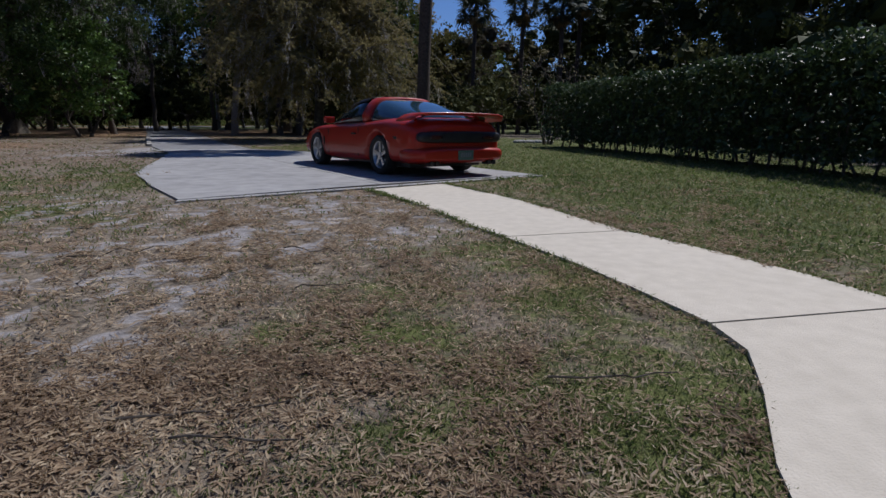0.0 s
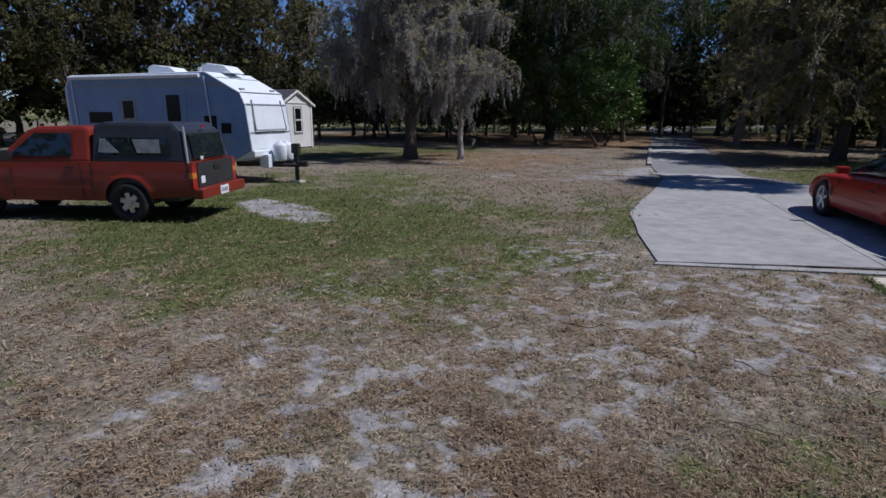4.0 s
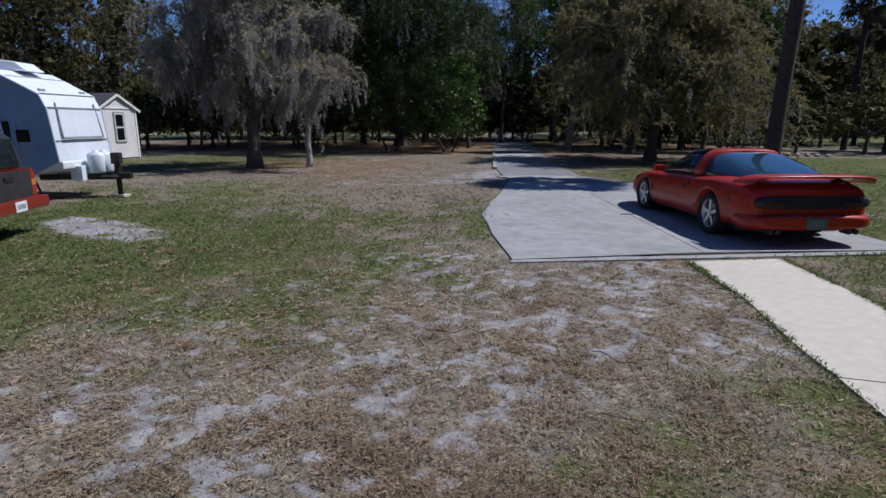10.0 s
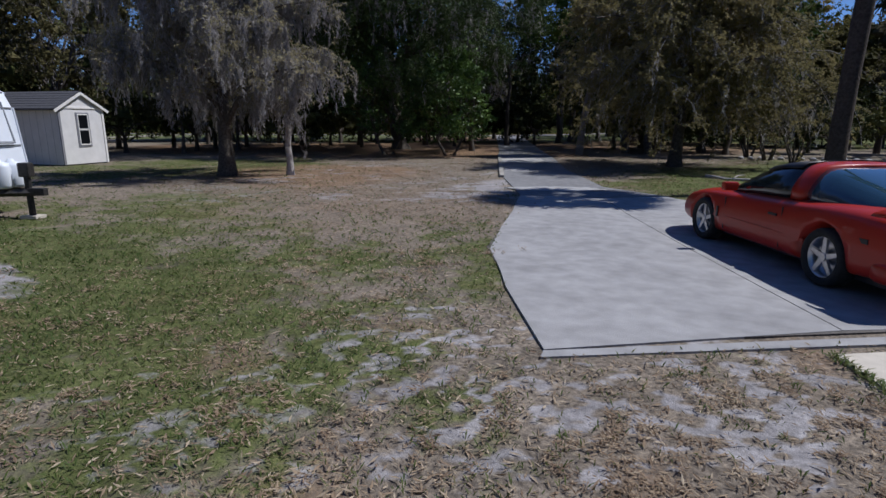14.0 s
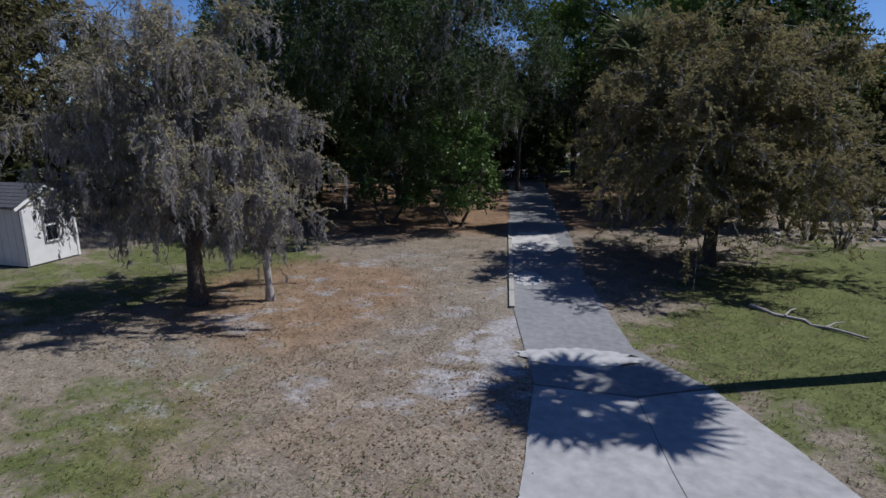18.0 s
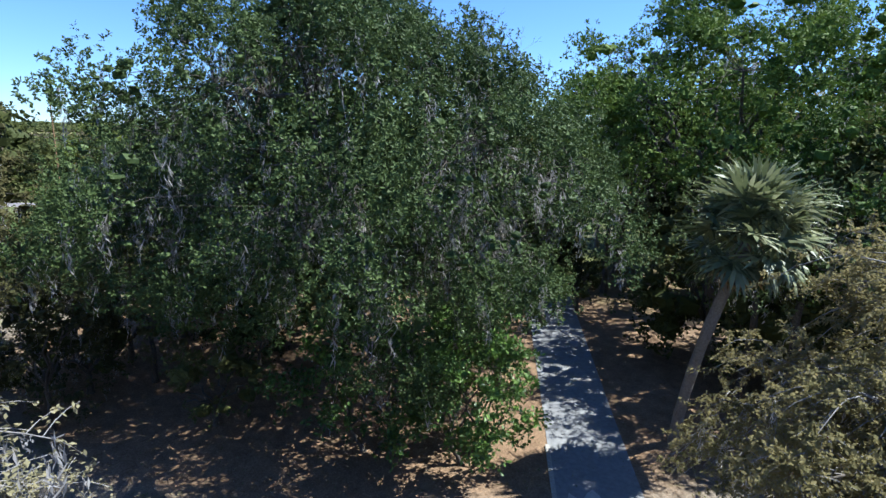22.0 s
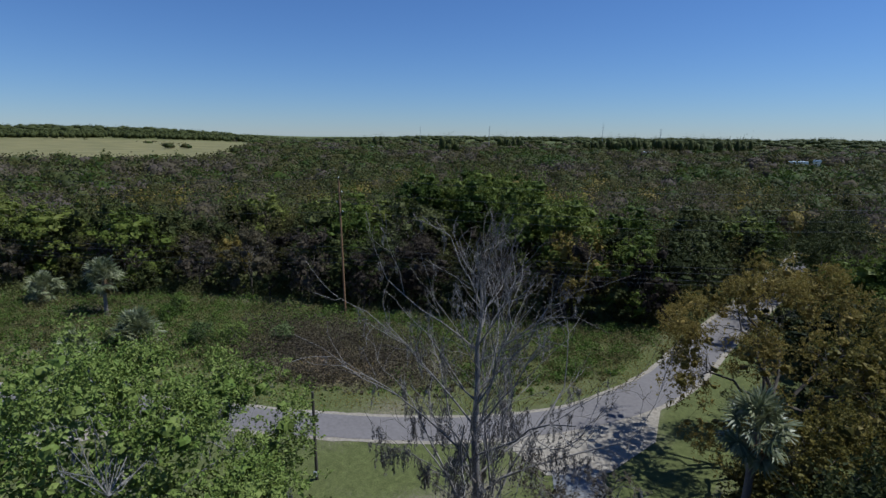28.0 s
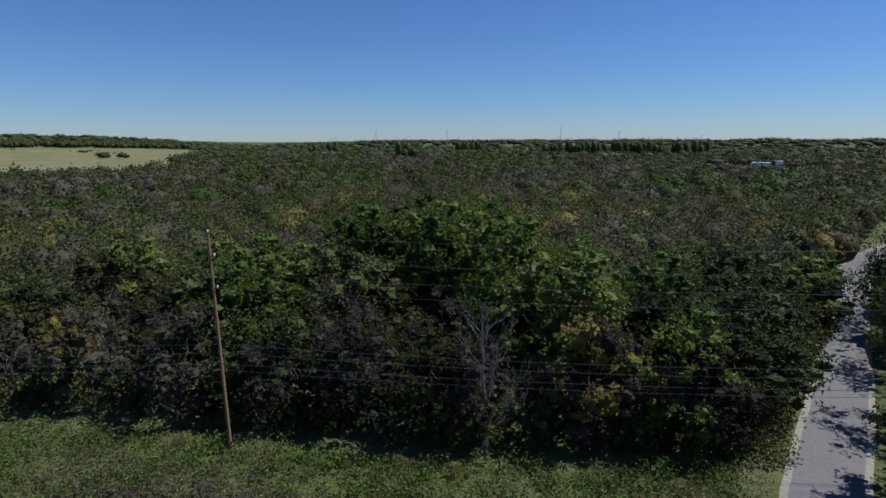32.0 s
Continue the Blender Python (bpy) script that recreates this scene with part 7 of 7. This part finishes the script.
def wires(a, b, sag, name, label):
    w = thing(name, label, "power line")
    for p, q in zip(a, b):
        t = np.linspace(0, 1, 26)[:, None]
        pts = np.array(p) * (1 - t) + np.array(q) * t - np.array([0, 0, 1.0]) * (sag * 4 * t * (1 - t))
        mesh_object("wire", *tubes([(pts, np.full(26, 0.016))], 5), M_WIRE, w)


t1 = utility_pole(-74.4, 83.5, 20.0, (-0.9, 0.2))
t0 = utility_pole(-128.0, 55.0, 19.0, (0.1, 0.0))
t2 = utility_pole(-20.0, 112.5, 19.5, (0.0, 0.0))
wires(t0, t1, 0.9, "power_line", "sagging overhead wires along the road")
wires(t1, t2, 0.9, "power_line", "sagging overhead wires along the road")


def service_pole(x, y, h):
    p = thing("service_pole", "short dark service pole with slack guy wires", "utility pole", spot(x, y))
    rod("pole", (0, 0, -0.3), (-0.12, 0, h), 0.13, M_POST, p, "", 10, 0.10)
    rod("guy_wire", (-0.1, 0, h - 0.4), (-3.6, -2.4, 0.0), 0.014, M_WIRE, p, "", 5)
    rod("guy_wire", (-0.1, 0, h - 0.6), (-2.3, -2.6, 0.0), 0.014, M_WIRE, p, "", 5)
    boxed("meter_box", (0.24, 0.18, 0.40), (0.02, -0.16, 0.55), M_TRIM, p, "grey meter box", 0.02)
    for z in (h - 0.2, h - 0.9):
        rod("bolt", (-0.25, 0, z), (0.12, 0, z), 0.025, M_STEEL, p, "", 6)


service_pole(-50.6, 58.2, 7.3)


def lamp_pole(x, y, h):
    p = thing("utility_pole", "grey utility pole with a short arm across the road", "utility pole", spot(x, y))
    rod("pole", (0, 0, -0.3), (-0.2, 0, h), 0.14, M_POST, p, "", 10, 0.1)
    rod("crossarm", (-0.9, 0, h - 0.3), (0.5, 0, h - 0.2), 0.05, M_POST, p, "", 6)
    for s in (-0.8, 0.4):
        rod("insulator", (s, 0, h - 0.27), (s, 0, h - 0.05), 0.05, M_INSULATOR, p, "", 8)


lamp_pole(-108.0, 70.0, 11.0)


def far_building(x, y, w, d, h, turn, label):
    b = thing("farm_building", label, "building", spot(x, y, turn), "distant farm buildings")
    boxed("wall", (w, d, h), (0, 0, h / 2), M_SHED_TRIM, b, "pale walls", 0.0)
    prism("roof", [(-w / 2 - 0.5, h), (0, h + d * 0.16), (w / 2 + 0.5, h)] if w < d else [(-w / 2 - 0.5, h), (-w / 2, h + 1.6), (w / 2, h + 1.6), (w / 2 + 0.5, h)], d / 2 + 0.4, M_ROOF_FAR, b, "pale blue metal roof", bevel=0.0)
    for i in range(5):
        boxed("window", (w / 9, 0.1, h * 0.4), (-w / 2 + (i + 0.5) * w / 5, -d / 2 - 0.05, h * 0.5), M_FRAME, b, "", 0.0)


far_building(-60, 563, 15, 9, 4.2, 4, "long pale blue-roofed farm building in the distance")
far_building(-48, 575, 6, 5, 5.5, 4, "long pale blue-roofed farm building in the distance")
far_building(-215, 700, 22, 14, 6, 14, "white farmhouse in the distance")
far_building(-600, 640, 14, 10, 5, 30, "small white house in the distance")
for x, y, h in ((-560, 900, 46), (-380, 980, 52), (-720, 900, 44), (-250, 860, 40)):
    mast = thing("mast", "thin lattice mast on the skyline", "mast", spot(x, y), "masts on the skyline")
    rod("tower", (0, 0, 0), (0, 0, h), 0.5, M_TRIM, mast, "", 6, 0.25)
    for f in (0.75, 0.85, 0.95):
        rod("arm", (-2.2, 0, h * f), (2.2, 0, h * f), 0.2, M_TRIM, mast, "", 5)


# ---- small things in the yard ----
def fallen_branch():
    rng = np.random.default_rng(3)
    b = thing("fallen_branch", "pale fallen branch lying in the grass", "branch")
    paths = [(curve_to(rng, (-4.0 * U, 20.2 * U, 0.05), (-1.6 * U, 19.1 * U, 0.06), 8, 0, 0.04), np.linspace(0.06, 0.03, 8)), (curve_to(rng, (-3.2 * U, 19.8 * U, 0.06), (-3.0 * U, 20.5 * U, 0.12), 5, 0, 0.08), np.linspace(0.03, 0.01, 5)), (curve_to(rng, (-2.4 * U, 19.4 * U, 0.06), (-2.0 * U, 19.9 * U, 0.15), 5, 0, 0.08), np.linspace(0.03, 0.01, 5))]
    mesh_object("branch_wood", *tubes(paths, 7), M_PALE_BARK, b, smooth=True)


fallen_branch()


def inside(poly, x, y):
    hit = False
    for (a, b), (c, d) in zip(poly, poly[1:] + poly[:1]):
        if (b > y) != (d > y) and x < (c - a) * (y - b) / (d - b) + a:
            hit = not hit
    return hit


def tussocks():
    """Tangled tufts of dry grass lying on the sand, each one a low heap of straw."""
    rng = np.random.default_rng(61)
    P, D, W = [], [], []
    k = 0
    while k < 3000:
        a, r = radians(rng.uniform(-32, 95)), 1.0 * math.exp(rng.uniform(0, 2.2))
        x, y = -math.sin(a) * r, 0.1 + math.cos(a) * r
        if y > 5.0 + (x + 2.5) * 0.9 and x > -4 or inside(walk_left + walk_right[::-1], x + 0.05, y):
            continue
        s, g, l = cover(x, y)
        if s > 0.6 or rng.uniform() > 0.25 + 1.3 * noise.noise(Vector((x * 2.2, y * 2.2, 5.5))) + 0.3 * (1 - g):
            k += 0.05
            continue
        k += 1
        n = 26
        t = rng.uniform(0, 2 * np.pi, n)
        rad = 0.05 * rng.uniform(0.5, 1.6) * (1 + 0.06 * r)
        o = rng.normal(size=(n, 2)) * rad * 0.6
        top = 0.022 * rng.uniform(0.4, 1.3) * np.exp(-(o ** 2).sum(1) / (rad * rad))
        d = np.stack([np.cos(t), np.sin(t), rng.uniform(-0.25, 0.45, n)], 1)
        P.append(np.array([x * U, y * U, 0.004]) + np.hstack([o, (top * rng.uniform(0.3, 1, n))[:, None]]))
        D.append(d * 0.036 * rng.uniform(0.4, 1.4, (n, 1)) * (1 + 0.05 * r))
        W.append(np.full((n, 1), 0.0026 * (1 + 0.16 * r)))
    P, D, W = np.concatenate(P), np.concatenate(D), np.concatenate(W)
    s = unit(np.cross(D, np.array([0, 0, 1.0]))) * W
    V = np.stack([P, P + D * 0.5 + s + np.array([0, 0, 0.004]), P + D, P + D * 0.5 - s], 1).reshape(-1, 3)
    V[:, 2] = np.maximum(V[:, 2], 0.001)
    tagged(mesh_object("dry_tussocks", V, np.arange(len(V)).reshape(-1, 4), M_DEAD), "pale tufts of dry pulled grass on the sand", "grass", kind="stuff")

tussocks()


def twig(x, y, a, ln, seed, label):
    rng = np.random.default_rng(seed)
    t = thing("twig", label, "twig", group="twigs in the yard")
    e = (x + math.cos(a) * ln, y + math.sin(a) * ln)
    paths = [(curve_to(rng, (x * U, y * U, 0.02), (e[0] * U, e[1] * U, 0.025), 7, 0, 0.05), np.linspace(0.0045, 0.0025, 7))]
    mesh_object("stick", *tubes(paths, 5), M_BARK, t)


for i, (x, y, a, ln) in enumerate(((-0.75, 1.45, 0.25, 0.45), (-0.55, 1.38, 0.0, 0.3), (-0.60, 2.6, 0.3, 0.25), (0.4, 1.75, 0.1, 0.4), (-2.0, 3.1, 0.6, 0.5), (-1.6, 2.6, 2.0, 0.3), (-0.9, 3.4, -0.3, 0.35), (-3.4, 2.7, 0.4, 0.4))):
    twig(x, y, a, ln, i, "thin dark stick lying on the sandy ground")

edge_rng = np.random.default_rng(21)
stones = thing("garden_edging", "row of pale rounded stones edging the garden bed", "edging")
for i in range(26):
    t = i / 25
    c = Vector((2.6, 24.0)).lerp(Vector((6.0, 25.5)), t) if i < 13 else Vector((-4.6, 31.2)).lerp(Vector((0.4, 32.6)), (t - 0.5) * 2)
    bm = bmesh.new()
    bmesh.ops.create_icosphere(bm, subdivisions=2, radius=1)
    for v in bm.verts:
        v.co *= 1 + 0.12 * noise.noise(v.co * 1.7 + Vector((i, 0, 0)))
        v.co.x, v.co.y, v.co.z = v.co.x * 0.17, v.co.y * 0.13, v.co.z * 0.11
    bmesh.ops.rotate(bm, matrix=Matrix.Rotation(edge_rng.uniform(0, 6), 3, "Z"), verts=bm.verts)
    bmesh.ops.translate(bm, vec=(c.x * U + edge_rng.normal() * 0.03, c.y * U, 0.05), verts=bm.verts)
    part("stone", bm, M_CHIP, stones, "", True)


def ground_cover():
    """Blades and dead leaves, dense where the yard is seen close."""
    rng = np.random.default_rng(31)

    walk_poly = walk_left + walk_right[::-1]
    pad_poly = [(-2.5, 5.3), (1.4, 8.65), (-0.3, 11.05), (-2.6, 13.5), (-3.9, 14.7), (-5.6, 15.7), (-8.4, 20.2), (-11.7, 26.7), (-13.9, 25.3), (-8.9, 16.5), (-6.55, 13.0), (-5.6, 10.8), (-4.4, 7.95), (-3.5, 6.6)]
    blades, leaves, big = [], [], []
    n = 230000
    for a, u in zip(rng.uniform(-58, 100, n), rng.uniform(0, 1, n)):
        r = 0.9 * math.exp(u * math.log(38))
        x, y = -math.sin(radians(a)) * r, 0.1 + math.cos(radians(a)) * r
        if inside(walk_poly, x, y) or inside(pad_poly, x, y):
            continue
        s, g, l = cover(x, y)
        v = rng.uniform()
        if v < (1 - s * 1.2) * (0.04 + g * 0.75):
            blades.append((x, y, r))
        elif v > 1 - (0.5 + 0.45 * l) * (1 - s * 1.1) * (0.25 + 1.5 * max(0.0, 0.5 + noise.noise(Vector((x * 8, y * 8, 4.0))))):
            (leaves if r < 9 else big).append((x, y, r))
    for line, off in ((walk_left, -1), (walk_right, 1)):
        for (a, b), (c, d) in zip(line, line[1:]):
            ln = math.hypot(c - a, d - b)
            for k in range(int(ln * 160)):
                u, v = rng.uniform(0, 1), rng.exponential(0.03) - 0.012
                x, y = a + (c - a) * u + off * abs(d - b) / ln * v, b + (d - b) * u - off * (c - a) / ln * v * (1 if d > b else -1) * 0.5
                if noise.noise(Vector((x * 3.0, y * 3.0, 9.0))) > -0.25:
                    blades.append((x, y, max(1.5, math.hypot(x, y))))
    B = np.array(blades)
    n = len(B)
    p = np.stack([B[:, 0] * U, B[:, 1] * U, np.zeros(n)], 1)
    far = np.clip(B[:, 2] / 4.0, 0.55, 2.8)[:, None]
    V = []
    for k in range(2):
        a = rng.uniform(0, 2 * np.pi, n)
        out = np.stack([np.cos(a), np.sin(a), np.zeros(n)], 1)
        side = np.stack([-np.sin(a), np.cos(a), np.zeros(n)], 1)
        h = rng.uniform(0.012, 0.032, (n, 1)) * np.minimum(far, 1.6)
        w = 0.0042 * far
        root = p + out * 0.012 * k - np.array([0, 0, 0.006])
        tip = root + out * h * rng.uniform(0.6, 2.2, (n, 1)) + np.array([0, 0, 1.0]) * (h + 0.006)
        mid = (root + tip) / 2 + np.array([0, 0, 1.0]) * h * 0.25
        V.append(np.stack([root, mid + side * w, tip, mid - side * w], 1))
    V = np.concatenate(V).reshape(-1, 3)
    tagged(mesh_object("grass", V, np.arange(len(V)).reshape(-1, 4), M_BLADE), "short green and straw-coloured grass tufts", "grass", kind="stuff")
    for name, L, lab in (("dead_leaves", leaves, "curled tan dead leaves strewn on sand"), ("leaf_litter", big, "orange-brown leaf litter under the trees")):
        L = np.array(L)
        q = np.stack([L[:, 0] * U, L[:, 1] * U, rng.uniform(0.002, 0.014, len(L))], 1)
        V, F = leaf_quads(rng, q, 0.048 * np.clip(L[:, 2:3] / 3.0, 0.7, 1.35), 0.2, 1.6)
        V[:, 2] = np.maximum(V[:, 2], 0.0)
        tagged(mesh_object(name, V, F, M_DEAD), lab, "leaves", kind="stuff")


ground_cover()


def deep_litter():
    """Fallen oak leaves lying thick between the moss tree, the lane and the live oak."""
    rng = np.random.default_rng(71)
    n = 60000
    x, y = rng.uniform(-21, -3, n), rng.uniform(9, 31, n)
    lane_mid = -6.2 - (y - 13.0) * 0.545
    keep = (np.abs(x - lane_mid) > 1.55) | (y < 13)
    keep &= ~((x > -5.2) & (y < 14))
    thick = np.array([0.5 + 0.9 * noise.noise(Vector((a * 0.9, b * 0.9, 6.0))) + 0.5 * noise.noise(Vector((a * 4, b * 4, 2.0))) for a, b in zip(x, y)])
    keep &= rng.uniform(0, 1, n) < thick
    q = np.stack([x[keep] * U, y[keep] * U, rng.uniform(0.003, 0.010, keep.sum())], 1)
    V, F = leaf_quads(rng, q, 0.07, 0.5, 4.0)
    V[:, 2] = np.maximum(V[:, 2], 0.0)
    tagged(mesh_object("leaf_litter", V, F, M_DEAD), "brown fallen oak leaves lying thick on the grass", "leaves", kind="stuff")


deep_litter()


def roadside_brush():
    """Low shrubs and weeds between the road and the woods, and in the clearing."""
    rng = np.random.default_rng(41)
    sets = {"green": [], "brown": [], "pale": []}
    for i in range(2300):
        x = rng.uniform(-118, -40)
        lo = between(x, [(-118, 33), (-79.5, 53.5), (-61.8, 62.8), (-46, 73), (-39, 86)])
        hi = between(x, EDGE) + 1
        y = lo + (hi - lo) * rng.uniform(0.10, 0.86)
        brown = blob(x, y, -65, 74, 15, 8)
        tall = rng.uniform(0.4, 1.25) * (0.35 + 1.1 * smooth(0.12, 0.3, (y - lo) / (hi - lo))) * (1.6 if y > hi - 3 or (x < -74 and rng.uniform() < 0.5) else 1) * (1.6 if brown > 0.5 else 0.8)
        r = tall * rng.uniform(0.8, 1.6)
        n = int(18 + 42 * tall)
        d = unit(rng.normal(size=(n, 3)))
        d[:, 2] = np.abs(d[:, 2])
        p = np.array([x * U, y * U, 0.02]) + d * np.array([r, r, tall]) * rng.uniform(0.5, 1.05, (n, 1))
        sets["brown" if rng.uniform() < brown else ("pale" if rng.uniform() < 0.42 else "green")].append(p)
    for k, mt, lab in (("green", M_BRIGHT, "low green weeds and shrubs by the road"), ("brown", M_WOOD_BROWN, "brown dry brush by the road"), ("pale", M_OLIVE, "pale dry weeds by the road")):
        tagged(mesh_object("roadside_brush", *leaf_quads(rng, np.concatenate(sets[k]), 0.27, 0.55, 0.4), mt), lab, "brush", kind="stuff")
    edge = []
    for i in range(260):
        x = rng.uniform(-150, -40)
        y = between(x, EDGE) + rng.uniform(-1.5, 3.0)
        tall, n = rng.uniform(1.2, 3.4), 130
        d = unit(rng.normal(size=(n, 3)))
        d[:, 2] = np.abs(d[:, 2])
        edge.append(np.array([x * U, y * U, 0.05]) + d * np.array([1.9, 1.9, tall]) * rng.uniform(0.55, 1.05, (n, 1)))
    for i in range(110):
        y = rng.uniform(104, 175)
        x = between(y, ROAD_X) - rng.uniform(3.2, 6.0)
        tall, n = rng.uniform(0.8, 3.0), 110
        d = unit(rng.normal(size=(n, 3)))
        d[:, 2] = np.abs(d[:, 2])
        edge.append(np.array([x * U, y * U, 0.05]) + d * np.array([1.8, 1.8, tall]) * rng.uniform(0.55, 1.05, (n, 1)))
    tagged(mesh_object("woodland_edge", *leaf_quads(rng, np.concatenate(edge), 0.36, 0.55, 0.4), M_WOODS), "dark leafy undergrowth along the edge of the woods", "brush", kind="stuff")
    n = 60000
    x = rng.uniform(-118, -38, n)
    lo = np.interp(x, [-118, -79.5, -61.8, -46, -39], [33, 53.2, 62.5, 72.8, 84])
    hi = np.interp(x, [a for a, _ in EDGE], [b for _, b in EDGE]) + 1
    y = lo + (np.minimum(hi, 108) - lo) * rng.uniform(0, 1, n)
    q = np.stack([x * U, y * U, rng.uniform(0.0, 0.12, n)], 1)
    tagged(mesh_object("roadside_grass", *leaf_quads(rng, q, 0.24, 0.3, 0.2), M_YELLOW), "rough grass between the road and the woods", "grass", kind="stuff")


roadside_brush()
for i, (x, y, h) in enumerate(((-79, 66.5, 3.2), (-76, 68.5, 3.6), (-89, 68, 2.6), (-72.0, 72.0, 3.0), (-92.0, 71.0, 3.0), (-70.4, 51.2, 2.4))):
    tree("roadside_shrub", "leafy green shrub near the road", spot(x, y, i * 40), h, h * 0.5, 0.3, 70, 1500, 0.24, M_BRIGHT if i % 3 else M_OAK, 0.06, M_BARK, 0.35, 0, seed=200 + i, fork=0.2, majors=6, stems=2, group="roadside shrubs", category="shrub")
